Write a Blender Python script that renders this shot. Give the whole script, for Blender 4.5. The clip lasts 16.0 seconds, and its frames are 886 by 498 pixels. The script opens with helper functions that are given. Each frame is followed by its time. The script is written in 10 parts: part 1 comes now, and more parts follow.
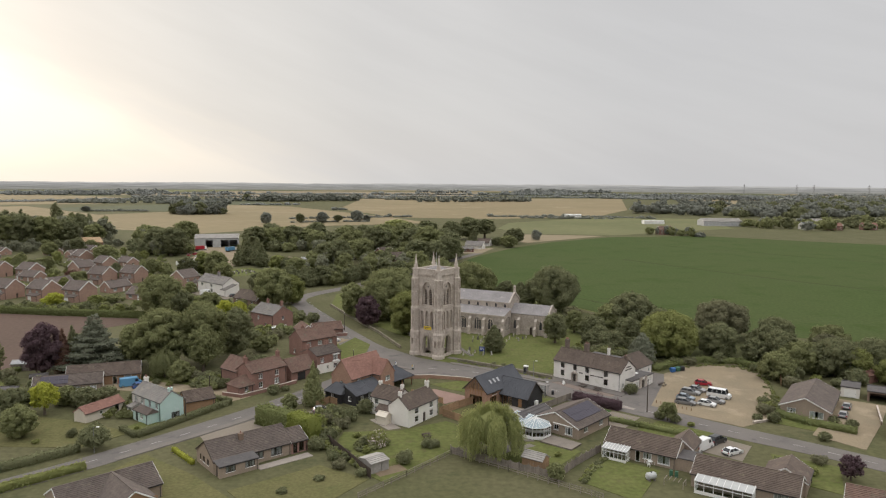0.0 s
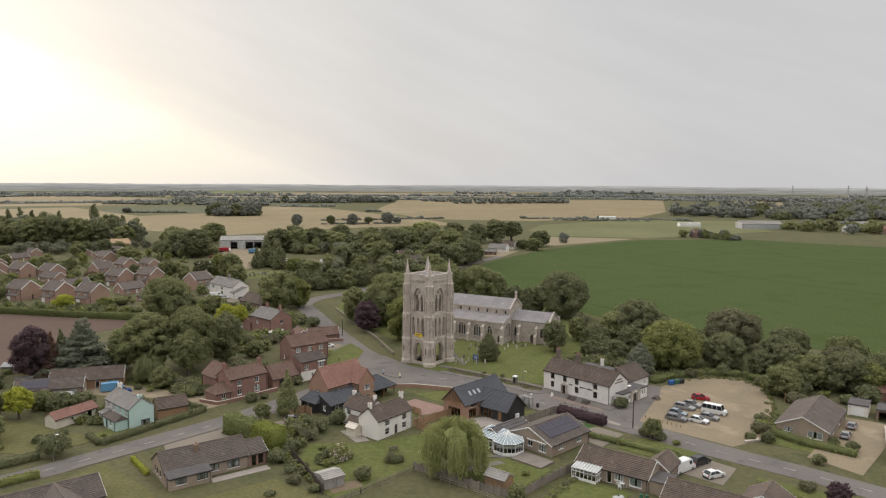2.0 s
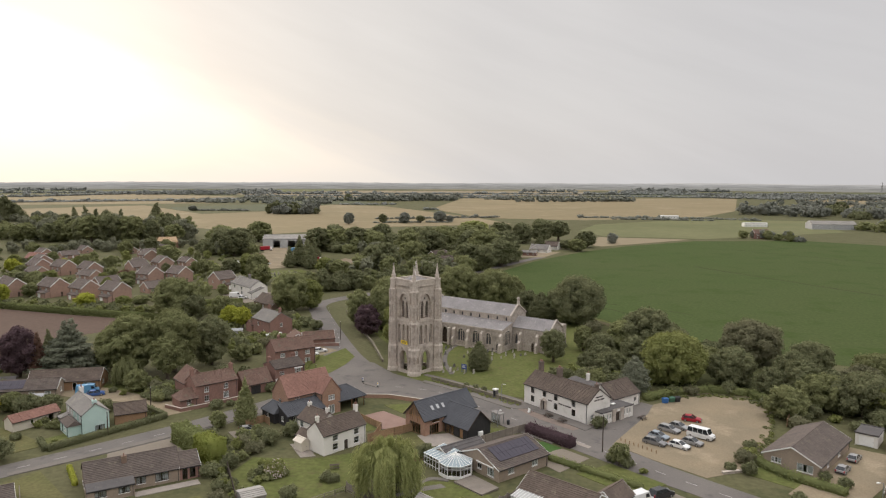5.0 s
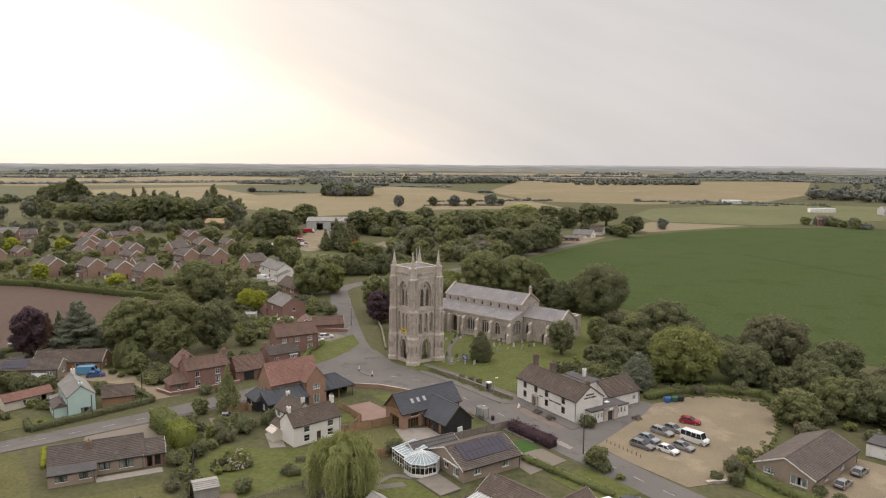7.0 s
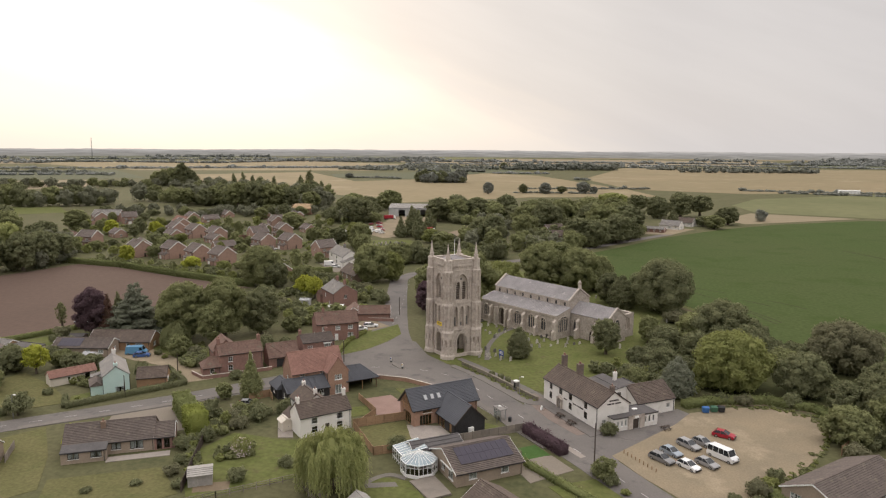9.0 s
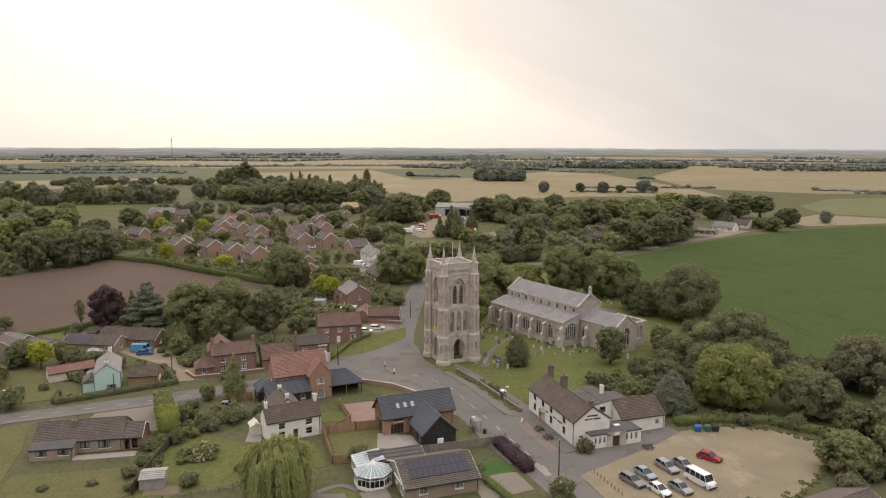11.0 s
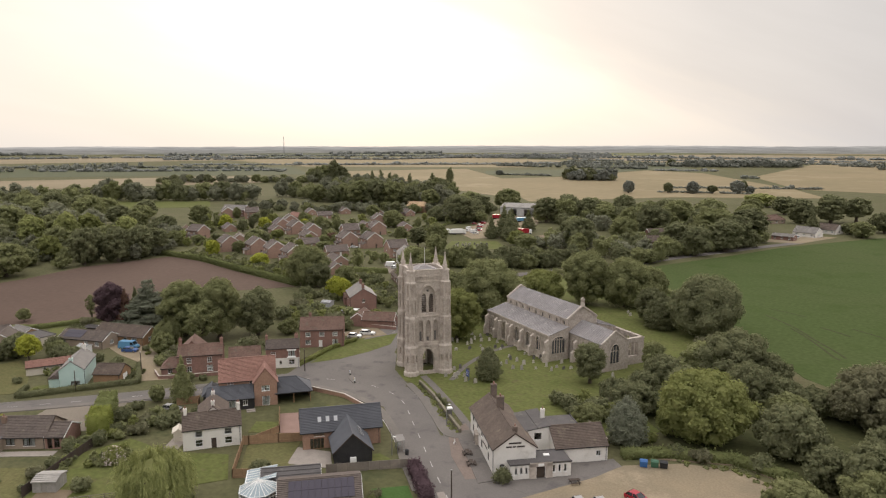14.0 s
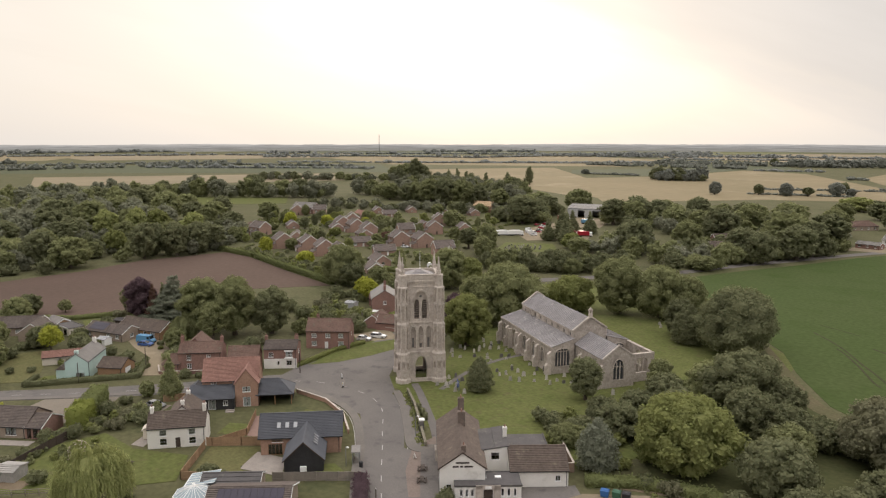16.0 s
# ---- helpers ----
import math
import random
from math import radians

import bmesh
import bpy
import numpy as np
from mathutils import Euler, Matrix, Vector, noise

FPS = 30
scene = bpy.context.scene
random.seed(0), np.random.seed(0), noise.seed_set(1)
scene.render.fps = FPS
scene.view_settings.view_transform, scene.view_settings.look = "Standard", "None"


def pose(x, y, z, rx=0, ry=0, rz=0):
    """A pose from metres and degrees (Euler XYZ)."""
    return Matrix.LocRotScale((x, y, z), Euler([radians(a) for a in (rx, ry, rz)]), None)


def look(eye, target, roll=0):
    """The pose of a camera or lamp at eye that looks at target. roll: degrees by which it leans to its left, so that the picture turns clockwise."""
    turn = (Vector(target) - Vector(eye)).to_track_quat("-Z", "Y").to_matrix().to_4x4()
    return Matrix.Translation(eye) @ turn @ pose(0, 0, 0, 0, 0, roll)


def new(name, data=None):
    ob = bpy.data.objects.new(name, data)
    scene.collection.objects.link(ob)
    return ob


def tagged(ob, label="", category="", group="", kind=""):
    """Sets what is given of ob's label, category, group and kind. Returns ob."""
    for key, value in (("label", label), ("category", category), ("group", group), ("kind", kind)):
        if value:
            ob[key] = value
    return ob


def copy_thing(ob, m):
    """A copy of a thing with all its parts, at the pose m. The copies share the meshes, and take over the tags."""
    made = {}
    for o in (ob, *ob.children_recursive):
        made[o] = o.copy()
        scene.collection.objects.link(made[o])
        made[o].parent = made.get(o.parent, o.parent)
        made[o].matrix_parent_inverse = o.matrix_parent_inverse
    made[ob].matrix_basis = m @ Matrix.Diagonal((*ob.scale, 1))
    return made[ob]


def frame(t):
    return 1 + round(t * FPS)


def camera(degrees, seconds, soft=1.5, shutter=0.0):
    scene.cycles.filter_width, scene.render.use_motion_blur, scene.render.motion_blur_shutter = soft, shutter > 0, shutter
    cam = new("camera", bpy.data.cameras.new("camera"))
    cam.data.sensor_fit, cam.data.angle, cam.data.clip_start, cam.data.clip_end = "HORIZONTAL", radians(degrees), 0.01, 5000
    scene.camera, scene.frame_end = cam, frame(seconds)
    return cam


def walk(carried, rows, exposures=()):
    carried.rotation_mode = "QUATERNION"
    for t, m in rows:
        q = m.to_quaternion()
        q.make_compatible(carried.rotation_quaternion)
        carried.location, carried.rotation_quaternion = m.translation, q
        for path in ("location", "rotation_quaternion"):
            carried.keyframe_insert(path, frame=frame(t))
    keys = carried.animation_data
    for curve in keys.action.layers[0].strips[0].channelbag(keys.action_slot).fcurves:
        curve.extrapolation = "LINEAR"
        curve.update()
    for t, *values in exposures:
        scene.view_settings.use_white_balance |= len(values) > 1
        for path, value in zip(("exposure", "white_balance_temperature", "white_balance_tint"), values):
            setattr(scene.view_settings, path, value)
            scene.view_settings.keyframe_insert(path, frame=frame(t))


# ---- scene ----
cam = camera(64.13, 16.0, soft=1.2)
# seconds, eye, then the turn: pitch from straight down, roll, yaw
PATH = [
    (0.0, 0.00, 0.00, 51.54, 84.50, -0.40, 0.00),
    (0.5, 3.50, 1.46, 51.69, 84.52, -0.38, 0.83),
    (1.0, 7.03, 2.96, 51.85, 84.53, -0.37, 1.65),
    (1.5, 10.63, 4.53, 52.02, 84.54, -0.36, 2.51),
    (2.0, 14.27, 6.14, 52.16, 84.58, -0.33, 3.41),
    (2.5, 17.95, 7.82, 52.30, 84.59, -0.31, 4.33),
    (3.0, 21.64, 9.63, 52.46, 84.58, -0.30, 5.23),
    (3.5, 25.35, 11.54, 52.65, 84.56, -0.29, 6.14),
    (4.0, 29.05, 13.47, 52.83, 84.53, -0.26, 7.14),
    (6.5, 48.21, 24.30, 53.68, 83.51, -0.23, 12.85),
    (7.0, 52.02, 26.69, 53.91, 82.91, -0.28, 14.38),
    (7.5, 55.82, 29.12, 54.15, 82.28, -0.32, 16.03),
    (8.0, 59.55, 31.64, 54.40, 81.87, -0.35, 18.06),
    (8.5, 63.23, 34.24, 54.62, 81.80, -0.36, 20.51),
    (9.0, 66.93, 36.88, 54.81, 81.75, -0.34, 22.80),
    (11.5, 85.86, 52.75, 55.74, 81.56, -0.06, 29.62),
    (12.0, 89.84, 56.82, 55.83, 81.58, -0.02, 30.84),
    (12.5, 93.84, 61.08, 55.93, 81.55, 0.00, 32.22),
    (13.0, 97.86, 65.52, 56.02, 81.49, 0.04, 33.87),
    (13.5, 101.87, 70.15, 56.10, 81.45, 0.08, 35.60),
    (14.0, 105.78, 74.91, 56.19, 81.40, 0.09, 37.29),
    (14.5, 109.55, 79.78, 56.33, 81.38, 0.08, 39.17),
    (15.0, 113.22, 84.74, 56.51, 81.34, 0.09, 41.12),
    (15.5, 116.80, 89.81, 56.73, 81.30, 0.07, 43.12),
    (16.0, 120.34, 94.95, 56.97, 81.24, 0.02, 45.15),
]
walk(cam, [(t, pose(*row)) for t, *row in PATH],
     [(0.0, 0.04, 6520, 10.5), (4.0, 0.06, 6550, 11.5), (7.0, 0.07, 6680, 13.5), (9.0, 0.08, 6740, 14.2), (12.5, 0.07, 6720, 13.6), (16.0, 0.05, 6700, 13.2)])

# ---- world, sun ----
SUN_AZ, SUN_EL = radians(-40), radians(11)      # azimuth from +y towards +x, height over the horizon
world = bpy.data.worlds.new("overcast_evening")
scene.world = world
world.use_nodes = True


def sky_nodes():
    """An overcast sky: a grey sheet of cloud whose slanting edge leaves a bright, warm strip round the low sun."""
    nt = world.node_tree
    nt.nodes.clear()
    N = nt.nodes.new
    link = nt.links.new

    def way(az, el):
        return Vector((math.sin(radians(az)) * math.cos(radians(el)), math.cos(radians(az)) * math.cos(radians(el)), math.sin(radians(el))))

    def math_node(op, a, b, c=None):
        n = N("ShaderNodeMath")
        n.operation = op
        for k, v in enumerate((a, b, c)):
            if v is None:
                continue
            if isinstance(v, (int, float)):
                n.inputs[k].default_value = v
            else:
                link(v, n.inputs[k])
        return n.outputs[0]

    def dot(vec):
        n = N("ShaderNodeVectorMath")
        n.operation = "DOT_PRODUCT"
        link(norm.outputs[0], n.inputs[0])
        n.inputs[1].default_value = vec
        return n.outputs["Value"]

    def ramp(value, stops):
        n = N("ShaderNodeValToRGB")
        n.color_ramp.interpolation = "EASE"
        els = n.color_ramp.elements
        for k, (p, c) in enumerate(stops):
            e = els[k] if k < 2 else els.new(p)
            e.position, e.color = p, (*c, 1)
        link(value, n.inputs[0])
        return n.outputs[0]

    def span(value, a, b, c=0.0, d=1.0):
        n = N("ShaderNodeMapRange")
        n.interpolation_type = "SMOOTHSTEP"
        for key, v in (("From Min", a), ("From Max", b), ("To Min", c), ("To Max", d)):
            n.inputs[key].default_value = v
        link(value, n.inputs[0])
        return n.outputs[0]

    def blend(fac, a, b):
        n = N("ShaderNodeMix")
        n.data_type = "RGBA"
        link(fac, n.inputs[0])
        link(a, n.inputs[6])
        link(b, n.inputs[7])
        return n.outputs[2]

    out = N("ShaderNodeOutputWorld")
    sky = N("ShaderNodeTexSky")
    sky.sky_type, sky.sun_disc = "NISHITA", False
    sky.sun_elevation, sky.sun_rotation = SUN_EL, SUN_AZ
    sky.air_density, sky.dust_density, sky.ozone_density = 1.0, 3.0, 1.0
    clear = N("ShaderNodeBackground")
    clear.inputs[1].default_value = 0.05
    link(sky.outputs[0], clear.inputs[0])
    tc = N("ShaderNodeTexCoord")
    norm = N("ShaderNodeVectorMath")
    norm.operation = "NORMALIZE"
    link(tc.outputs["Generated"], norm.inputs[0])
    # the edge of the cloud sheet, and coordinates along and across it
    p, q = way(-38, 11.0), way(-7, 0.0)
    across = p.cross(q).normalized()
    across = across if across.z > 0 else -across
    s, along = dot(across), dot((q - p).normalized())
    comb = N("ShaderNodeCombineXYZ")
    link(math_node("MULTIPLY", along, 2.2), comb.inputs[0])
    link(math_node("MULTIPLY", s, 13.0), comb.inputs[1])
    streaks = N("ShaderNodeTexNoise")
    streaks.inputs["Scale"].default_value, streaks.inputs["Detail"].default_value, streaks.inputs["Roughness"].default_value = 1.6, 5, 0.55
    link(comb.outputs[0], streaks.inputs[0])
    wisps = math_node("SUBTRACT", streaks.outputs[0], 0.5)
    edge = span(math_node("MULTIPLY_ADD", wisps, 0.10, s), 0.018, -0.058)
    # the glow round the sun, drawn out along the edge
    side = math_node("DIVIDE", dot(Vector((math.cos(radians(44)), math.sin(radians(44)), 0.0))), 0.56)
    rise = math_node("DIVIDE", math_node("SUBTRACT", dot((0.0, 0.0, 1.0)), 0.165), 0.19)
    far = math_node("SQRT", math_node("ADD", math_node("MULTIPLY", side, side), math_node("MULTIPLY", rise, rise)), 0.0)
    far = math_node("MULTIPLY_ADD", wisps, 0.55, far)
    bright = ramp(math_node("MULTIPLY", far, 0.5), ((0.0, (1.24, 1.18, 1.06)), (1.0, (0.66, 0.645, 0.62)), (0.15, (1.12, 1.06, 0.95)), (0.3, (0.99, 0.93, 0.825)), (0.46, (0.87, 0.82, 0.735)), (0.7, (0.76, 0.725, 0.67))))
    ahead = dot(way(-42, 8))
    grey = ramp(ahead, ((0.0, (0.55, 0.55, 0.555)), (1.0, (0.77, 0.75, 0.715)), (0.5, (0.55, 0.55, 0.555)), (0.79, (0.60, 0.595, 0.588)), (0.9, (0.655, 0.645, 0.625)), (0.96, (0.71, 0.695, 0.665))))
    front = span(ahead, 0.45, 0.8)
    light = blend(math_node("MULTIPLY", edge, front), grey, bright)
    tone = N("ShaderNodeVectorMath")
    tone.operation = "SCALE"
    link(light, tone.inputs[0])
    link(span(streaks.outputs[0], 0.3, 0.7, 0.975, 1.028), tone.inputs["Scale"])
    # an overcast sky grows brighter towards the zenith
    lift = N("ShaderNodeVectorMath")
    lift.operation = "SCALE"
    link(tone.outputs[0], lift.inputs[0])
    link(span(dot((0.0, 0.0, 1.0)), 0.24, 0.9, 1.0, 3.2), lift.inputs["Scale"])
    cloud = N("ShaderNodeBackground")
    cloud.inputs[1].default_value = 1.14
    link(lift.outputs[0], cloud.inputs[0])
    mix = N("ShaderNodeMixShader")
    mix.inputs[0].default_value = 0.9
    link(clear.outputs[0], mix.inputs[1])
    link(cloud.outputs[0], mix.inputs[2])
    link(mix.outputs[0], out.inputs[0])


sky_nodes()
lamp = bpy.data.lights.new("sun", "SUN")
lamp.energy, lamp.angle, lamp.color = 1.1, radians(22), (1.0, 0.88, 0.72)
sun = new("sun", lamp)
sun.matrix_world = look((0, 0, 300), (-math.sin(SUN_AZ) * math.cos(SUN_EL), -math.cos(SUN_AZ) * math.cos(SUN_EL), 300 - math.sin(SUN_EL)))

# ---- materials ----
MATS = {}


def mat(name, base, other=None, scale=0.6, fine=8.0, rough=0.85, metal=0.0, bump=0.25, speck=0.25, spread=0.0, stain=None, stain_scale=0.15, stain_cut=0.55, spec=0.3, stretch=(1, 1, 1)):
    """Two-scale noise surface: base to other by a broad noise, darkened and lightened by a fine one, stained in patches; spread: change from piece to piece."""
    m = bpy.data.materials.new(name)
    m.use_nodes = True
    nt = m.node_tree
    N, link = nt.nodes.new, nt.links.new
    b = nt.nodes["Principled BSDF"]
    b.inputs["Roughness"].default_value, b.inputs["Metallic"].default_value = rough, metal
    b.inputs["Specular IOR Level"].default_value = spec
    other = other or tuple(c * 0.78 for c in base)
    tc = N("ShaderNodeTexCoord")
    mp = N("ShaderNodeMapping")
    mp.inputs["Scale"].default_value = stretch
    link(tc.outputs["Object"], mp.inputs[0])
    n1, n2 = N("ShaderNodeTexNoise"), N("ShaderNodeTexNoise")
    n1.inputs["Scale"].default_value, n1.inputs["Detail"].default_value = scale, 5
    n2.inputs["Scale"].default_value, n2.inputs["Detail"].default_value = fine, 4
    link(mp.outputs[0], n1.inputs[0])
    link(mp.outputs[0], n2.inputs[0])
    r1 = N("ShaderNodeMapRange")
    r1.inputs["From Min"].default_value, r1.inputs["From Max"].default_value = 0.32, 0.68
    link(n1.outputs[0], r1.inputs[0])
    mx = N("ShaderNodeMix")
    mx.data_type = "RGBA"
    mx.inputs[6].default_value, mx.inputs[7].default_value = (*base, 1), (*other, 1)
    link(r1.outputs[0], mx.inputs[0])
    colour = mx.outputs[2]
    if stain:
        n3 = N("ShaderNodeTexNoise")
        n3.inputs["Scale"].default_value, n3.inputs["Detail"].default_value, n3.inputs["Roughness"].default_value = stain_scale, 6, 0.65
        link(mp.outputs[0], n3.inputs[0])
        r3 = N("ShaderNodeMapRange")
        r3.inputs["From Min"].default_value, r3.inputs["From Max"].default_value = stain_cut, stain_cut + 0.12
        link(n3.outputs[0], r3.inputs[0])
        m3 = N("ShaderNodeMix")
        m3.data_type = "RGBA"
        link(r3.outputs[0], m3.inputs[0])
        link(colour, m3.inputs[6])
        m3.inputs[7].default_value = (*stain, 1)
        colour = m3.outputs[2]
    r2 = N("ShaderNodeMapRange")
    r2.inputs["To Min"].default_value, r2.inputs["To Max"].default_value = 1 - speck, 1 + speck
    link(n2.outputs[0], r2.inputs[0])
    value = r2.outputs[0]
    if spread:
        info = N("ShaderNodeObjectInfo")
        r4 = N("ShaderNodeMapRange")
        r4.inputs["To Min"].default_value, r4.inputs["To Max"].default_value = 1 - spread, 1 + spread
        link(info.outputs["Random"], r4.inputs[0])
        mm = N("ShaderNodeMath")
        mm.operation = "MULTIPLY"
        link(value, mm.inputs[0])
        link(r4.outputs[0], mm.inputs[1])
        value = mm.outputs[0]
    hs = N("ShaderNodeHueSaturation")
    link(colour, hs.inputs["Color"])
    link(value, hs.inputs["Value"])
    link(hs.outputs[0], b.inputs["Base Color"])
    if bump:
        bp = N("ShaderNodeBump")
        bp.inputs["Strength"].default_value, bp.inputs["Distance"].default_value = bump, 0.05
        link(n2.outputs[0], bp.inputs["Height"])
        link(bp.outputs[0], b.inputs["Normal"])
    MATS[name] = m
    return m


def leaf_mat(name, base, other, spread=0.12):
    """Foliage: leaf colour changes from leaf clump to leaf clump and from plant to plant, with some light let through."""
    m = bpy.data.materials.new(name)
    m.use_nodes = True
    nt = m.node_tree
    N, link = nt.nodes.new, nt.links.new
    nt.nodes.clear()
    out, dif, tr, mixs = N("ShaderNodeOutputMaterial"), N("ShaderNodeBsdfDiffuse"), N("ShaderNodeBsdfTranslucent"), N("ShaderNodeMixShader")
    geo, info = N("ShaderNodeNewGeometry"), N("ShaderNodeObjectInfo")
    mx = N("ShaderNodeMix")
    mx.data_type = "RGBA"
    mx.inputs[6].default_value, mx.inputs[7].default_value = (*base, 1), (*other, 1)
    link(geo.outputs["Random Per Island"], mx.inputs[0])
    r = N("ShaderNodeMapRange")
    r.inputs["To Min"].default_value, r.inputs["To Max"].default_value = 1 - spread, 1 + spread
    link(info.outputs["Random"], r.inputs[0])
    hs = N("ShaderNodeHueSaturation")
    link(mx.outputs[2], hs.inputs["Color"])
    link(r.outputs[0], hs.inputs["Value"])
    link(hs.outputs[0], dif.inputs[0])
    link(hs.outputs[0], tr.inputs[0])
    mixs.inputs[0].default_value = 0.42
    link(dif.outputs[0], mixs.inputs[1])
    link(tr.outputs[0], mixs.inputs[2])
    link(mixs.outputs[0], out.inputs[0])
    MATS[name] = m
    return m


def glass_mat(name, tint=(0.8, 0.86, 0.88)):
    m = bpy.data.materials.new(name)
    m.use_nodes = True
    b = m.node_tree.nodes["Principled BSDF"]
    b.inputs["Base Color"].default_value = (*tint, 1)
    b.inputs["Roughness"].default_value, b.inputs["Transmission Weight"].default_value, b.inputs["IOR"].default_value = 0.03, 1.0, 1.45
    MATS[name] = m
    return m


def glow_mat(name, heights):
    """The far distance as a glowing sheet: dim woods and fields in bands, haze put into the colour, paler the higher
    and farther they lie.
    """
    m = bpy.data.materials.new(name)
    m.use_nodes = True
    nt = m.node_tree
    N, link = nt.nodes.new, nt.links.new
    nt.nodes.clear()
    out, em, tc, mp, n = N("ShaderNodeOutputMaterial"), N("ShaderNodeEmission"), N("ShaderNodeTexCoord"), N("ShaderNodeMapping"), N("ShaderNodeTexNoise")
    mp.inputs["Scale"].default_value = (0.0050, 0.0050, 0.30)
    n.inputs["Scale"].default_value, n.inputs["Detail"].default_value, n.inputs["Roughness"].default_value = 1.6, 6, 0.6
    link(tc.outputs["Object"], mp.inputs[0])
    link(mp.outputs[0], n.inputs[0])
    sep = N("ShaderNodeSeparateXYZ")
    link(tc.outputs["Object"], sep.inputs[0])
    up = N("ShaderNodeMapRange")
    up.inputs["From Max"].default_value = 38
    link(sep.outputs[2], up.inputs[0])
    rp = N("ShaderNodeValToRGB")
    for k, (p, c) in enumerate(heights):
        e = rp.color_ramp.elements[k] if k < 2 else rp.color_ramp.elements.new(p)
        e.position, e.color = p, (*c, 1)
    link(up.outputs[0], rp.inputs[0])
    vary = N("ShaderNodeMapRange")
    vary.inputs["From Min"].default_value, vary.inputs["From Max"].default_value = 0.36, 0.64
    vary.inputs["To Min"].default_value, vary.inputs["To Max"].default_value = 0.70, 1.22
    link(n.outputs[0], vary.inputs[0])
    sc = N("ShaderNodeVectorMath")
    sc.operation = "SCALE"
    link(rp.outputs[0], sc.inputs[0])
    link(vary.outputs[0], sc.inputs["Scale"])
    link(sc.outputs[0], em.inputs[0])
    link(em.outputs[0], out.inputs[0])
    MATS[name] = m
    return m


# ground and roads
mat("grass", (0.089, 0.089, 0.043), (0.108, 0.101, 0.055), 0.05, 0.9, 0.95, speck=0.42, stain=(0.068, 0.072, 0.035), stain_scale=0.09, bump=0.3, spec=0.06)
mat("lawn", (0.094, 0.108, 0.034), (0.119, 0.124, 0.046), 0.25, 1.1, 0.95, speck=0.45, stain=(0.110, 0.102, 0.047), stain_scale=0.4, stain_cut=0.56, bump=0.35, spec=0.06)
# grass with the shade under the trees put into its darker colour
mat("rough_grass", (0.064, 0.070, 0.030), (0.080, 0.080, 0.037), 0.2, 1.2, 0.95, speck=0.45, stain=(0.052, 0.058, 0.025), stain_scale=0.3, bump=0.4, spec=0.05)
mat("dry_lawn", (0.132, 0.120, 0.055), (0.106, 0.104, 0.044), 0.18, 1.6, 0.95, speck=0.42, stain=(0.098, 0.102, 0.042), stain_scale=0.25, bump=0.3, spec=0.06)
mat("turf_bright", (0.052, 0.10, 0.028), (0.06, 0.11, 0.034), 0.5, 3.0, 0.95, speck=0.25, spec=0.06)
mat("crop_green", (0.055, 0.078, 0.025), (0.062, 0.079, 0.029), 0.012, 0.8, 0.95, speck=0.42, stain=(0.049, 0.071, 0.021), stain_scale=0.05, stain_cut=0.52, bump=0.5, spec=0.04)
mat("wheat", (0.23, 0.185, 0.112), (0.198, 0.163, 0.097), 0.006, 0.08, 0.95, speck=0.16, stain=(0.255, 0.21, 0.133), stain_scale=0.01, spec=0.05)
mat("stubble", (0.245, 0.20, 0.133), (0.208, 0.174, 0.115), 0.008, 0.1, 0.95, speck=0.14, spec=0.05)
mat("pasture", (0.15, 0.148, 0.076), (0.12, 0.126, 0.062), 0.01, 0.1, 0.95, speck=0.18, spec=0.05)
mat("far_green", (0.10, 0.105, 0.064), (0.088, 0.096, 0.06), 0.008, 0.1, 0.95, speck=0.14, spec=0.05)
mat("plough", (0.112, 0.078, 0.062), (0.098, 0.069, 0.055), 0.03, 1.2, 0.95, speck=0.26, bump=0.5, spec=0.05, stretch=(1, 0.35, 1))
mat("crop_gap", (0.046, 0.05, 0.024), (0.06, 0.056, 0.032), 0.1, 1.0, 0.95, speck=0.3, spec=0.05)
mat("field_edge", (0.118, 0.10, 0.058), (0.095, 0.09, 0.047), 0.2, 1.5, 0.95, speck=0.4, spec=0.05)
mat("asphalt", (0.136, 0.123, 0.113), (0.162, 0.146, 0.133), 0.12, 4.0, 0.92, speck=0.24, stain=(0.107, 0.098, 0.092), stain_scale=0.25, spec=0.1)
mat("paving", (0.175, 0.157, 0.138), (0.15, 0.136, 0.121), 0.3, 4.0, 0.92, speck=0.22, spec=0.1)
mat("worn_paving", (0.205, 0.160, 0.135), (0.175, 0.14, 0.12), 0.25, 3.0, 0.93, speck=0.28, stain=(0.15, 0.125, 0.108), stain_scale=0.4, spec=0.08)
mat("gravel", (0.252, 0.202, 0.136), (0.20, 0.165, 0.115), 0.10, 3.0, 0.95, speck=0.3, stain=(0.288, 0.234, 0.162), stain_scale=0.08, bump=0.5, spec=0.06)
mat("drive", (0.215, 0.183, 0.146), (0.185, 0.16, 0.13), 0.15, 4.0, 0.95, speck=0.24, bump=0.4, spec=0.08)
mat("block_paving", (0.25, 0.165, 0.135), (0.22, 0.14, 0.115), 0.4, 7.0, 0.9, speck=0.2)
mat("patio_stone", (0.30, 0.262, 0.228), (0.25, 0.22, 0.193), 0.6, 4.0, 0.9, speck=0.24, spec=0.1)
mat("road_paint", (0.46, 0.44, 0.41), (0.32, 0.305, 0.285), 0.7, 6.0, 0.85, speck=0.2)
mat("earth", (0.20, 0.15, 0.10), (0.15, 0.115, 0.075), 0.3, 4.0, 0.95, speck=0.25)
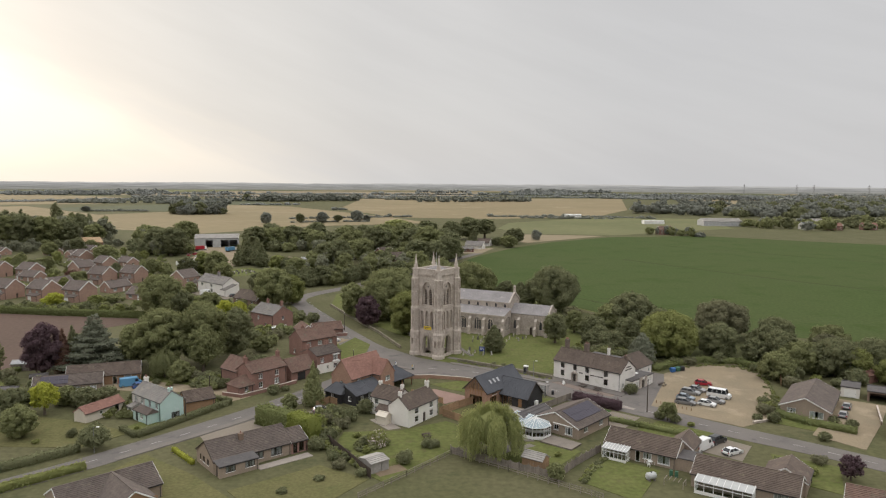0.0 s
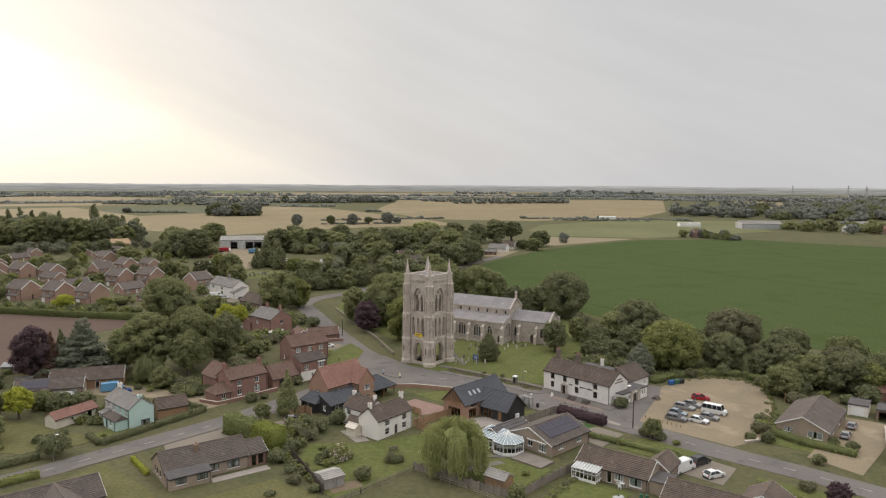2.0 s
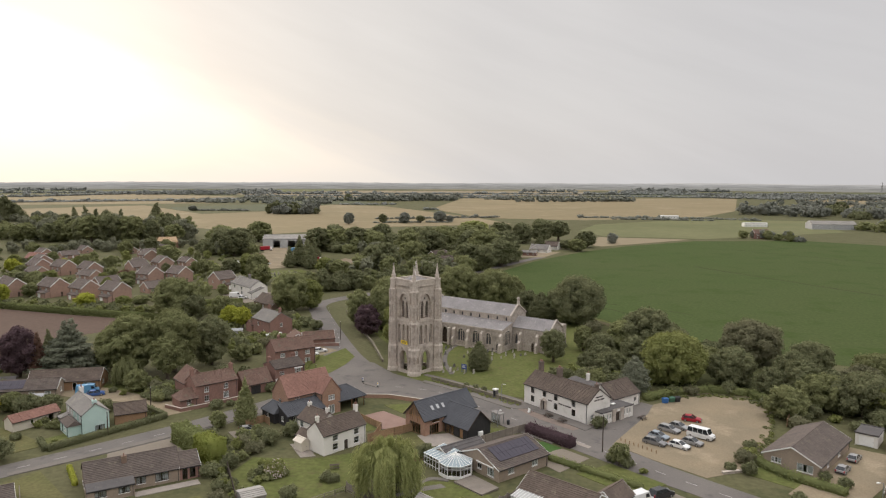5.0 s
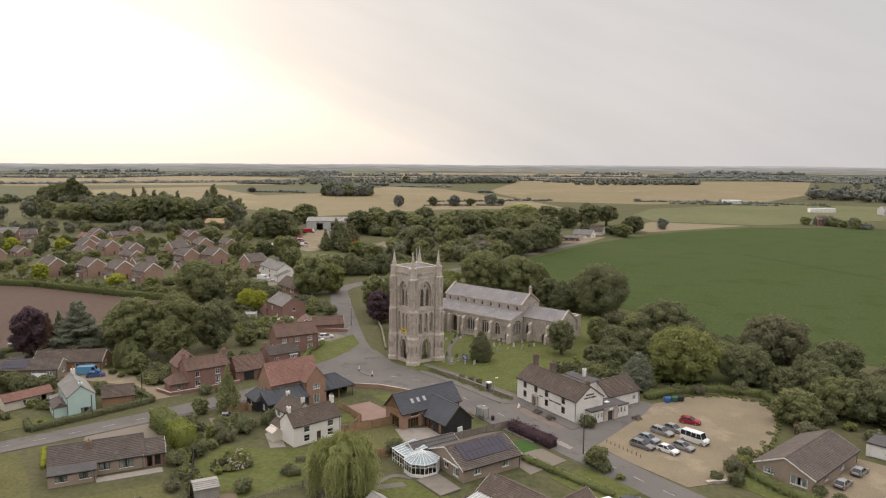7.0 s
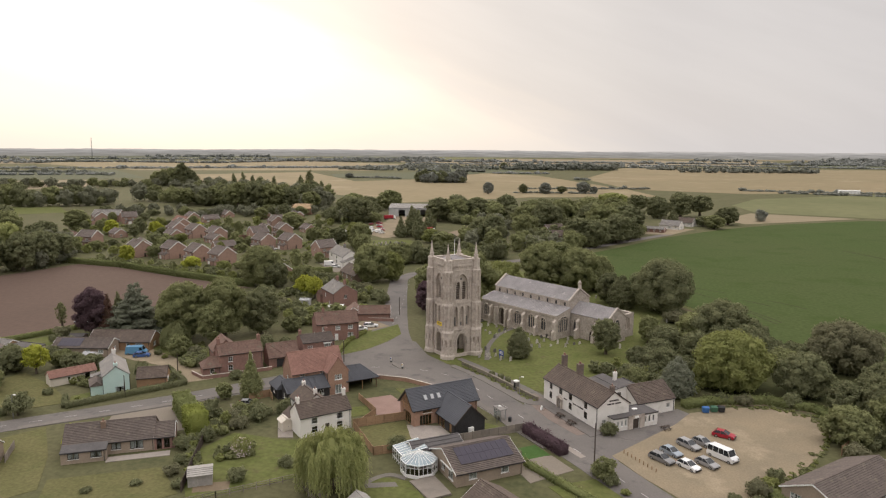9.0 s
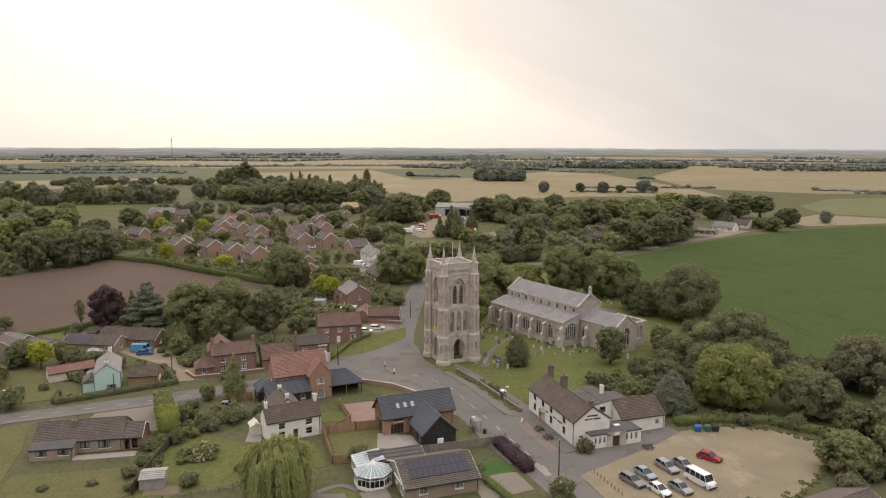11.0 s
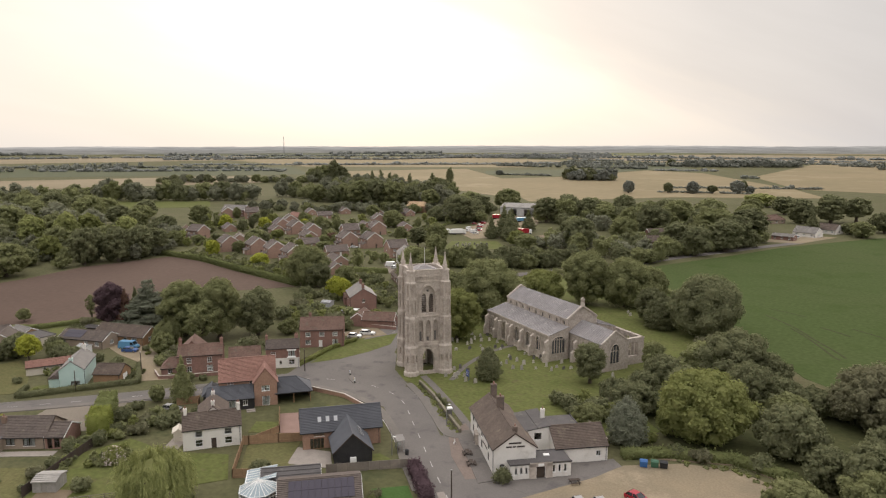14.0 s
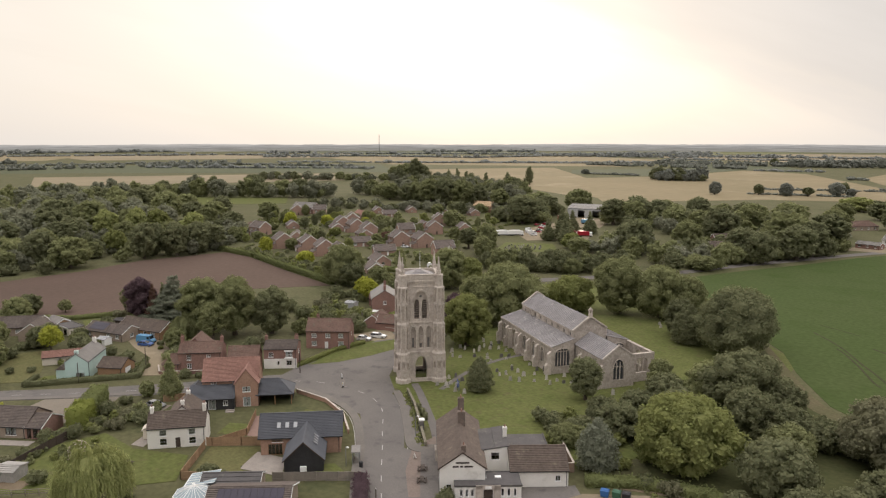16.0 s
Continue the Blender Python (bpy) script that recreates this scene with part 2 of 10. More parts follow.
# walls
mat("limestone", (0.515, 0.45, 0.388), (0.425, 0.37, 0.32), 0.45, 2.2, 0.92, speck=0.38, stain=(0.30, 0.256, 0.222), stain_scale=0.55, stain_cut=0.56, bump=0.5, spec=0.1)
mat("rubble_stone", (0.425, 0.37, 0.318), (0.33, 0.286, 0.246), 0.6, 2.0, 0.95, speck=0.55, stain=(0.255, 0.22, 0.19), stain_scale=0.5, stain_cut=0.54, bump=0.6, spec=0.1)
mat("old_wall", (0.23, 0.20, 0.155), (0.17, 0.155, 0.115), 0.8, 3.0, 0.95, speck=0.45, stain=(0.12, 0.12, 0.07), stain_scale=0.6, bump=0.6, spec=0.08)
mat("white_render", (0.72, 0.69, 0.64), (0.66, 0.63, 0.58), 0.5, 4.0, 0.85, speck=0.08, stain=(0.56, 0.53, 0.475), stain_scale=0.35, stain_cut=0.58, bump=0.1)
mat("white_paint", (0.80, 0.79, 0.76), (0.74, 0.73, 0.70), 1.5, 9.0, 0.6, speck=0.05, bump=0.05)
mat("mint_render", (0.46, 0.60, 0.55), (0.42, 0.55, 0.51), 0.4, 5.0, 0.85, speck=0.07, stain=(0.49, 0.60, 0.56), stain_scale=0.4, bump=0.1)
mat("cream_render", (0.62, 0.56, 0.47), (0.55, 0.50, 0.42), 0.5, 5.0, 0.85, speck=0.06, bump=0.1)
mat("red_brick", (0.275, 0.162, 0.132), (0.225, 0.136, 0.112), 0.5, 3.0, 0.9, speck=0.34, stain=(0.20, 0.135, 0.112), stain_scale=0.4, stain_cut=0.58, bump=0.35, spec=0.1)
mat("estate_brick", (0.35, 0.232, 0.182), (0.30, 0.20, 0.158), 0.5, 3.0, 0.9, speck=0.28, bump=0.3, spec=0.1)
mat("estate_tiles", (0.165, 0.135, 0.119), (0.135, 0.113, 0.101), 0.4, 2.2, 0.9, speck=0.4, stain=(0.19, 0.155, 0.135), stain_scale=0.5, bump=0.5, spec=0.12)
mat("orange_brick", (0.345, 0.218, 0.155), (0.295, 0.185, 0.135), 0.5, 3.0, 0.9, speck=0.3, bump=0.3, spec=0.1)
mat("buff_brick", (0.325, 0.258, 0.20), (0.275, 0.22, 0.172), 0.5, 4.0, 0.9, speck=0.26, bump=0.3, spec=0.1)
mat("brown_brick", (0.235, 0.165, 0.125), (0.195, 0.14, 0.108), 0.5, 4.0, 0.9, speck=0.3, bump=0.3, spec=0.1)
mat("tan_brick", (0.33, 0.205, 0.12), (0.285, 0.178, 0.105), 0.5, 4.0, 0.9, speck=0.24, bump=0.3, spec=0.1)
mat("old_brick", (0.185, 0.142, 0.118), (0.145, 0.115, 0.098), 0.5, 4.0, 0.92, speck=0.36, stain=(0.115, 0.098, 0.086), stain_scale=0.8, bump=0.35, spec=0.08)
mat("grey_render", (0.52, 0.49, 0.45), (0.45, 0.425, 0.395), 0.5, 4.0, 0.88, speck=0.1, stain=(0.38, 0.36, 0.335), stain_scale=0.5, stain_cut=0.56, bump=0.12)
mat("black_boards", (0.028, 0.027, 0.028), (0.04, 0.038, 0.037), 0.8, 5.0, 0.7, speck=0.2, bump=0.3)
mat("dark_wood", (0.075, 0.055, 0.042), (0.055, 0.042, 0.034), 0.8, 6.0, 0.8, speck=0.25)
mat("oak", (0.34, 0.20, 0.10), (0.28, 0.16, 0.08), 0.8, 6.0, 0.7, speck=0.2)
mat("fence_wood", (0.33, 0.215, 0.13), (0.27, 0.178, 0.11), 0.6, 4.0, 0.88, speck=0.26, spread=0.15, spec=0.1)
mat("grey_fence", (0.24, 0.205, 0.17), (0.19, 0.165, 0.14), 0.6, 5.0, 0.9, speck=0.25, spread=0.15)
# roofs
mat("brown_tiles", (0.135, 0.104, 0.085), (0.104, 0.082, 0.069), 0.4, 2.2, 0.88, speck=0.42, stain=(0.175, 0.145, 0.11), stain_scale=0.6, stain_cut=0.58, bump=0.5, spec=0.15)
mat("grey_tiles", (0.138, 0.112, 0.097), (0.108, 0.09, 0.08), 0.4, 2.2, 0.88, speck=0.42, stain=(0.175, 0.148, 0.118), stain_scale=0.6, stain_cut=0.58, bump=0.5, spec=0.12)
mat("old_pantile", (0.19, 0.123, 0.098), (0.152, 0.10, 0.081), 0.5, 2.2, 0.88, speck=0.42, stain=(0.16, 0.135, 0.103), stain_scale=0.7, bump=0.5, spec=0.12)
mat("red_tiles", (0.285, 0.160, 0.128), (0.24, 0.136, 0.108), 0.5, 2.2, 0.88, speck=0.36, bump=0.5, spec=0.12)
mat("slate", (0.100, 0.103, 0.113), (0.085, 0.087, 0.096), 0.4, 3.0, 0.78, speck=0.16, bump=0.25, spec=0.15)
mat("pale_slate", (0.23, 0.213, 0.195), (0.19, 0.176, 0.162), 0.4, 3.0, 0.8, speck=0.2, stain=(0.27, 0.25, 0.21), stain_scale=0.5, bump=0.3)
mat("lead", (0.275, 0.255, 0.25), (0.225, 0.21, 0.207), 0.35, 2.0, 0.7, speck=0.3, stain=(0.36, 0.335, 0.31), stain_scale=0.5, stain_cut=0.57, bump=0.2, spec=0.2)
mat("felt", (0.112, 0.103, 0.10), (0.09, 0.084, 0.082), 0.4, 4.0, 0.92, speck=0.22, stain=(0.14, 0.13, 0.118), stain_scale=0.5, spec=0.1)
mat("solar", (0.034, 0.028, 0.042), (0.040, 0.033, 0.047), 0.6, 4.0, 0.4, speck=0.08, spec=0.3, bump=0)
mat("metal_sheet", (0.42, 0.42, 0.42), (0.36, 0.36, 0.37), 0.2, 2.0, 0.6, speck=0.1)
mat("asbestos", (0.34, 0.32, 0.29), (0.27, 0.255, 0.235), 0.5, 3.0, 0.9, speck=0.25)
mat("stone_grave", (0.42, 0.39, 0.34), (0.33, 0.31, 0.27), 0.9, 5.0, 0.9, speck=0.25, spread=0.25)
mat("dark_stone", (0.15, 0.14, 0.13), (0.11, 0.10, 0.095), 0.9, 5.0, 0.8, speck=0.2)
# small things
mat("black_metal", (0.03, 0.03, 0.032), rough=0.5, speck=0.1, bump=0)
mat("grey_metal", (0.30, 0.30, 0.30), rough=0.5, metal=0.6, speck=0.1, bump=0)
mat("plastic_blue", (0.04, 0.13, 0.33), rough=0.5, speck=0.08, bump=0)
mat("plastic_green", (0.05, 0.13, 0.08), rough=0.5, speck=0.1, bump=0)
mat("sign_blue", (0.05, 0.08, 0.30), rough=0.5, speck=0.05, bump=0)
mat("sign_yellow", (0.75, 0.50, 0.04), rough=0.6, speck=0.05, bump=0)
mat("cloth_yellow", (0.80, 0.58, 0.05), rough=0.8, speck=0.06, bump=0.05)
mat("lettering", (0.07, 0.055, 0.05), rough=0.6, speck=0.1, bump=0)
mat("rubber", (0.02, 0.02, 0.02), rough=0.8, speck=0.2, bump=0)
mat("alloy", (0.45, 0.45, 0.46), rough=0.35, metal=0.8, speck=0.05, bump=0)
mat("bark", (0.12, 0.095, 0.07), (0.085, 0.07, 0.055), 0.8, 6.0, 0.95, speck=0.3, bump=0.5)
mat("blossom", (0.62, 0.52, 0.46), (0.5, 0.42, 0.38), 0.8, 6.0, 0.9, speck=0.2)
CAR_PAINTS = {"silver car": (0.29, 0.285, 0.28), "grey car": (0.20, 0.195, 0.19), "white car": (0.75, 0.75, 0.74), "pale blue car": (0.27, 0.31, 0.35), "red car": (0.36, 0.015, 0.03),
              "dark blue car": (0.05, 0.11, 0.30), "blue van": (0.12, 0.30, 0.48), "black car": (0.03, 0.03, 0.033), "white van": (0.75, 0.75, 0.74), "white minibus": (0.75, 0.75, 0.74)}
for paint, rgb in CAR_PAINTS.items():
    mat(paint + " paint", rgb, tuple(c * 0.95 for c in rgb), 0.5, 3.0, 0.28, metal=0.2, speck=0.03, bump=0, spec=0.6)
glass_mat("glass")
glass_mat("car_glass", (0.03, 0.034, 0.038))
MATS["car_glass"].node_tree.nodes["Principled BSDF"].inputs["Transmission Weight"].default_value = 0.3
# leaves
leaf_mat("leaf_mid", (0.193, 0.204, 0.096), (0.266, 0.272, 0.134))
leaf_mat("leaf_dark", (0.154, 0.162, 0.087), (0.220, 0.224, 0.124))
# leaf_wood: desaturated, a light haze over the woods put into the colour
leaf_mat("leaf_wood", (0.196, 0.202, 0.138), (0.266, 0.266, 0.186))
# leaf_far: paled and greyed, distance haze put into the leaf colour
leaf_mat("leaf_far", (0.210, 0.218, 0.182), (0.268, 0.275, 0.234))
leaf_mat("leaf_fresh", (0.200, 0.216, 0.078), (0.266, 0.276, 0.108))
leaf_mat("leaf_lime", (0.33, 0.345, 0.058), (0.40, 0.41, 0.082), 0.1)
leaf_mat("leaf_willow", (0.250, 0.268, 0.105), (0.350, 0.362, 0.150), 0.1)
leaf_mat("leaf_gold", (0.220, 0.250, 0.062), (0.288, 0.310, 0.092))
# leaf_haze: palest leaf colour, painted with the haze of the farthest woods
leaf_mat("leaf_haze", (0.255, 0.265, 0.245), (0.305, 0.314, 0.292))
leaf_mat("leaf_purple", (0.098, 0.066, 0.074), (0.145, 0.097, 0.105), 0.12)
leaf_mat("leaf_russet", (0.2, 0.112, 0.088), (0.18, 0.12, 0.085), 0.1)
leaf_mat("leaf_blue", (0.170, 0.182, 0.128), (0.236, 0.246, 0.180), 0.08)
leaf_mat("leaf_brown", (0.168, 0.164, 0.098), (0.226, 0.218, 0.134))
leaf_mat("leaf_hedge", (0.166, 0.186, 0.078), (0.232, 0.250, 0.106))
# emissive horizon colours with haze painted in, palest at the top
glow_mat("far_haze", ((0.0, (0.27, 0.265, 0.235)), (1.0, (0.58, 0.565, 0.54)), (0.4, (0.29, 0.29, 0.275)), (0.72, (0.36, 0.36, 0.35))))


# ---- mesh helpers ----
class Geo:
    """A mesh in the making: corners and faces, each face with a material number."""

    def __init__(self):
        self.v, self.f, self.m = [], [], []

    def add(self, verts, faces, m=0):
        n = len(self.v)
        self.v += [tuple(p) for p in verts]
        self.f += [tuple(i + n for i in face) for face in faces]
        self.m += [m] * len(faces)
        return self

    def box(self, x0, y0, z0, x1, y1, z1, m=0):
        return self.add([(x, y, z) for z in (z0, z1) for y in (y0, y1) for x in (x0, x1)],
                        [(0, 2, 3, 1), (4, 5, 7, 6), (0, 1, 5, 4), (2, 6, 7, 3), (0, 4, 6, 2), (1, 3, 7, 5)], m)

    def beam(self, a, b, w, h, m=0):
        """A bar of section w (level) by h from a to b, its top middle on the line a to b lifted by h / 2."""
        a, b = Vector(a), Vector(b)
        d = (b - a).normalized()
        side = d.cross(Vector((0, 0, 1)))
        side = side.normalized() if side.length > 1e-4 else Vector((1, 0, 0))
        up = side.cross(d).normalized()
        p = [q + side * (w / 2 * i) + up * (h / 2 * j) for q in (a, b) for i, j in ((-1, -1), (1, -1), (1, 1), (-1, 1))]
        return self.add(p, [(0, 1, 2, 3), (7, 6, 5, 4), (0, 4, 5, 1), (1, 5, 6, 2), (2, 6, 7, 3), (3, 7, 4, 0)], m)

    def prism(self, ring, z0, z1, m=0, top=None):
        """A level outline drawn up from z0 to z1; top: another outline at z1."""
        n = len(ring)
        top = top or ring
        self.add([(x, y, z0) for x, y in ring] + [(x, y, z1) for x, y in top],
                 [tuple(range(n - 1, -1, -1)), tuple(range(n, 2 * n))] + [(i, (i + 1) % n, n + (i + 1) % n, n + i) for i in range(n)], m)
        return self

    def round(self, x, y, z0, z1, r0, r1=None, n=10, m=0, turn=0.0):
        r1 = r0 if r1 is None else r1
        ring = [(x + r0 * math.cos(turn + k * math.tau / n), y + r0 * math.sin(turn + k * math.tau / n)) for k in range(n)]
        top = [(x + r1 * math.cos(turn + k * math.tau / n), y + r1 * math.sin(turn + k * math.tau / n)) for k in range(n)]
        return self.prism(ring, z0, z1, m, top)

    def mesh(self, name, mats):
        me = bpy.data.meshes.new(name)
        if len(self.v) < 6000:
            known, index, kept = {}, [], []
            for p in self.v:
                key = (round(p[0], 3), round(p[1], 3), round(p[2], 3))
                if key not in known:
                    known[key] = len(kept)
                    kept.append(p)
                index.append(known[key])
            faces, ms = [], []
            for face, k in zip(self.f, self.m):
                face = [index[i] for i in face]
                face = [i for j, i in enumerate(face) if i != face[j - 1]]
                if len(face) > 2:
                    faces.append(face)
                    ms.append(k)
            self.v, self.f, self.m = kept, faces, ms
        me.from_pydata(self.v, [], self.f)
        for k in mats if isinstance(mats, (list, tuple)) else [mats]:
            me.materials.append(MATS[k])
        if any(self.m):
            me.polygons.foreach_set("material_index", self.m)
        me.update()
        return me


def part(name, geo, material, parent=None, label="", m=None):
    """One mesh object under a thing or a part."""
    ob = new(name, geo.mesh(name, material))
    if parent is not None:
        ob.parent = parent
    if m is not None:
        ob.matrix_basis = m
    if label:
        ob["label"] = label
    return ob


def thing(name, x, y, rot=0.0, label="", category="", group="", z=0.0):
    ob = new(name)
    ob.empty_display_size = 0.3
    ob.matrix_basis = pose(x, y, z, 0, 0, rot)
    return tagged(ob, label, category, group)


def piece(name, geo, material, label="", category="", group="", kind="", m=None):
    """A top-level thing, or piece of the setting, that is one mesh."""
    ob = new(name, geo.mesh(name, material))
    if m is not None:
        ob.matrix_basis = m
    return tagged(ob, label, category, group, kind)


# ---- ground, fields, roads ----
def sheet(name, ring, z, material, thick=0.0, label="", category="", kind="structure"):
    """A level patch with a skirt down into the ground."""
    turn = sum(a[0] * b[1] - b[0] * a[1] for a, b in zip(ring, ring[1:] + ring[:1]))
    g = Geo().prism(ring if turn > 0 else ring[::-1], z - max(thick, 0.3), z)
    return piece(name, g, material, label, category, "", kind)


def smooth(points, per=6):
    """A rounded line through a few points."""
    out = []
    p = [points[0], *points, points[-1]]
    for i in range(1, len(p) - 2):
        a, b, c, d = (Vector(q) for q in p[i - 1:i + 3])
        for k in range(per):
            t = k / per
            out.append(0.5 * (2 * b + (c - a) * t + (2 * a - 5 * b + 4 * c - d) * t * t + (3 * b - a - 3 * c + d) * t ** 3))
    out.append(Vector(points[-1]))
    return out


def band(name, line, width, z, material, label="", category="", per=6, drop=0.3, kind="structure"):
    """A strip of ground along a rounded line; width: one number or one for each point."""
    widths = width if isinstance(width, (list, tuple)) else [width] * len(line)
    pts = smooth([(x, y, w) for (x, y), w in zip(line, widths)], per)
    g, left, right = Geo(), [], []
    for i, p in enumerate(pts):
        d = (pts[min(i + 1, len(pts) - 1)] - pts[max(i - 1, 0)]).xy.normalized()
        n = Vector((-d.y, d.x))
        left.append(p.xy + n * p.z / 2)
        right.append(p.xy - n * p.z / 2)
    v = [(*q, z) for q in left] + [(*q, z) for q in right] + [(*q, z - drop) for q in left] + [(*q, z - drop) for q in right]
    n = len(pts)
    f = []
    for i in range(n - 1):
        f += [(i, n + i, n + i + 1, i + 1), (2 * n + i, i, i + 1, 2 * n + i + 1), (n + i, 3 * n + i, 3 * n + i + 1, n + i + 1)]
    g.add(v, f)
    return piece(name, g, material, label, category, "", kind)


def disc(cx, cy, rx, ry, rot=0, n=28, wobble=0.0, seed=0):
    rng = random.Random(seed)
    c, s = math.cos(radians(rot)), math.sin(radians(rot))
    out = []
    for k in range(n):
        a = k * math.tau / n
        q = 1 + wobble * rng.uniform(-1, 1)
        x, y = rx * q * math.cos(a), ry * q * math.sin(a)
        out.append((cx + c * x - s * y, cy + s * x + c * y))
    return out


g = Geo()
ring = [(60 + 4880 * math.cos(k * math.tau / 96), 60 + 4880 * math.sin(k * math.tau / 96)) for k in range(96)]
mid = [(0 + 900 * math.cos(k * math.tau / 96), 300 + 900 * math.sin(k * math.tau / 96)) for k in range(96)]
g.add([(*p, 0) for p in ring] + [(*p, 0) for p in mid] + [(0, 300, 0)],
      [(k, (k + 1) % 96, 96 + (k + 1) % 96, 96 + k) for k in range(96)] + [(96 + k, 96 + (k + 1) % 96, 192) for k in range(96)])
piece("ground", g, "grass", kind="structure")
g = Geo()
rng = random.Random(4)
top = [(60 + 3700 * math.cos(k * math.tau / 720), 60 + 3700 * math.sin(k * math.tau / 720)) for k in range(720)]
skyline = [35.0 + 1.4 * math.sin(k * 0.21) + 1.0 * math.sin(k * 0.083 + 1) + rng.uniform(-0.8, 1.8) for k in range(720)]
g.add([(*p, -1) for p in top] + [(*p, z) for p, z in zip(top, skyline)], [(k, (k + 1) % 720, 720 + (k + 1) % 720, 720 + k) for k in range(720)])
# the band glows by itself and carries its haze as painted colour
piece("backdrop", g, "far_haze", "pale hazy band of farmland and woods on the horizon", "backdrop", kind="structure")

# broad farmland, field by field
sheet("field_1", [(54, 291), (63, 275), (76, 257), (96, 244), (112, 236), (143, 224), (230, 190), (520, 160), (640, 330), (520, 520), (375, 597), (330, 627), (253, 684), (157, 662), (92, 600), (58, 552), (34, 505), (22, 478), (9, 437), (-3, 405), (-13, 374), (-8, 352), (20, 325)], 0.05, "crop_green",
      label="wide field of low green crop with tractor lines", category="field")
sheet("field_2", [(-205, 150), (-154.7, 154), (-138, 156.5), (-127, 161), (-120, 168), (-117, 178), (-108, 205), (-112, 215), (-122, 232), (-106, 257), (-150, 263), (-190, 270), (-213, 269), (-218, 228), (-208, 199)], 0.05, "plough", label="bare brown ploughed field beside the village", category="field")
FIELDS = [
    ("field_3", "wheat", [(-904, 1053), (-770, 1307), (-462, 979), (-283, 693), (-396, 755), (-629, 813)]),
    ("field_4", "far_green", [(-1700, 460), (-1180, 1180), (-845, 935), (-1300, 400)]),
    ("field_5", "stubble", [(-1100, 420), (-880, 845), (-700, 715), (-860, 350)]),
    ("field_6", "lawn", [(-590, 420), (-500, 490), (-435, 446), (-491, 368)]),
    ("field_7", "wheat", [(-228, 1992), (557, 2211), (343, 1315), (236, 1068), (75, 968), (-66, 994), (-187, 1275)]),
    ("field_8", "wheat", [(-555, 886), (-432, 1118), (-427, 1440), (-294, 1370), (-70, 990), (-16, 866), (-146, 790), (-237, 660), (-270, 700)]),
    ("field_9", "stubble", [(76, 690), (155, 676), (72, 594), (53, 622)]),
    ("field_10", "pasture", [(82, 877), (228, 1034), (367, 1006), (330, 799), (168, 684), (80, 700), (60, 772)]),
    ("field_11", "far_green", [(-676, 1238), (-557, 1443), (-622, 1719), (-431, 1671), (-307, 1440), (-440, 1444), (-440, 1130), (-590, 1113)]),
    ("field_12", "wheat", [(-1900, 1500), (-1500, 2300), (-900, 2000), (-700, 1450), (-1150, 1200)]),
    ("field_13", "stubble", [(-1100, 2300), (-900, 3200), (200, 3300), (100, 2350), (-600, 2000)]),
    ("field_14", "far_green", [(250, 2350), (300, 3100), (1500, 3300), (1300, 2500)]),
    ("field_15", "wheat", [(600, 1500), (700, 2100), (1700, 2300), (1500, 1600), (900, 1450)]),
    ("field_16", "stubble", [(-2700, 900), (-2300, 2000), (-1800, 1450), (-2000, 800)]),
    ("field_17", "wheat", [(-3200, 300), (-2800, 1100), (-2050, 700), (-2300, 100)]),
    ("field_18", "far_green", [(-3300, 1900), (-2500, 3000), (-1600, 2500), (-2200, 1900)]),
    ("field_19", "stubble", [(-3400, 2700), (-2900, 3300), (-2300, 3150), (-2700, 2500)]),
    ("field_20", "pasture", [(-1900, 2700), (-1700, 3600), (-900, 3500), (-1200, 2500)]),
    ("field_21", "wheat", [(-700, 3500), (-600, 4300), (900, 4300), (700, 3500)]),
    ("field_22", "pasture", [(1000, 1000), (900, 1400), (1600, 1500), (2200, 1300), (1500, 900)]),
    ("field_23", "wheat", [(600, 250), (700, 600), (1300, 850), (1500, 300)]),
    ("field_24", "stubble", [(1700, 2400), (1500, 3300), (2300, 3300), (2600, 2200)]),
    ("field_25", "stubble", [(-2600, -200), (-2300, 80), (-1700, 420), (-1250, 330), (-1500, -300)]),
    ("field_26", "far_green", [(-4200, 600), (-3700, 2200), (-3300, 1700), (-3300, 500)]),
    ("field_27", "wheat", [(-2500, 3300), (-2100, 4000), (-1200, 4200), (-1300, 3650)]),
]
for k, (name, material, ring) in enumerate(FIELDS):
    turn = sum(a[0] * b[1] - b[0] * a[1] for a, b in zip(ring, ring[1:] + ring[:1]))
    sheet(name, ring if turn > 0 else ring[::-1], 0.03 + 0.012 * k, material)

# roads: main street, lane north, side street
band("road_1", [(-150, 40), (-110, 80), (-73, 115), (-58, 132), (-42, 152), (-31, 168), (-20, 184), (-8, 190), (6, 189), (19, 179), (33, 167), (45, 157), (58, 145), (76, 130.5), (96, 112), (130, 80)],
     [6, 6, 6, 6.5, 7, 8, 10, 11, 10, 8.5, 8, 8, 7.5, 6.8, 6.5, 6.5], 0.05, "asphalt", label="grey asphalt village street with worn centre line", category="road")
band("road_2", [(-8, 190), (-17, 201), (-25, 216), (-31, 230), (-40, 250), (-54, 280), (-62, 300), (-59, 316), (-46, 337), (-36, 357), (-22, 380), (-11, 414), (2, 447), (16, 483), (27, 508), (50, 552), (88, 604)],
     [13, 15, 12, 9.5, 8, 7.5, 7, 7, 6.5, 6, 6, 6, 6, 6, 6], 0.055, "asphalt", label="narrow asphalt lane that bends round the churchyard", category="road")
sheet("road_3", [(-24, 180), (-12, 183), (4, 182), (10, 183), (2, 197), (-7, 203), (-15, 213), (-27, 218), (-30, 205), (-28, 190)], 0.052, "asphalt")
sheet("road_4", [(50, 158), (60, 184), (56, 188), (48, 176), (44.5, 169), (46, 160)], 0.054, "asphalt")
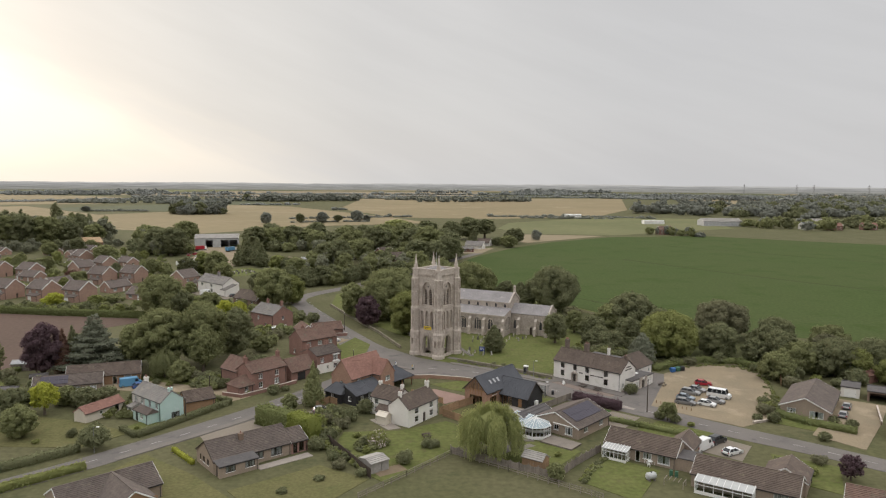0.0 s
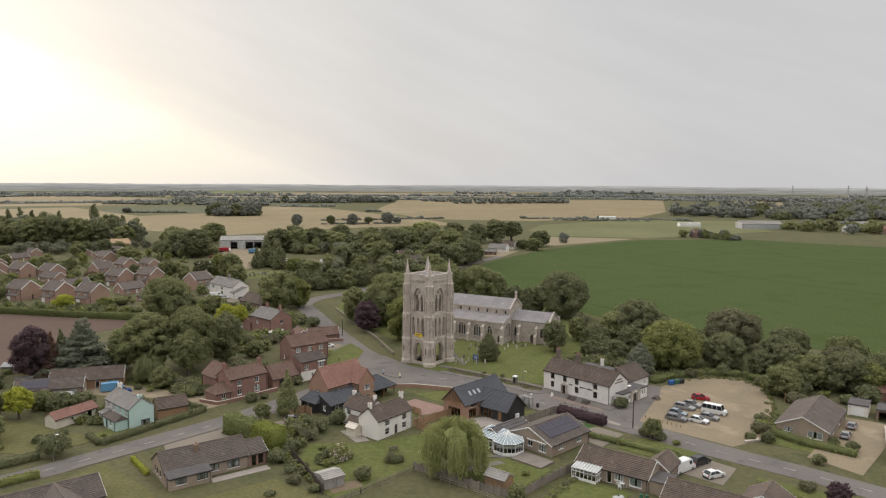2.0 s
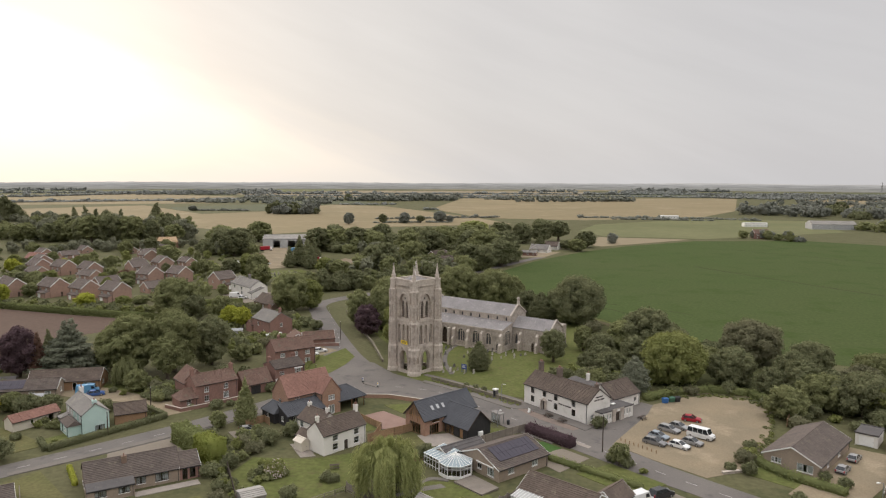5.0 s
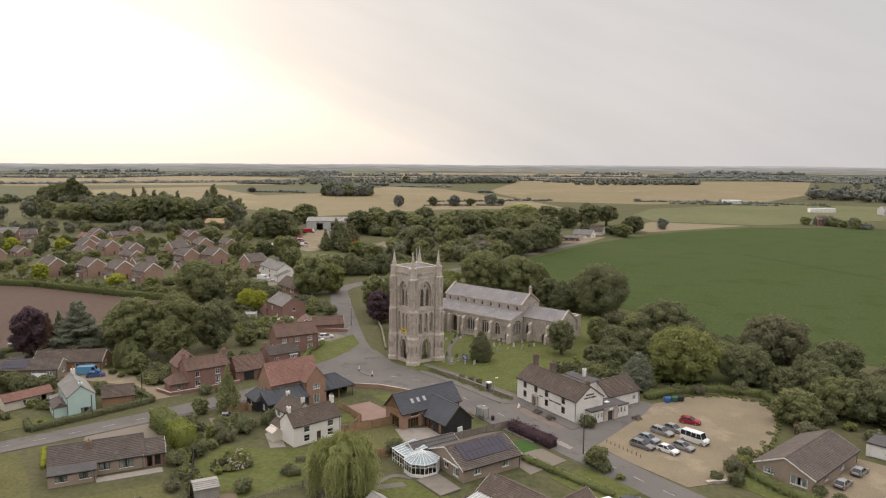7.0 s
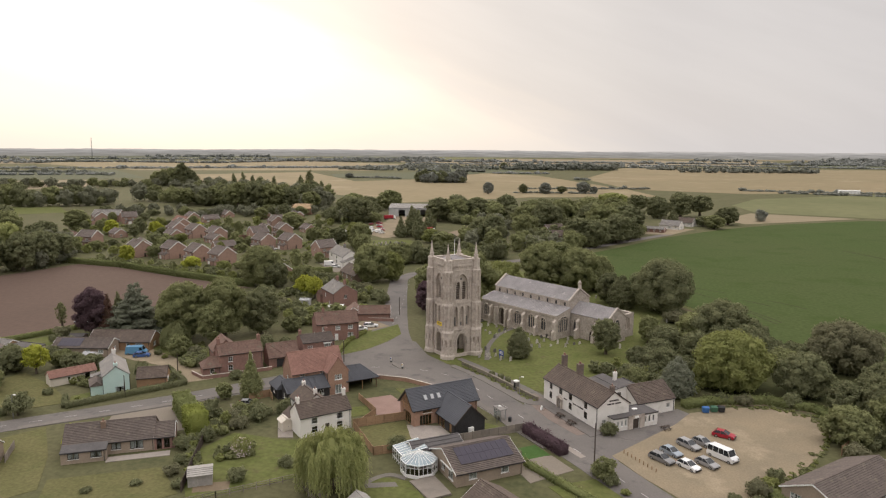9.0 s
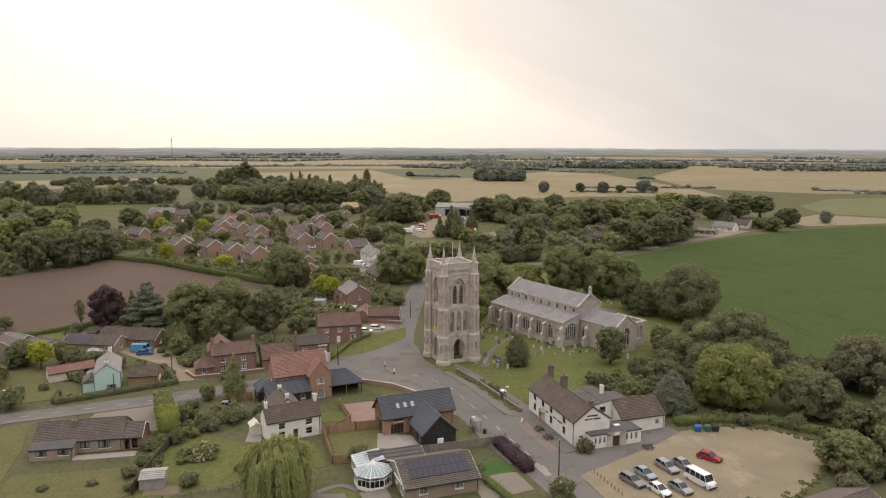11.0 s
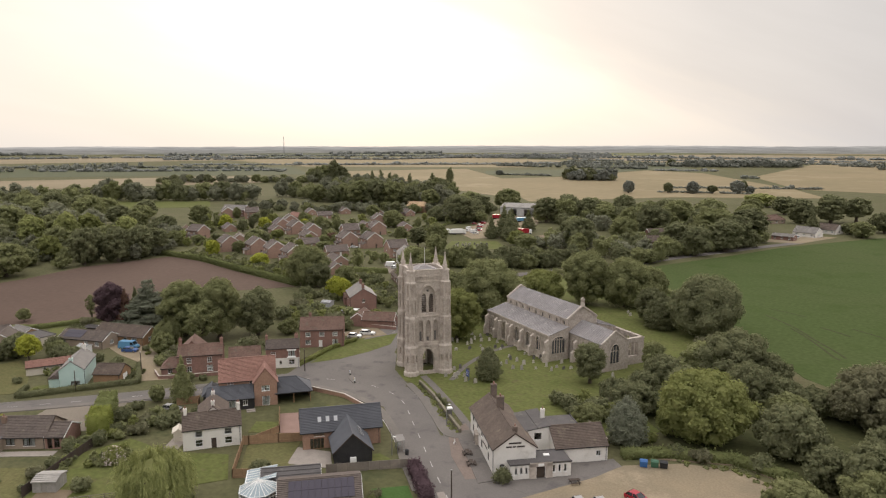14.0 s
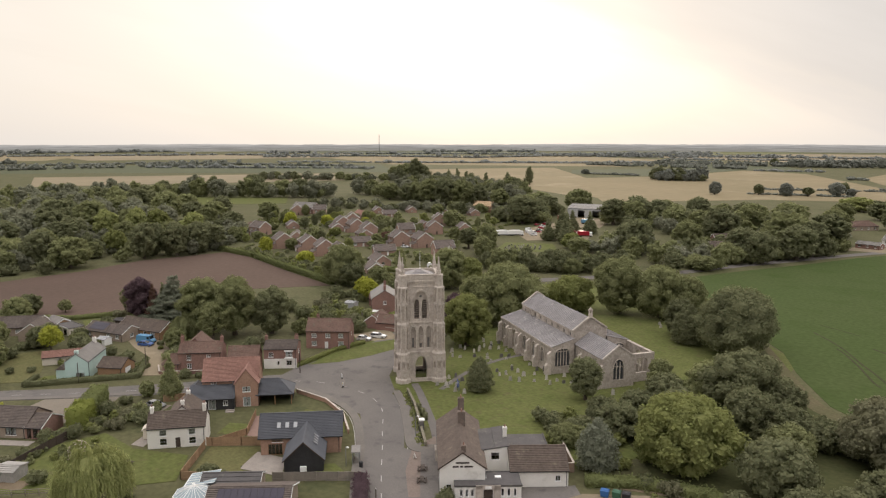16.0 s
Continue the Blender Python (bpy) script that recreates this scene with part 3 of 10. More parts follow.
band("pavement_1", [(-60, 126), (-46, 143), (-35, 158.5), (-27, 170), (-22, 178.5), (-14.5, 182.3), (-3, 183.4), (8, 180.8), (20.3, 172.5), (28, 165.5), (37, 158.2)], 1.7, 0.14, "paving", "pale concrete footway with a raised kerb", "pavement")
band("pavement_2", [(2.5, 197), (11, 192), (20, 185.5), (28, 180), (31, 183)], [1.6, 2.2, 2.8, 3.4, 3.0], 0.14, "paving", "pale footway beside the churchyard wall", "pavement")
sheet("road_5", [(25.5, 177.2), (33, 169.6), (43, 160.2), (49, 157.2), (52, 160), (46, 170), (43, 167), (30, 180)], 0.058, "asphalt")
sheet("pavement_3", [(29.5, 179.5), (43.5, 166.2), (45.2, 168.8), (31.5, 184)], 0.152, "asphalt", label="asphalt forecourt along the front of the pub", category="pavement")
sheet("car_park", [(48.6, 159.6), (54.8, 153.2), (64.0, 145.6), (72.5, 150.6), (78, 162), (83.5, 176), (86.5, 188), (83, 195), (76, 197), (68, 194), (60, 187), (58, 180)], 0.06, "gravel",
      label="sandy gravel car park with worn edges", category="car park")
sheet("ground_2", [(-7, 166.5), (-2, 171.8), (7.2, 165), (0.8, 160)], 0.05, "block_paving", label="pink block-paved drive beside the brick house", category="drive")
# grass verges and lawns
for k, ring in enumerate((
        [(-30.5, 188), (-25, 193), (-27.5, 205), (-27.5, 224), (-34, 222), (-33, 205)],
        [(-8, 199), (0, 214), (-16, 236), (-35, 268), (-46, 290), (-48, 318), (-36, 340), (10, 330), (60, 285), (70, 225), (52, 190), (42, 186), (33, 187), (22, 188), (10, 194), (3, 198)],
        [(-3, 176), (6, 179.5), (13, 174.5), (8, 168), (2, 171.5)])):
    sheet("ground_%d" % (k + 3), ring, 0.035 if k != 2 else 0.05, "lawn")

band("field_margin", [(28, 322), (50, 291), (59.5, 275), (72.5, 256), (90, 245), (112, 235)], [1.2, 1.8, 3.6, 4.4, 2.5, 1.5], 0.07, "field_edge", "rough brown grass margin at the edge of the green field", "field")
# ground among the trees, its tree shade painted as darker grass
sheet("ground_9", [(50, 290), (60, 272), (72, 254), (90, 243), (112, 233), (112, 205), (96, 198), (78, 198), (66, 200), (50, 214), (46, 240), (46, 270)], 0.04, "rough_grass")
sheet("ground_10", [(-27.9, 193.6), (-24.2, 200.6), (-22.6, 210), (-22.6, 219), (-28.6, 229), (-32.2, 216.5), (-31.4, 206.4)], 0.08, "lawn", label="mown grass verge at the street corner", category="verge")


# ---- building kit ----
def wall_run(g, a, b, z0, z1, holes=(), t=0.25, m=0):
    """A wall from a to b (outside on its right hand), with rectangular holes (s0, s1, h0, h1) cut through it."""
    a, b = Vector(a), Vector(b)
    length = (b - a).length
    d = (b - a) / length
    n = Vector((d.y, -d.x))
    xs = sorted({0.0, length, *(v for h in holes for v in h[:2])})
    zs = sorted({z0, z1, *(v for h in holes for v in h[2:])})

    def at(s, z, depth):
        p = a + d * s - n * depth
        return (p.x, p.y, z)

    for i in range(len(xs) - 1):
        for k in range(len(zs) - 1):
            s0, s1, h0, h1 = xs[i], xs[i + 1], zs[k], zs[k + 1]
            cs, cz = (s0 + s1) / 2, (h0 + h1) / 2
            if any(h[0] < cs < h[1] and h[2] < cz < h[3] for h in holes):
                continue
            g.add([at(s0, h0, 0), at(s1, h0, 0), at(s1, h1, 0), at(s0, h1, 0)], [(0, 1, 2, 3)], m)
            g.add([at(s0, h0, t), at(s1, h0, t), at(s1, h1, t), at(s0, h1, t)], [(3, 2, 1, 0)], m)
    for s0, s1, h0, h1 in holes:
        c = [(s0, h0), (s1, h0), (s1, h1), (s0, h1)]
        for i in range(4):
            (p, q), (r, s) = c[i], c[(i + 1) % 4]
            g.add([at(p, q, 0), at(p, q, t), at(r, s, t), at(r, s, 0)], [(0, 1, 2, 3)], m)
    g.add([at(0, z1, 0), at(length, z1, 0), at(length, z1, t), at(0, z1, t)], [(0, 1, 2, 3)], m)


def slope(g, A, B, C, D, course=0.34, thick=0.12, lift=0.09, m=0):
    """A roof slope, eaves A to B, ridge D to C, laid in courses that overlap."""
    A, B, C, D = (Vector(p) for p in (A, B, C, D))
    n = (B - A).cross(D - A).normalized()
    run = ((D - A).length + (C - B).length) / 2
    rows = max(1, round(run / course))
    for k in range(rows):
        t0, t1 = k / rows, (k + 1) / rows
        lo = [A.lerp(D, t0), B.lerp(C, t0)]
        hi = [A.lerp(D, t1), B.lerp(C, t1)]
        g.add([lo[0] + n * lift, lo[1] + n * lift, hi[1], hi[0], lo[0], lo[1]], [(0, 1, 2, 3), (4, 5, 1, 0)], m)
    u = [p - n * thick for p in (A, B, C, D)]
    g.add(u, [(3, 2, 1, 0)], m)
    g.add([A, B, *u[:2]], [(2, 3, 1, 0)], m)
    g.add([B, C, u[1], u[2]], [(2, 3, 1, 0)], m)
    g.add([D, A, u[3], u[0]], [(2, 3, 1, 0)], m)


mat("curtain_cloth", (0.46, 0.45, 0.41), (0.38, 0.37, 0.335), 1.5, 6.0, 0.9, speck=0.1, bump=0.1)
FRAMES = {"w": "white_paint", "o": "oak", "b": "dark_wood", "k": "black_metal"}


def window(th, base, a, b, s, sill, w, h, style="w", bars=2, cross=0, deep=0.1, name="window", sill_mat="white_paint"):
    """A framed and glazed opening in the wall a to b; the pane is a part of it."""
    a, b = Vector(a), Vector(b)
    d = (b - a).normalized()
    n = Vector((d.y, -d.x))
    g, p = Geo(), Geo()

    def block(geo, s0, s1, h0, h1, d0, d1, m=0):
        q = [a + d * ss - n * dd for dd in (d0, d1) for ss in (s0, s1)]
        geo.add([(*v, z) for z in (h0, h1) for v in q], [(0, 2, 3, 1), (4, 5, 7, 6), (0, 1, 5, 4), (2, 6, 7, 3), (0, 4, 6, 2), (1, 3, 7, 5)], m)

    f = 0.075
    s0, s1, h0, h1 = s - w / 2, s + w / 2, sill, sill + h
    block(g, s0, s0 + f, h0, h1, deep - 0.05, deep + 0.05)
    block(g, s1 - f, s1, h0, h1, deep - 0.05, deep + 0.05)
    block(g, s0 + f, s1 - f, h0, h0 + f, deep - 0.05, deep + 0.05)
    block(g, s0 + f, s1 - f, h1 - f, h1, deep - 0.05, deep + 0.05)
    for k in range(1, bars):
        c = s0 + w * k / bars
        block(g, c - 0.03, c + 0.03, h0 + f, h1 - f, deep - 0.045, deep + 0.045)
    for k in range(1, cross + 1):
        c = h0 + h * k / (cross + 1)
        block(g, s0 + f, s1 - f, c - 0.025, c + 0.025, deep - 0.04, deep + 0.04)
    block(p, s0 + f * 0.6, s1 - f * 0.6, h0 + f * 0.6, h1 - f * 0.6, deep - 0.008, deep + 0.008)
    ob = part(name, g, FRAMES[style], th, m=base)
    pane = part("pane", p, "glass", ob)
    pane.visible_shadow = False
    if w >= 1.4 and style in "wb":
        q = Geo()
        for k in (0, 1):
            block(q, s0 + 0.02 + k * w * 0.56, s0 + w * 0.42 + k * w * 0.56, h0 + 0.02, h1, deep + 0.12, deep + 0.16)
        part("curtain", q, "curtain_cloth", ob, "pale curtains behind the glass")
    if sill > 0.3:
        q = Geo()
        block(q, s0 - 0.05, s1 + 0.05, h0 - 0.09, h0, -0.06, deep - 0.05)
        part("sill", q, sill_mat, ob)
    return ob


def door(th, base, a, b, s, w, h, colour="dark_wood", deep=0.12, name="door", ribs=3):
    a, b = Vector(a), Vector(b)
    d = (b - a).normalized()
    n = Vector((d.y, -d.x))
    g = Geo()

    def block(geo, s0, s1, h0, h1, d0, d1):
        q = [a + d * ss - n * dd for dd in (d0, d1) for ss in (s0, s1)]
        geo.add([(*v, z) for z in (h0, h1) for v in q], [(0, 2, 3, 1), (4, 5, 7, 6), (0, 1, 5, 4), (2, 6, 7, 3), (0, 4, 6, 2), (1, 3, 7, 5)])

    block(g, s - w / 2, s + w / 2, 0.03, h, deep, deep + 0.06)
    for k in range(ribs):
        z0 = 0.15 + (h - 0.25) * k / ribs
        block(g, s - w / 2 + 0.1, s + w / 2 - 0.1, z0, z0 + (h - 0.25) / ribs - 0.1, deep - 0.02, deep)
    ob = part(name, g, colour, th, m=base)
    k = Geo()
    block(k, s + w / 2 - 0.16, s + w / 2 - 0.08, h * 0.46, h * 0.46 + 0.12, deep - 0.08, deep - 0.02)
    part("handle", k, "grey_metal", ob, "small metal handle")
    return ob


def chimney(th, base, x, y, z0, z1, w=0.75, d=0.55, pots=2, brick="red_brick"):
    g = Geo().box(x - w / 2, y - d / 2, z0, x + w / 2, y + d / 2, z1 - 0.35)
    g.box(x - w / 2 - 0.06, y - d / 2 - 0.06, z1 - 0.35, x + w / 2 + 0.06, y + d / 2 + 0.06, z1 - 0.18)
    g.box(x - w / 2 - 0.02, y - d / 2 - 0.02, z1 - 0.18, x + w / 2 + 0.02, y + d / 2 + 0.02, z1)
    ob = part("chimney", g, brick, th, m=base)
    for k in range(pots):
        q = Geo()
        q.round(x + (k - (pots - 1) / 2) * w / max(pots, 1), y, z1, z1 + 0.45, 0.13, 0.10, 8)
        part("chimney_pot", q, "red_tiles", ob, "terracotta chimney pot")
    return ob


def block(th, ox, oy, orot, L, W, eave, ridge, wall, roof, openings=(), hip=(0, 0), over=0.25, verge=0.12, course=0.34, barge="white_paint", kind="gable", walls="SENW", gutter="black_metal", t=0.25, board=0.2):
    """One wing of a building: walls with their openings, roof in courses, boards and gutters. Openings: (side, place along it from its left as seen from outside, sill, width, height, style, bars, cross)."""
    base = pose(ox, oy, 0, 0, 0, orot)
    x, y = L / 2, W / 2
    sides = {"S": ((-x, -y), (x, -y)), "E": ((x, -y), (x, y)), "N": ((x, y), (-x, y)), "W": ((-x, y), (-x, -y))}
    g = Geo()
    lean = kind == "lean"
    for s, (a, b) in sides.items():
        if s not in walls:
            continue
        hs = [(o[1] - o[3] / 2, o[1] + o[3] / 2, o[2], o[2] + o[4]) for o in openings if o[0] == s]
        top = ridge if lean and s == "N" else eave
        wall_run(g, a, b, 0, top, hs, t)
    if kind == "gable":
        for s, hp in (("E", hip[1]), ("W", hip[0])):
            if s in walls and not hp:
                (ax, ay), (bx, by) = sides[s]
                k = -1 if s == "E" else 1
                for off in (0, k * t):
                    g.add([(ax + off, ay, eave), (bx + off, by, eave), (ax + off, 0, ridge)], [(0, 1, 2) if off == 0 else (2, 1, 0)])
    if lean:
        for s in "EW":
            if s in walls:
                (ax, ay), (bx, by) = sides[s]
                g.add([(ax, -y, eave), (ax, y, eave), (ax, y, ridge)], [(0, 1, 2) if s == "E" else (2, 1, 0)])
    if walls:
        part("wall", g, wall, th, m=base)
    r = Geo()
    rise = (ridge - eave) / (W if lean else y)
    e = eave - rise * over + 0.08
    top = ridge + 0.08
    if kind == "gable":
        x0, x1 = -x - (over if hip[0] else verge), x + (over if hip[1] else verge)
        r0, r1 = x0 + hip[0], x1 - hip[1]
        slope(r, (x0, -y - over, e), (x1, -y - over, e), (r1, 0, top), (r0, 0, top), course)
        slope(r, (x1, y + over, e), (x0, y + over, e), (r0, 0, top), (r1, 0, top), course)
        if hip[0]:
            slope(r, (x0, y + over, e), (x0, -y - over, e), (r0, 0.001, top), (r0, 0, top), course)
        if hip[1]:
            slope(r, (x1, -y - over, e), (x1, y + over, e), (r1, 0.001, top), (r1, 0, top), course)
        r.beam((r0, 0, top + 0.02), (r1, 0, top + 0.02), 0.26, 0.14)
        for sx, hp, xr, xe in ((-1, hip[0], r0, x0), (1, hip[1], r1, x1)):
            if hp:
                r.beam((xe, -y - over, e + 0.04), (xr, 0, top + 0.03), 0.2, 0.1)
                r.beam((xe, y + over, e + 0.04), (xr, 0, top + 0.03), 0.2, 0.1)
    elif lean:
        slope(r, (-x - verge, -y - over, e), (x + verge, -y - over, e), (x + verge, y, top), (-x - verge, y, top), course)
    else:
        r.box(-x - 0.12, -y - 0.12, eave - 0.02, x + 0.12, y + 0.12, eave + 0.16)
        r.box(-x - 0.16, -y - 0.16, eave + 0.16, x + 0.16, -y + 0.04, eave + 0.3)
        r.box(-x - 0.16, y - 0.04, eave + 0.16, x + 0.16, y + 0.16, eave + 0.3)
    part("roof", r, roof, th, m=base)
    if barge and kind == "gable":
        for s, hp, xx in ((-1, hip[0], -x - verge), (1, hip[1], x + verge)):
            if not hp:
                q = Geo()
                for k in (-1, 1):
                    q.beam((xx + s * 0.02, k * (y + over), e - 0.07), (xx + s * 0.02, 0, top - 0.07), 0.05, board)
                part("bargeboard", q, barge, th, m=base)
    if gutter and kind != "flat":
        for k in (-1,) if lean else (-1, 1):
            q = Geo()
            q.beam((-x - verge, k * (y + over + 0.04), e - 0.08), (x + verge, k * (y + over + 0.04), e - 0.08), 0.11, 0.1)
            q.beam((x - 0.3, k * (y + 0.06), e - 0.1), (x - 0.3, k * (y + 0.06), 0.0), 0.08, 0.08)
            part("gutter", q, gutter, th, m=base)
    for o in openings:
        s, c, sill, w, h, style = o[:6]
        a, b = sides[s]
        if style == "d":
            door(th, base, a, b, c, w, h, o[6] if len(o) > 6 else "dark_wood")
        elif style == "g":
            door(th, base, a, b, c, w, h, o[6] if len(o) > 6 else "white_paint", name="garage_door", ribs=4)
        elif style != "x":
            window(th, base, a, b, c, sill, w, h, style, o[6] if len(o) > 6 else 2, o[7] if len(o) > 7 else 0)
    return base


def skylight(th, base, x, y, z, tilt_n, w=0.7, h=1.1, name="skylight"):
    """A roof window on a slope whose rise per metre is tilt_n towards +y."""
    a = math.atan(tilt_n)
    m = base @ Matrix.Translation((x, y, z)) @ Matrix.Rotation(a, 4, "X")
    g = Geo()
    for q in ((-w / 2, -h / 2, -w / 2 + 0.07, h / 2), (w / 2 - 0.07, -h / 2, w / 2, h / 2), (-w / 2 + 0.07, -h / 2, w / 2 - 0.07, -h / 2 + 0.07), (-w / 2 + 0.07, h / 2 - 0.07, w / 2 - 0.07, h / 2)):
        g.box(q[0], q[1], 0.03, q[2], q[3], 0.14)
    ob = part(name, g, "grey_metal", th, m=m)
    # opaque pale pane: the sky's reflection is put into its colour
    part("pane", Geo().box(-w / 2 + 0.06, -h / 2 + 0.06, 0.08, w / 2 - 0.06, h / 2 - 0.06, 0.11), "metal_sheet", ob, "opaque pane, pale colour in place of reflected sky")
    return ob


def solar_array(th, base, x, y, z, tilt_n, cols, rows, w=1.0, h=1.6):
    a = math.atan(tilt_n)
    m = base @ Matrix.Translation((x, y, z)) @ Matrix.Rotation(a, 4, "X")
    for i in range(cols):
        for j in range(rows):
            x0, y0 = (i - cols / 2) * w, (j - rows / 2) * h
            part("solar_panel", Geo().box(x0 + 0.02, y0 + 0.02, 0.09, x0 + w - 0.02, y0 + h - 0.02, 0.14), "solar", th, "dark blue solar panel", m=m)


# ---- houses ----
def pub():
    th = thing("public_house", 39.4, 179.55, -43.5, "white-rendered two-storey village pub with brown tiled roof beside a car park", "pub")
    up, lo = 3.05, 0.95
    op = [("S", 2.8, up, 1.1, 1.35, "b", 2, 1), ("S", 6.6, up, 1.1, 1.35, "b", 2, 1), ("S", 10.2, up, 1.1, 1.35, "b", 2, 1), ("S", 15.6, up, 1.1, 1.35, "b", 2, 1),
          ("S", 2.8, lo, 1.1, 1.45, "b", 2, 1), ("S", 6.6, 0, 1.1, 2.1, "d"), ("S", 10.2, lo, 1.1, 1.45, "b", 2, 1), ("S", 15.6, lo, 1.1, 1.45, "b", 2, 1), ("E", 1.5, 0.9, 0.9, 1.1, "w", 2, 1)]
    b = block(th, 0, 0, 0, 19.7, 7.4, 4.75, 7.35, "white_render", "brown_tiles", op, barge="dark_wood")
    # door surround
    q = Geo().box(-4.05, -4.25, 0, -3.85, -3.7, 2.25).box(-2.65, -4.25, 0, -2.45, -3.7, 2.25)
    q.add([(-4.25, -4.35, 2.25), (-2.25, -4.35, 2.25), (-3.25, -4.35, 2.85), (-4.25, -3.7, 2.25), (-2.25, -3.7, 2.25), (-3.25, -3.7, 2.85)], [(0, 1, 2), (3, 5, 4), (0, 2, 5, 3), (2, 1, 4, 5), (0, 3, 4, 1)])
    part("porch", q, "limestone", th, "small stone doorcase")
    chimney(th, b, -8.6, 0.6, 6.6, 9.7, 0.8, 1.1, 3, "old_brick")
    chimney(th, b, -2.4, 0.4, 6.7, 9.5, 0.8, 1.3, 3, "old_brick")
    chimney(th, b, 8.9, 0.2, 6.7, 8.3, 0.7, 0.7, 1, "old_brick")
    # rear wing, range and flat-roofed front bar
    block(th, -0.6, 6.0, 0, 8.4, 4.6, 4.9, 5.6, "white_render", "felt", [("E", 2.2, 3.2, 1.3, 1.2, "b", 2, 1)], kind="lean", walls="ENW", barge=None, gutter=None, course=3.0)
    chimney(th, pose(0, 0, 0), -0.3, 7.9, 4.5, 7.4, 0.55, 0.7, 1, "white_render")
    block(th, 3.4, 12.9, 90, 9.6, 7.8, 2.95, 5.5, "white_render", "brown_tiles", [("S", 7.9, 1.0, 0.9, 1.0, "w")], barge="dark_wood")
    block(th, -4.2, 12.2, 0, 7.0, 7.2, 2.6, 2.7, "brown_brick", "felt", (), kind="flat", gutter=None)
    f = block(th, 9.55, 4.0, 90, 10.6, 4.6, 2.55, 2.7, "white_render", "felt",
              [("S", 1.0, 0.9, 0.5, 1.2, "w", 1), ("S", 1.9, 0.9, 0.5, 1.2, "w", 1), ("S", 2.8, 0.9, 0.5, 1.2, "w", 1),
               ("S", 5.3, 0, 1.5, 2.1, "d"), ("S", 7.6, 0.9, 0.5, 1.3, "w", 1), ("S", 8.6, 0.9, 0.5, 1.3, "w", 1), ("S", 9.6, 0.9, 0.5, 1.3, "w", 1)], kind="flat", gutter=None)
    q = Geo().box(-2.0, -2.5, 0, -0.85, -2.32, 2.75).box(0.85, -2.5, 0, 2.0, -2.32, 2.75).box(-2.0, -2.5, 2.12, 2.0, -2.32, 2.85)
    part("porch_front", q, "limestone", th, "grey stone facing round the bar door", m=f)
    part("lintel_sign", Geo().box(-0.5, -2.56, 2.25, 0.5, -2.5, 2.7), "white_paint", th, "small white sign board", m=f)
    for k in (-3.0, -0.6, 1.8):
        part("roof_light", Geo().box(k - 0.5, 0.2, 2.7, k + 0.5, 0.9, 2.86), "white_paint", th, "flat white roof light", m=f)
    # lettering as plain bars
    for k, (x0, x1, z0) in enumerate(((-1.1, 1.1, 5.5), (-1.6, -0.6, 4.85), (-0.4, 0.1, 4.85), (0.3, 1.7, 4.85))):
        part("lettering", Geo().box(9.86, x0, z0, 9.9, x1, z0 + 0.28), "lettering", th, "dark painted lettering")
    for x0, x1 in ((-2.0, -0.9), (1.3, 2.4), (2.6, 3.1), (3.3, 5.0)):
        part("lettering", Geo().box(x0, -3.74, 2.5, x1, -3.7, 2.78), "lettering", th, "dark painted lettering")


def barn():
    th = thing("barn_house", 12.5, 165.0, 50.5, "modern barn-style house, orange brick and black boards under grey slate", "house")
    b = block(th, 0, 0, 0, 14.4, 6.4, 3.55, 6.65, "orange_brick", "slate",
              [("W", 3.2, 0.0, 3.6, 2.3, "o", 4, 0), ("S", 2.6, 0.0, 2.6, 2.1, "o", 4, 0), ("S", 3.0, 2.45, 2.0, 0.9, "o", 4, 0)], barge="dark_wood", over=0.35, verge=0.45, course=0.3)
    # oak-framed glazing in the gable
    q = Geo()
    for y in (-1.6, -0.8, 0, 0.8, 1.6):
        q.beam((-7.24, y, 2.5), (-7.24, y, 6.2 - abs(y) * 0.97), 0.12, 0.14)
    q.beam((-7.24, -2.4, 3.6), (-7.24, 2.4, 3.6), 0.14, 0.14)
    part("oak_frame", q, "oak", th, "oak posts of a glazed gable")
    g = Geo().add([(-7.22, -2.2, 3.7), (-7.22, 2.2, 3.7), (-7.22, 0, 5.9)], [(0, 2, 1)])
    part("gable_glass", g, "glass", th)
    for k in range(3):
        skylight(th, b, -4.0 + k * 1.5, -1.75, 5.05, 0.97)
    # weatherboarded wing
    w = block(th, 1.2, -6.4, -89, 8.6, 6.6, 2.4, 5.5, "black_boards", "slate",
              [("S", 0.2 + 1.0, 0.0, 1.0, 2.1, "o", 2), ("S", 2.6, 0.0, 1.0, 2.1, "o", 2), ("S", 3.9, 0.0, 1.0, 2.1, "o", 2), ("S", 6.6, 0, 1.0, 2.1, "d", "oak")], barge="dark_wood", over=0.3, verge=0.3, course=0.3)
    for s in (-1, 1):
        q = Geo()
        for k in range(22):
            z = 0.1 + k * 0.22
            half = 3.28 if z < 2.4 else max(0.1, 3.28 * (5.4 - z) / 3.0)
            if s > 0:
                part("weatherboard", Geo().box(4.31, -half, z, 4.335, half, z + 0.19), "black_boards", th, m=w)
    for k in range(4):
        skylight(th, w, -1.8 + k * 1.0, 1.8, 4.0, -0.92, 0.5, 1.0)
    part("heat_pump", Geo().box(4.5, -0.6, 0, 4.95, 0.5, 1.3).box(4.96, -0.4, 0.2, 5.0, 0.3, 1.1), "white_paint", th, "grey-white heat pump box", m=w)
    tagged(sheet("patio", [(8, 157.5), (12.5, 152), (20, 155.5), (15, 160)], 0.06, "patio_stone"), "pale stone slab patio", "patio")


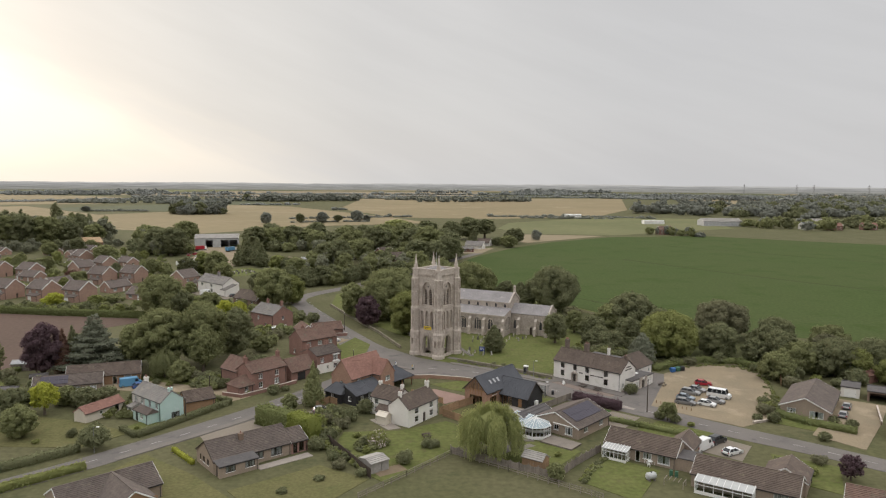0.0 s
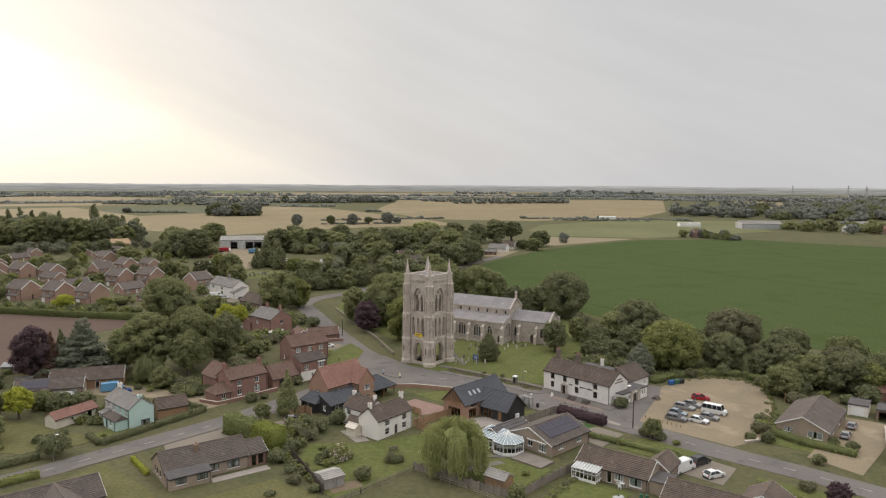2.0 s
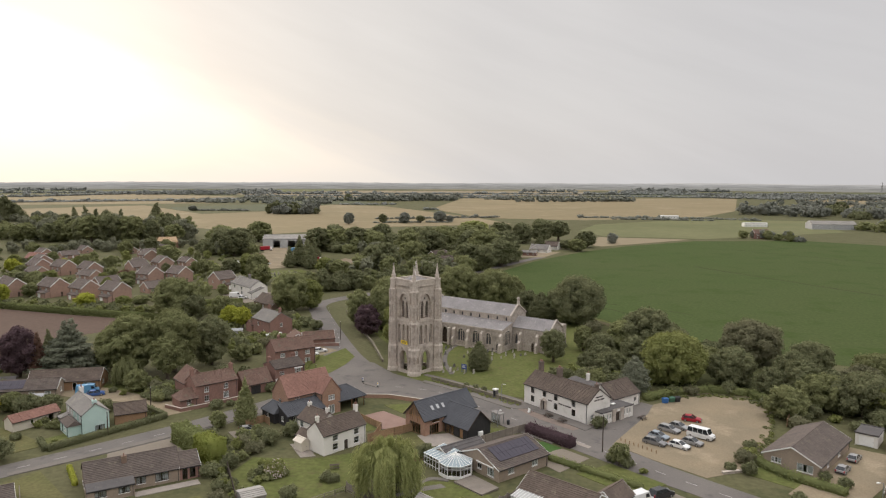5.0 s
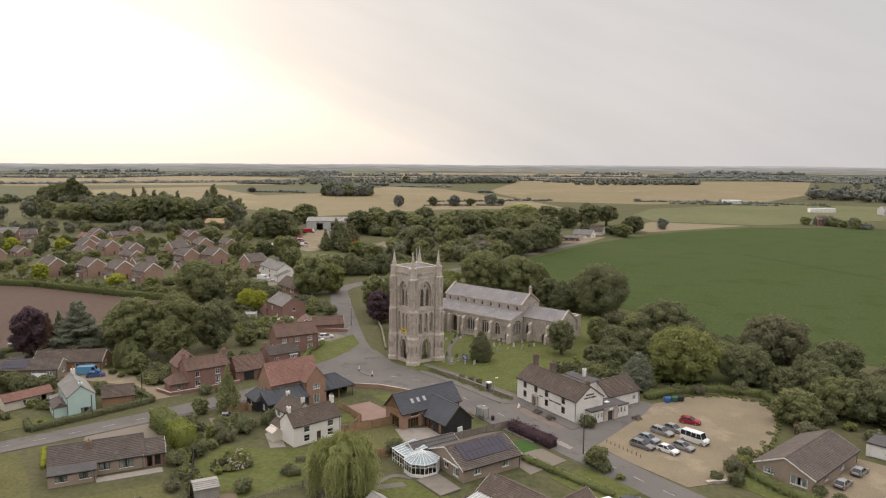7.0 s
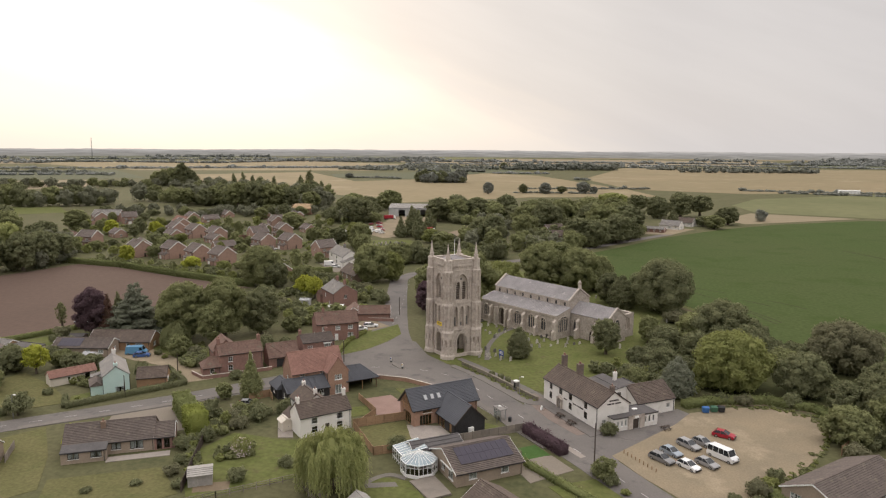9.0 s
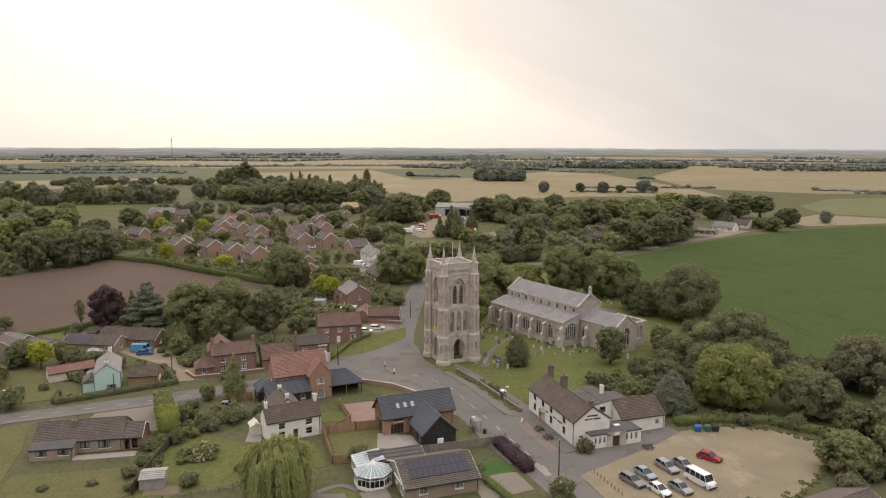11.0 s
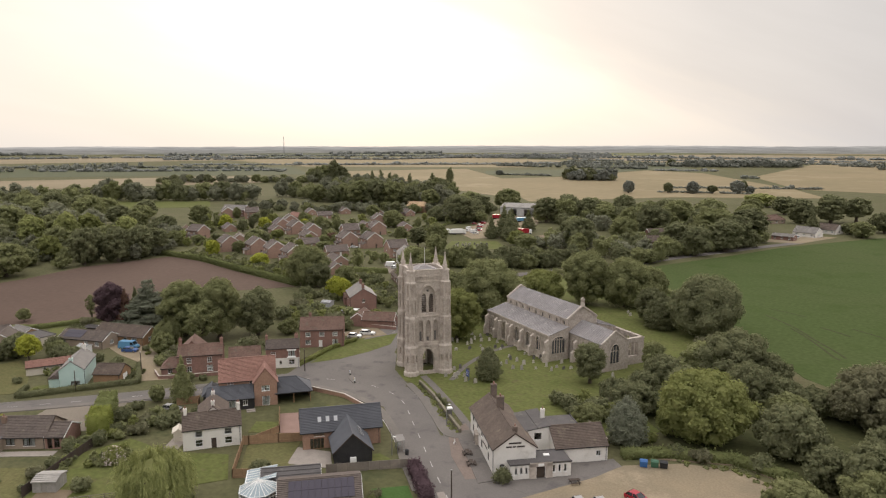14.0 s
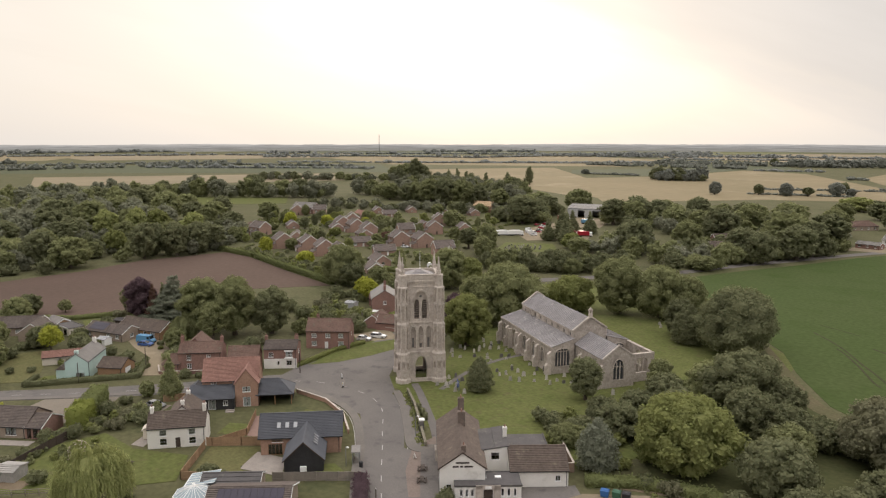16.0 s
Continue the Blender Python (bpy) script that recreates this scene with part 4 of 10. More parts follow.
def brick_house():
    th = thing("brick_house", -20.1, 168.6, 52.5, "new red brick house with orange tiled roof and black boarded wings", "house")
    block(th, 0, 0, 0, 12.0, 6.6, 5.25, 9.2, "orange_brick", "red_tiles", [("S", 2.4, 4.3, 1.2, 0.6, "w", 2), ("S", 7.0, 4.3, 1.2, 0.6, "w", 2), ("E", 3.3, 3.2, 1.0, 1.2, "w"), ("W", 3.3, 3.0, 1.0, 1.2, "w")], barge=None, course=0.3)
    block(th, 3.7, -4.4, -90, 3.2, 4.8, 5.25, 8.3, "orange_brick", "red_tiles", [("E", 2.4, 3.3, 1.7, 1.2, "w", 3, 1), ("E", 2.4, 0.05, 1.6, 2.1, "w", 2, 0)], barge=None, course=0.3, walls="SEN")
    # roof of the cross wing carried back into the main roof
    r = Geo()
    slope(r, (1.05, -2.6, 5.25), (1.05, -3.2, 5.25), (3.7, -3.2, 8.38), (3.7, -0.6, 8.38), 0.3)
    slope(r, (6.35, -3.2, 5.25), (6.35, -2.6, 5.25), (3.7, -0.6, 8.38), (3.7, -3.2, 8.38), 0.3)
    part("roof_valley", r, "red_tiles", th)
    block(th, -3.6, -5.1, 0, 9.6, 4.0, 2.5, 4.3, "black_boards", "slate",
          [("S", 2.0, 0.9, 1.0, 1.1, "w"), ("S", 5.0, 0.05, 1.6, 2.05, "w", 2), ("S", 7.8, 0.9, 1.0, 1.1, "w"), ("W", 2.0, 0.9, 1.0, 1.1, "w")], kind="lean", over=0.35)
    block(th, -7.6, -0.6, 90, 5.2, 3.4, 2.5, 4.2, "black_boards", "slate", [("N", 2.5, 0.9, 1.0, 1.1, "w")], hip=(0.1, 2.0), over=0.3)
    c = block(th, 9.6, -2.6, 0, 7.4, 6.4, 2.55, 4.9, "orange_brick", "slate", (), hip=(0.1, 3.3), over=0.3, walls="N", gutter="black_metal")
    for x, y in ((-3.5, -3.0), (0.0, -3.0), (3.5, -3.0), (3.5, 0.2), (3.5, 2.9)):
        part("post", Geo().box(x - 0.09, y - 0.09, 0, x + 0.09, y + 0.09, 2.5), "oak", th, "oak carport post", m=c)
    part("boarding", Geo().box(3.56, -0.4, 0.05, 3.62, 3.1, 2.45), "black_boards", th, "black boards on the carport end", m=c)
    # garden terrace steps
    part("step", Geo().box(-0.4, -9.2, 0, 1.4, -8.6, 0.16).box(-0.4, -8.6, 0, 1.4, -8.0, 0.32), "patio_stone", th, "stone garden steps")


def white_house():
    th = thing("white_cottage", -6.05, 149.65, 54.8, "white-painted two-storey cottage with brown tiled roof and end chimneys", "house")
    up, lo = 2.35, 0.55
    b = block(th, 0, 0, 0, 10.4, 5.5, 3.9, 6.1, "white_render", "brown_tiles",
              [("S", 2.8, up, 1.3, 1.2, "w", 1, 1), ("S", 8.0, up, 1.3, 1.2, "w", 1, 1), ("S", 2.8, lo, 1.3, 1.3, "w", 1, 1), ("S", 8.0, lo, 1.3, 1.3, "w", 1, 1), ("S", 5.4, 0, 0.9, 1.95, "d", "dark_wood")], barge=None, over=0.15)
    chimney(th, b, -4.7, 0.0, 5.5, 7.2, 0.55, 0.65, 1, "white_render")
    chimney(th, b, 4.8, 0.0, 5.5, 7.4, 0.6, 0.8, 2, "white_render")
    w = block(th, 0.2, 6.3, 90, 7.4, 5.6, 3.9, 6.0, "white_render", "brown_tiles",
              [("N", 1.6, up, 1.2, 1.2, "w", 1, 1), ("N", 5.6, up, 1.2, 1.2, "w", 1, 1), ("N", 1.6, lo, 1.2, 1.25, "w", 1, 1), ("N", 5.6, 0.1, 1.5, 1.9, "w", 2, 0), ("E", 2.8, up, 1.0, 1.1, "w")], barge=None, over=0.15)
    chimney(th, w, -3.0, 0.0, 5.4, 7.0, 0.55, 0.6, 1, "white_render")
    chimney(th, w, 3.2, 0.0, 5.4, 6.8, 0.6, 0.65, 1, "white_render")
    block(th, -4.2, 4.4, 90, 3.4, 2.6, 2.2, 3.2, "white_render", "brown_tiles", [("N", 1.7, 0.0, 1.3, 1.95, "w", 2, 0)], kind="gable", barge=None)
    block(th, -6.2, 3.2, 90, 2.6, 1.8, 1.9, 2.5, "cream_render", "cream_render", [("W", 0.9, 0.0, 0.8, 1.8, "d", "cream_render")], barge=None, gutter=None, course=2.0)


def bungalow_front():
    th = thing("bungalow", -37.0, 126.8, 39.7, "long brick bungalow with brown tiled roof and lean-to front", "bungalow")
    b = block(th, 0.7, 0.2, 0, 15.0, 8.0, 2.35, 4.8, "buff_brick", "grey_tiles",
              [("W", 2.0, 0.9, 0.6, 1.1, "b", 1), ("W", 3.6, 0.9, 0.9, 1.1, "b", 2), ("W", 5.4, 0.9, 0.9, 1.1, "b", 2), ("S", 8.6, 0.8, 1.6, 1.2, "b", 2), ("S", 12.0, 0.6, 2.2, 1.5, "b", 3)], barge="dark_wood", course=0.36)
    block(th, -3.1, -4.9, 0, 7.2, 2.6, 2.0, 2.5, "buff_brick", "felt", [("S", 2.0, 0.8, 1.8, 1.05, "b", 3), ("S", 5.6, 0.8, 1.8, 1.05, "b", 3), ("W", 1.3, 0, 0.9, 1.95, "d", "dark_wood")], kind="lean", barge=None, over=0.1, course=2.0)
    block(th, 9.9, -0.6, 0, 3.4, 6.6, 2.3, 3.9, "red_brick", "grey_tiles", [("S", 0.8, 0.05, 0.9, 2.0, "b", 1), ("S", 2.1, 0.2, 1.0, 1.8, "b", 2)], barge="white_paint", course=0.36)
    chimney(th, b, -1.2, -1.2, 3.4, 5.3, 0.8, 0.6, 1, "brown_brick")
    tagged(sheet("patio", [(-33.4, 123.2), (-32.1, 121.6), (-24.0, 128.3), (-25.4, 129.9)], 0.1, "patio_stone"), "pale slab terrace along the bungalow", "patio")


def solar_bungalow():
    th = thing("bungalow", 27.2, 145.2, 47.5, "brick bungalow with grey-brown tiles, solar panels and white bargeboards", "bungalow")
    b = block(th, 0.6, 0, 0, 12.4, 10.8, 2.35, 4.55, "buff_brick", "grey_tiles",
              [("W", 5.6, 0.9, 1.2, 1.1, "w", 2), ("W", 8.6, 0.5, 1.8, 1.5, "w", 3), ("S", 3.0, 0.9, 1.5, 1.1, "w"), ("S", 9.0, 0.9, 1.5, 1.1, "w")], course=0.36, over=0.35, verge=0.25)
    solar_array(th, b, 0.3, -2.3, 3.72, 0.41, 10, 2, 1.0, 1.9)
    block(th, -4.0, 7.2, 0, 9.5, 4.4, 2.3, 3.3, "buff_brick", "felt", (), kind="gable", course=1.0)
    part("pergola_board", Geo().box(-5.9, -4.2, 2.25, -5.7, 0.4, 2.42), "white_paint", th, "white fascia over the garden windows")


def conservatory(x, y, rot, r=3.1):
    """A white many-sided glass room with a ribbed glass roof."""
    th = thing("conservatory", x, y, rot, "white-framed conservatory with faceted bay and pale glass roof", "conservatory")
    n = 8
    ring = [(r * math.cos((k + 0.5) * math.tau / n), r * math.sin((k + 0.5) * math.tau / n)) for k in range(n)]
    fr, gl, rf, rg = Geo(), Geo(), Geo(), Geo()
    dwarf = Geo()
    for k in range(n):
        a, c = Vector(ring[k]), Vector(ring[(k + 1) % n])
        fr.beam((*a, 0.5), (*a, 2.3), 0.12, 0.12)
        fr.beam((*a, 2.3), (*c, 2.3), 0.14, 0.16)
        fr.beam((*a, 0.55), (*c, 0.55), 0.1, 0.1)
        fr.beam((*a, 1.75), (*c, 1.75), 0.07, 0.07)
        for q in (1 / 3, 2 / 3):
            p = a.lerp(c, q)
            fr.beam((*p, 0.5), (*p, 2.3), 0.07, 0.07)
            part("roof_bar", Geo().beam((*(p * 1.04), 2.33), (0, 0, 3.75), 0.05, 0.06), "white_paint", th)
        dwarf.beam((*a, 0.27), (*c, 0.27), 0.18, 0.54)
        gl.add([(*(a * 0.99), 0.55), (*(c * 0.99), 0.55), (*(c * 0.99), 2.25), (*(a * 0.99), 2.25)], [(0, 1, 2, 3)])
        rg.add([(*(a * 1.05), 2.31), (*(c * 1.05), 2.31), (0, 0, 3.73)], [(0, 1, 2)])
        part("roof_bar", Geo().beam((*(a * 1.05), 2.33), (0, 0, 3.76), 0.08, 0.09), "white_paint", th)
    rf.round(0, 0, 3.72, 3.9, 0.3, 0.2, 8)
    rf.round(0, 0, 3.9, 4.3, 0.06, 0.01, 6)
    part("dwarf_wall", dwarf, "white_paint", th)
    part("frame", fr, "white_paint", th, "white plastic frame")
    part("glazing", gl, "glass", th).visible_shadow = False
    part("finial", rf, "white_paint", th)
    part("roof_glass", rg, "roof_glass", th, "pale bluish translucent roof sheets")
    # straight wing between the bay and the house
    wf, wg, wr = Geo(), Geo(), Geo()
    for z in (0.55, 1.75, 2.3):
        wf.beam((-2.2, 2.2, z), (-2.2, 6.6, z), 0.1, 0.1)
        wf.beam((-2.2, 6.6, z), (2.6, 6.6, z), 0.1, 0.1)
    for k in range(6):
        wf.beam((-2.2, 2.2 + 0.88 * k, 0), (-2.2, 2.2 + 0.88 * k, 2.3), 0.09, 0.09)
        part("roof_bar", Geo().beam((-2.3, 2.2 + 0.88 * k, 2.34), (2.6, 2.2 + 0.88 * k, 3.0), 0.07, 0.08), "white_paint", th)
    wr.add([(-2.35, 2.0, 2.32), (-2.35, 6.7, 2.32), (2.6, 6.7, 2.98), (2.6, 2.0, 2.98)], [(0, 3, 2, 1)])
    wg.box(-2.2, 2.2, 0.55, -2.17, 6.6, 2.25)
    part("wing_frame", wf, "white_paint", th, "white plastic frame of the straight wing")
    part("wing_glazing", wg, "glass", th).visible_shadow = False
    part("wing_roof", wr, "roof_glass", th, "pale bluish roof sheets")
    return th


def bungalow_lean():
    th = thing("bungalow", 38.6, 129.6, -33.5, "brick bungalow with brown tiled roof and white sun room", "bungalow")
    block(th, 0, 0, 0, 13.4, 7.0, 2.35, 4.4, "buff_brick", "brown_tiles", [("S", 6.4, 0.0, 0.9, 2.0, "w", 1), ("S", 8.2, 0.8, 1.6, 1.2, "w", 3), ("S", 11.2, 0.5, 2.2, 1.5, "w", 1), ("W", 3.5, 0.9, 1.4, 1.1, "w")], course=0.36, over=0.3)
    sun_room(th, -4.0, -4.6, 4.6, 2.4)
    block(th, 8.2, -1.0, 90, 4.6, 3.6, 2.2, 2.35, "buff_brick", "felt", [("S", 1.2, 0.9, 1.0, 1.0, "w")], kind="flat", gutter=None)
    block(th, 6.0, 5.0, 90, 6.0, 4.4, 2.35, 4.0, "buff_brick", "brown_tiles", (), course=0.36)


def sun_room(th, x, y, L, W):
    """A white lean-to room, glazed all round, with pale roof sheets."""
    fr, gl = Geo(), Geo()
    n = 6
    for k in range(n + 1):
        xx = x - L / 2 + L * k / n
        fr.beam((xx, y - W / 2, 0), (xx, y - W / 2, 2.1), 0.1, 0.1)
    for z in (0.5, 1.6, 2.1):
        fr.beam((x - L / 2, y - W / 2, z), (x + L / 2, y - W / 2, z), 0.1, 0.1)
        for s in (-1, 1):
            fr.beam((x + s * L / 2, y - W / 2, z), (x + s * L / 2, y + W / 2, z), 0.1, 0.1)
    for s in (-1, 1):
        for q in (0.33, 0.66, 1.0):
            fr.beam((x + s * L / 2, y - W / 2 + W * q, 0), (x + s * L / 2, y - W / 2 + W * q, 2.1), 0.1, 0.1)
    part("sun_room_frame", fr, "white_paint", th, "white sun room frame")
    gl.box(x - L / 2 + 0.02, y - W / 2, 0.5, x + L / 2 - 0.02, y - W / 2 + 0.02, 2.05)
    part("glazing", gl, "glass", th).visible_shadow = False
    part("plinth", Geo().box(x - L / 2, y - W / 2 - 0.02, 0, x + L / 2, y - W / 2 + 0.06, 0.48), "white_paint", th)
    r = Geo()
    slope(r, (x - L / 2 - 0.15, y - W / 2 - 0.15, 2.15), (x + L / 2 + 0.15, y - W / 2 - 0.15, 2.15), (x + L / 2 + 0.15, y + W / 2, 2.5), (x - L / 2 - 0.15, y + W / 2, 2.5), 3.0, 0.05, 0.0)
    sheets = part("sun_room_roof", r, "roof_sheet", th, "white translucent roof sheets")
    for k in range(9):
        xx = x - L / 2 + L * k / 8
        part("roof_bar", Geo().beam((xx, y - W / 2 - 0.15, 2.19), (xx, y + W / 2, 2.54), 0.05, 0.05), "white_paint", sheets)


def bungalow_corner():
    th = thing("bungalow", 51.6, 114.8, -33.5, "brick bungalow with brown tiled roof and white glazed veranda", "bungalow")
    block(th, 0, 0, 0, 16.6, 7.4, 2.35, 4.4, "buff_brick", "brown_tiles", [("S", 14.0, 0.7, 2.2, 1.4, "w", 4), ("W", 3.5, 0.9, 1.2, 1.1, "w"), ("E", 2.0, 0.9, 1.0, 1.1, "w"), ("E", 5.0, 0.0, 0.9, 2.0, "d")], course=0.36, over=0.3)
    sun_room(th, -2.6, -4.9, 9.0, 2.4)
    block(th, 5.4, 6.0, 90, 7.0, 6.6, 2.35, 4.2, "buff_brick", "brown_tiles", [("E", 3.0, 0.8, 1.6, 1.2, "w")], course=0.36)
    th = thing("bungalow", 69.5, 104.0, -33.5, "brown-roofed brick bungalow beside a street", "bungalow")
    block(th, 0, 0, 0, 13.0, 7.4, 2.35, 4.4, "buff_brick", "old_pantile", [("W", 3.5, 0.9, 1.2, 1.1, "w"), ("N", 4.0, 0.8, 1.6, 1.2, "w"), ("N", 9.0, 0.8, 1.6, 1.2, "w")], course=0.36, over=0.3)


def bungalow_right():
    th = thing("bungalow", 85.2, 159.2, 55.5, "brick bungalow with brown tiled gable roof beside a car park", "bungalow")
    block(th, 0, 0, 0, 19.0, 9.8, 2.35, 4.6, "buff_brick", "grey_tiles", [("W", 2.3, 1.0, 1.8, 1.0, "w", 3, 1), ("W", 7.3, 0.5, 2.8, 1.5, "w", 3), ("S", 5.0, 0.8, 1.5, 1.2, "w"), ("S", 12.0, 0.8, 1.5, 1.2, "w")], course=0.36, over=0.35, verge=0.25)
    gar = thing("garage", 100.4, 169.5, -32, "pale flat-roofed single garage with white door", "garage")
    block(gar, 0, 0, 0, 4.0, 6.0, 2.4, 2.5, "white_render", "felt", [("S", 2.0, 0, 2.6, 2.1, "g", "white_paint")], kind="flat", gutter=None)
    gar = thing("garage", 105.6, 165.0, -32, "dark open-fronted brick carport with flat roof", "garage")
    block(gar, 0, 0, 0, 6.4, 6.0, 2.4, 2.5, "brown_brick", "felt", [("S", 3.2, 0, 5.4, 2.1, "x")], kind="flat", gutter=None)
    th = thing("bungalow", 98.8, 139.0, -32, "brick bungalow with brown tiled roof beside a drive", "bungalow")
    block(th, 0, 0, 0, 14.0, 9.0, 2.35, 4.6, "buff_brick", "brown_tiles", [("W", 3.0, 0.8, 1.8, 1.2, "w"), ("W", 6.0, 0.8, 1.5, 1.2, "w"), ("N", 4, 0.8, 1.5, 1.2, "w")], course=0.36)


def bungalow_left():
    th = thing("bungalow", -51.5, 108.6, 44, "brick bungalow with cross gables and brown tiled roof", "bungalow")
    block(th, -1.5, 1.5, 0, 15.0, 8.0, 2.4, 4.6, "buff_brick", "grey_tiles", [("E", 4.0, 0.8, 1.4, 1.2, "w")], course=0.36, over=0.35)
    block(th, -0.4, -3.4, 90, 9.5, 7.0, 2.4, 4.7, "tan_brick", "grey_tiles", [("W", 3.5, 2.0, 1.1, 1.0, "w", 1, 1), ("S", 3.0, 0.8, 1.4, 1.2, "w")], course=0.36, over=0.3, verge=0.3)


def mint_house():
    th = thing("mint_cottage", -62.4, 151.6, -39, "pale mint-green rendered cottage with grey slate roof and porch", "house")
    b = block(th, 0, 0, 0, 11.8, 5.3, 4.3, 6.3, "mint_render", "pale_slate",
              [("S", 1.6, 2.7, 0.9, 1.25, "w", 2, 1), ("S", 4.2, 2.7, 0.9, 1.25, "w", 2, 1), ("S", 7.4, 2.7, 0.9, 1.3, "w", 2, 1), ("S", 10.2, 2.7, 0.9, 1.3, "w", 2, 1), ("S", 1.6, 0.6, 1.0, 1.5, "w", 2, 1), ("E", 3.4, 0.4, 1.9, 1.2, "b", 3)], barge=None, over=0.15)
    g = Geo()
    wall_run(g, (-5.92, -2.68), (-0.6, -2.68), 0, 4.28, [(1.17, 2.07, 2.7, 3.95), (3.77, 4.67, 2.7, 3.95), (1.12, 2.12, 0.6, 2.1)], 0.028)
    part("grey_wall", g, "grey_render", th, "grey-rendered half of the front wall")
    chimney(th, b, -5.2, 0.3, 5.4, 7.4, 0.7, 0.8, 2, "white_render")
    chimney(th, b, 5.3, 0.0, 5.6, 7.0, 0.7, 0.8, 1, "mint_render")
    block(th, 2.0, -3.9, 0, 6.0, 2.5, 2.2, 3.0, "mint_render", "grey_tiles", [("S", 1.6, 0.05, 0.9, 1.9, "b", 1), ("S", 3.6, 0.8, 1.0, 1.1, "w", 2, 1), ("W", 1.2, 0.8, 0.8, 1.1, "w")], hip=(1.2, 0.1), over=0.15, barge=None)
    block(th, -3.4, -3.65, 0, 2.0, 2.0, 2.1, 2.6, "white_paint", "pale_slate", [("S", 1.0, 0.6, 1.4, 1.3, "w", 2)], kind="lean", barge=None)
    sh = thing("outbuilding", -74.6, 150.3, 66, "low cream-walled outbuilding with red pantile roof", "outbuilding")
    block(sh, 0, 0, 0, 10.0, 3.4, 2.1, 3.2, "cream_render", "red_tiles", [("S", 8.0, 0.4, 1.1, 1.4, "b", 1), ("S", 4.0, 0.9, 0.7, 0.8, "w", 1)], barge=None)
    gar = thing("garage", -55.4, 156.2, 36, "tan brick garage with dark pitched roof", "garage")
    block(gar, 0, 0, 0, 6.4, 5.4, 2.5, 4.2, "tan_brick", "brown_tiles", [("E", 2.7, 0, 2.4, 2.1, "g", "white_paint")], barge="dark_wood")


def back_bungalows():
    th = thing("bungalow", -90.6, 168.2, 22, "low brick bungalow with solar panels on its roof", "bungalow")
    b = block(th, 0, 0, 0, 15.0, 7.0, 2.35, 4.1, "buff_brick", "grey_tiles", [("S", 2.0, 0.8, 1.4, 1.1, "w"), ("S", 9.5, 0.8, 1.4, 1.1, "w"), ("S", 13.0, 0.8, 1.4, 1.1, "w"), ("E", 3.5, 0.8, 1.4, 1.1, "w")], course=0.4)
    solar_array(th, b, -3.0, -1.8, 3.32, 0.5, 6, 2, 1.0, 1.5)
    th = thing("bungalow", -86.0, 176.8, 21, "brown-roofed brick bungalow beside a gravel yard", "bungalow")
    block(th, 0, 0, 0, 17.0, 7.6, 2.4, 4.6, "tan_brick", "brown_tiles", [("E", 3.0, 0.8, 1.6, 1.2, "w"), ("S", 14.0, 0.8, 1.8, 1.2, "w"), ("S", 11.0, 0, 1.0, 2.0, "w", 1)], course=0.4)
    th = thing("outbuilding", -107.2, 160.4, 6, "low range of sheds with grey felt roofs behind a bungalow", "outbuilding")
    block(th, 3.2, 0, 0, 8.6, 4.4, 2.3, 2.45, "cream_render", "felt", [("S", 2.0, 0.8, 1.4, 1.0, "w", 2), ("S", 6.0, 0, 2.4, 2.0, "x")], kind="flat", gutter=None)
    block(th, -5.0, 0.2, 0, 7.6, 5.0, 2.2, 3.4, "tan_brick", "pale_slate", [("S", 3.0, 0.9, 1.2, 1.0, "w", 2)], barge="white_paint", course=0.4)
    part("fascia", Geo().box(-1.2, -2.4, 2.3, 7.6, -2.28, 2.56), "white_paint", th, "white painted fascia board")
    th = thing("bungalow", -116.0, 148.5, 55, "grey-roofed house among garden trees", "bungalow")
    block(th, 0, 0, 0, 18.0, 8.0, 2.6, 5.0, "buff_brick", "grey_tiles", [("S", 4.0, 0.8, 1.4, 1.1, "w"), ("S", 12.0, 0.8, 1.4, 1.1, "w")], course=0.4)
    block(th, 9.0, -6.0, 90, 9.0, 7.0, 2.6, 5.0, "buff_brick", "grey_tiles", (), course=0.4)


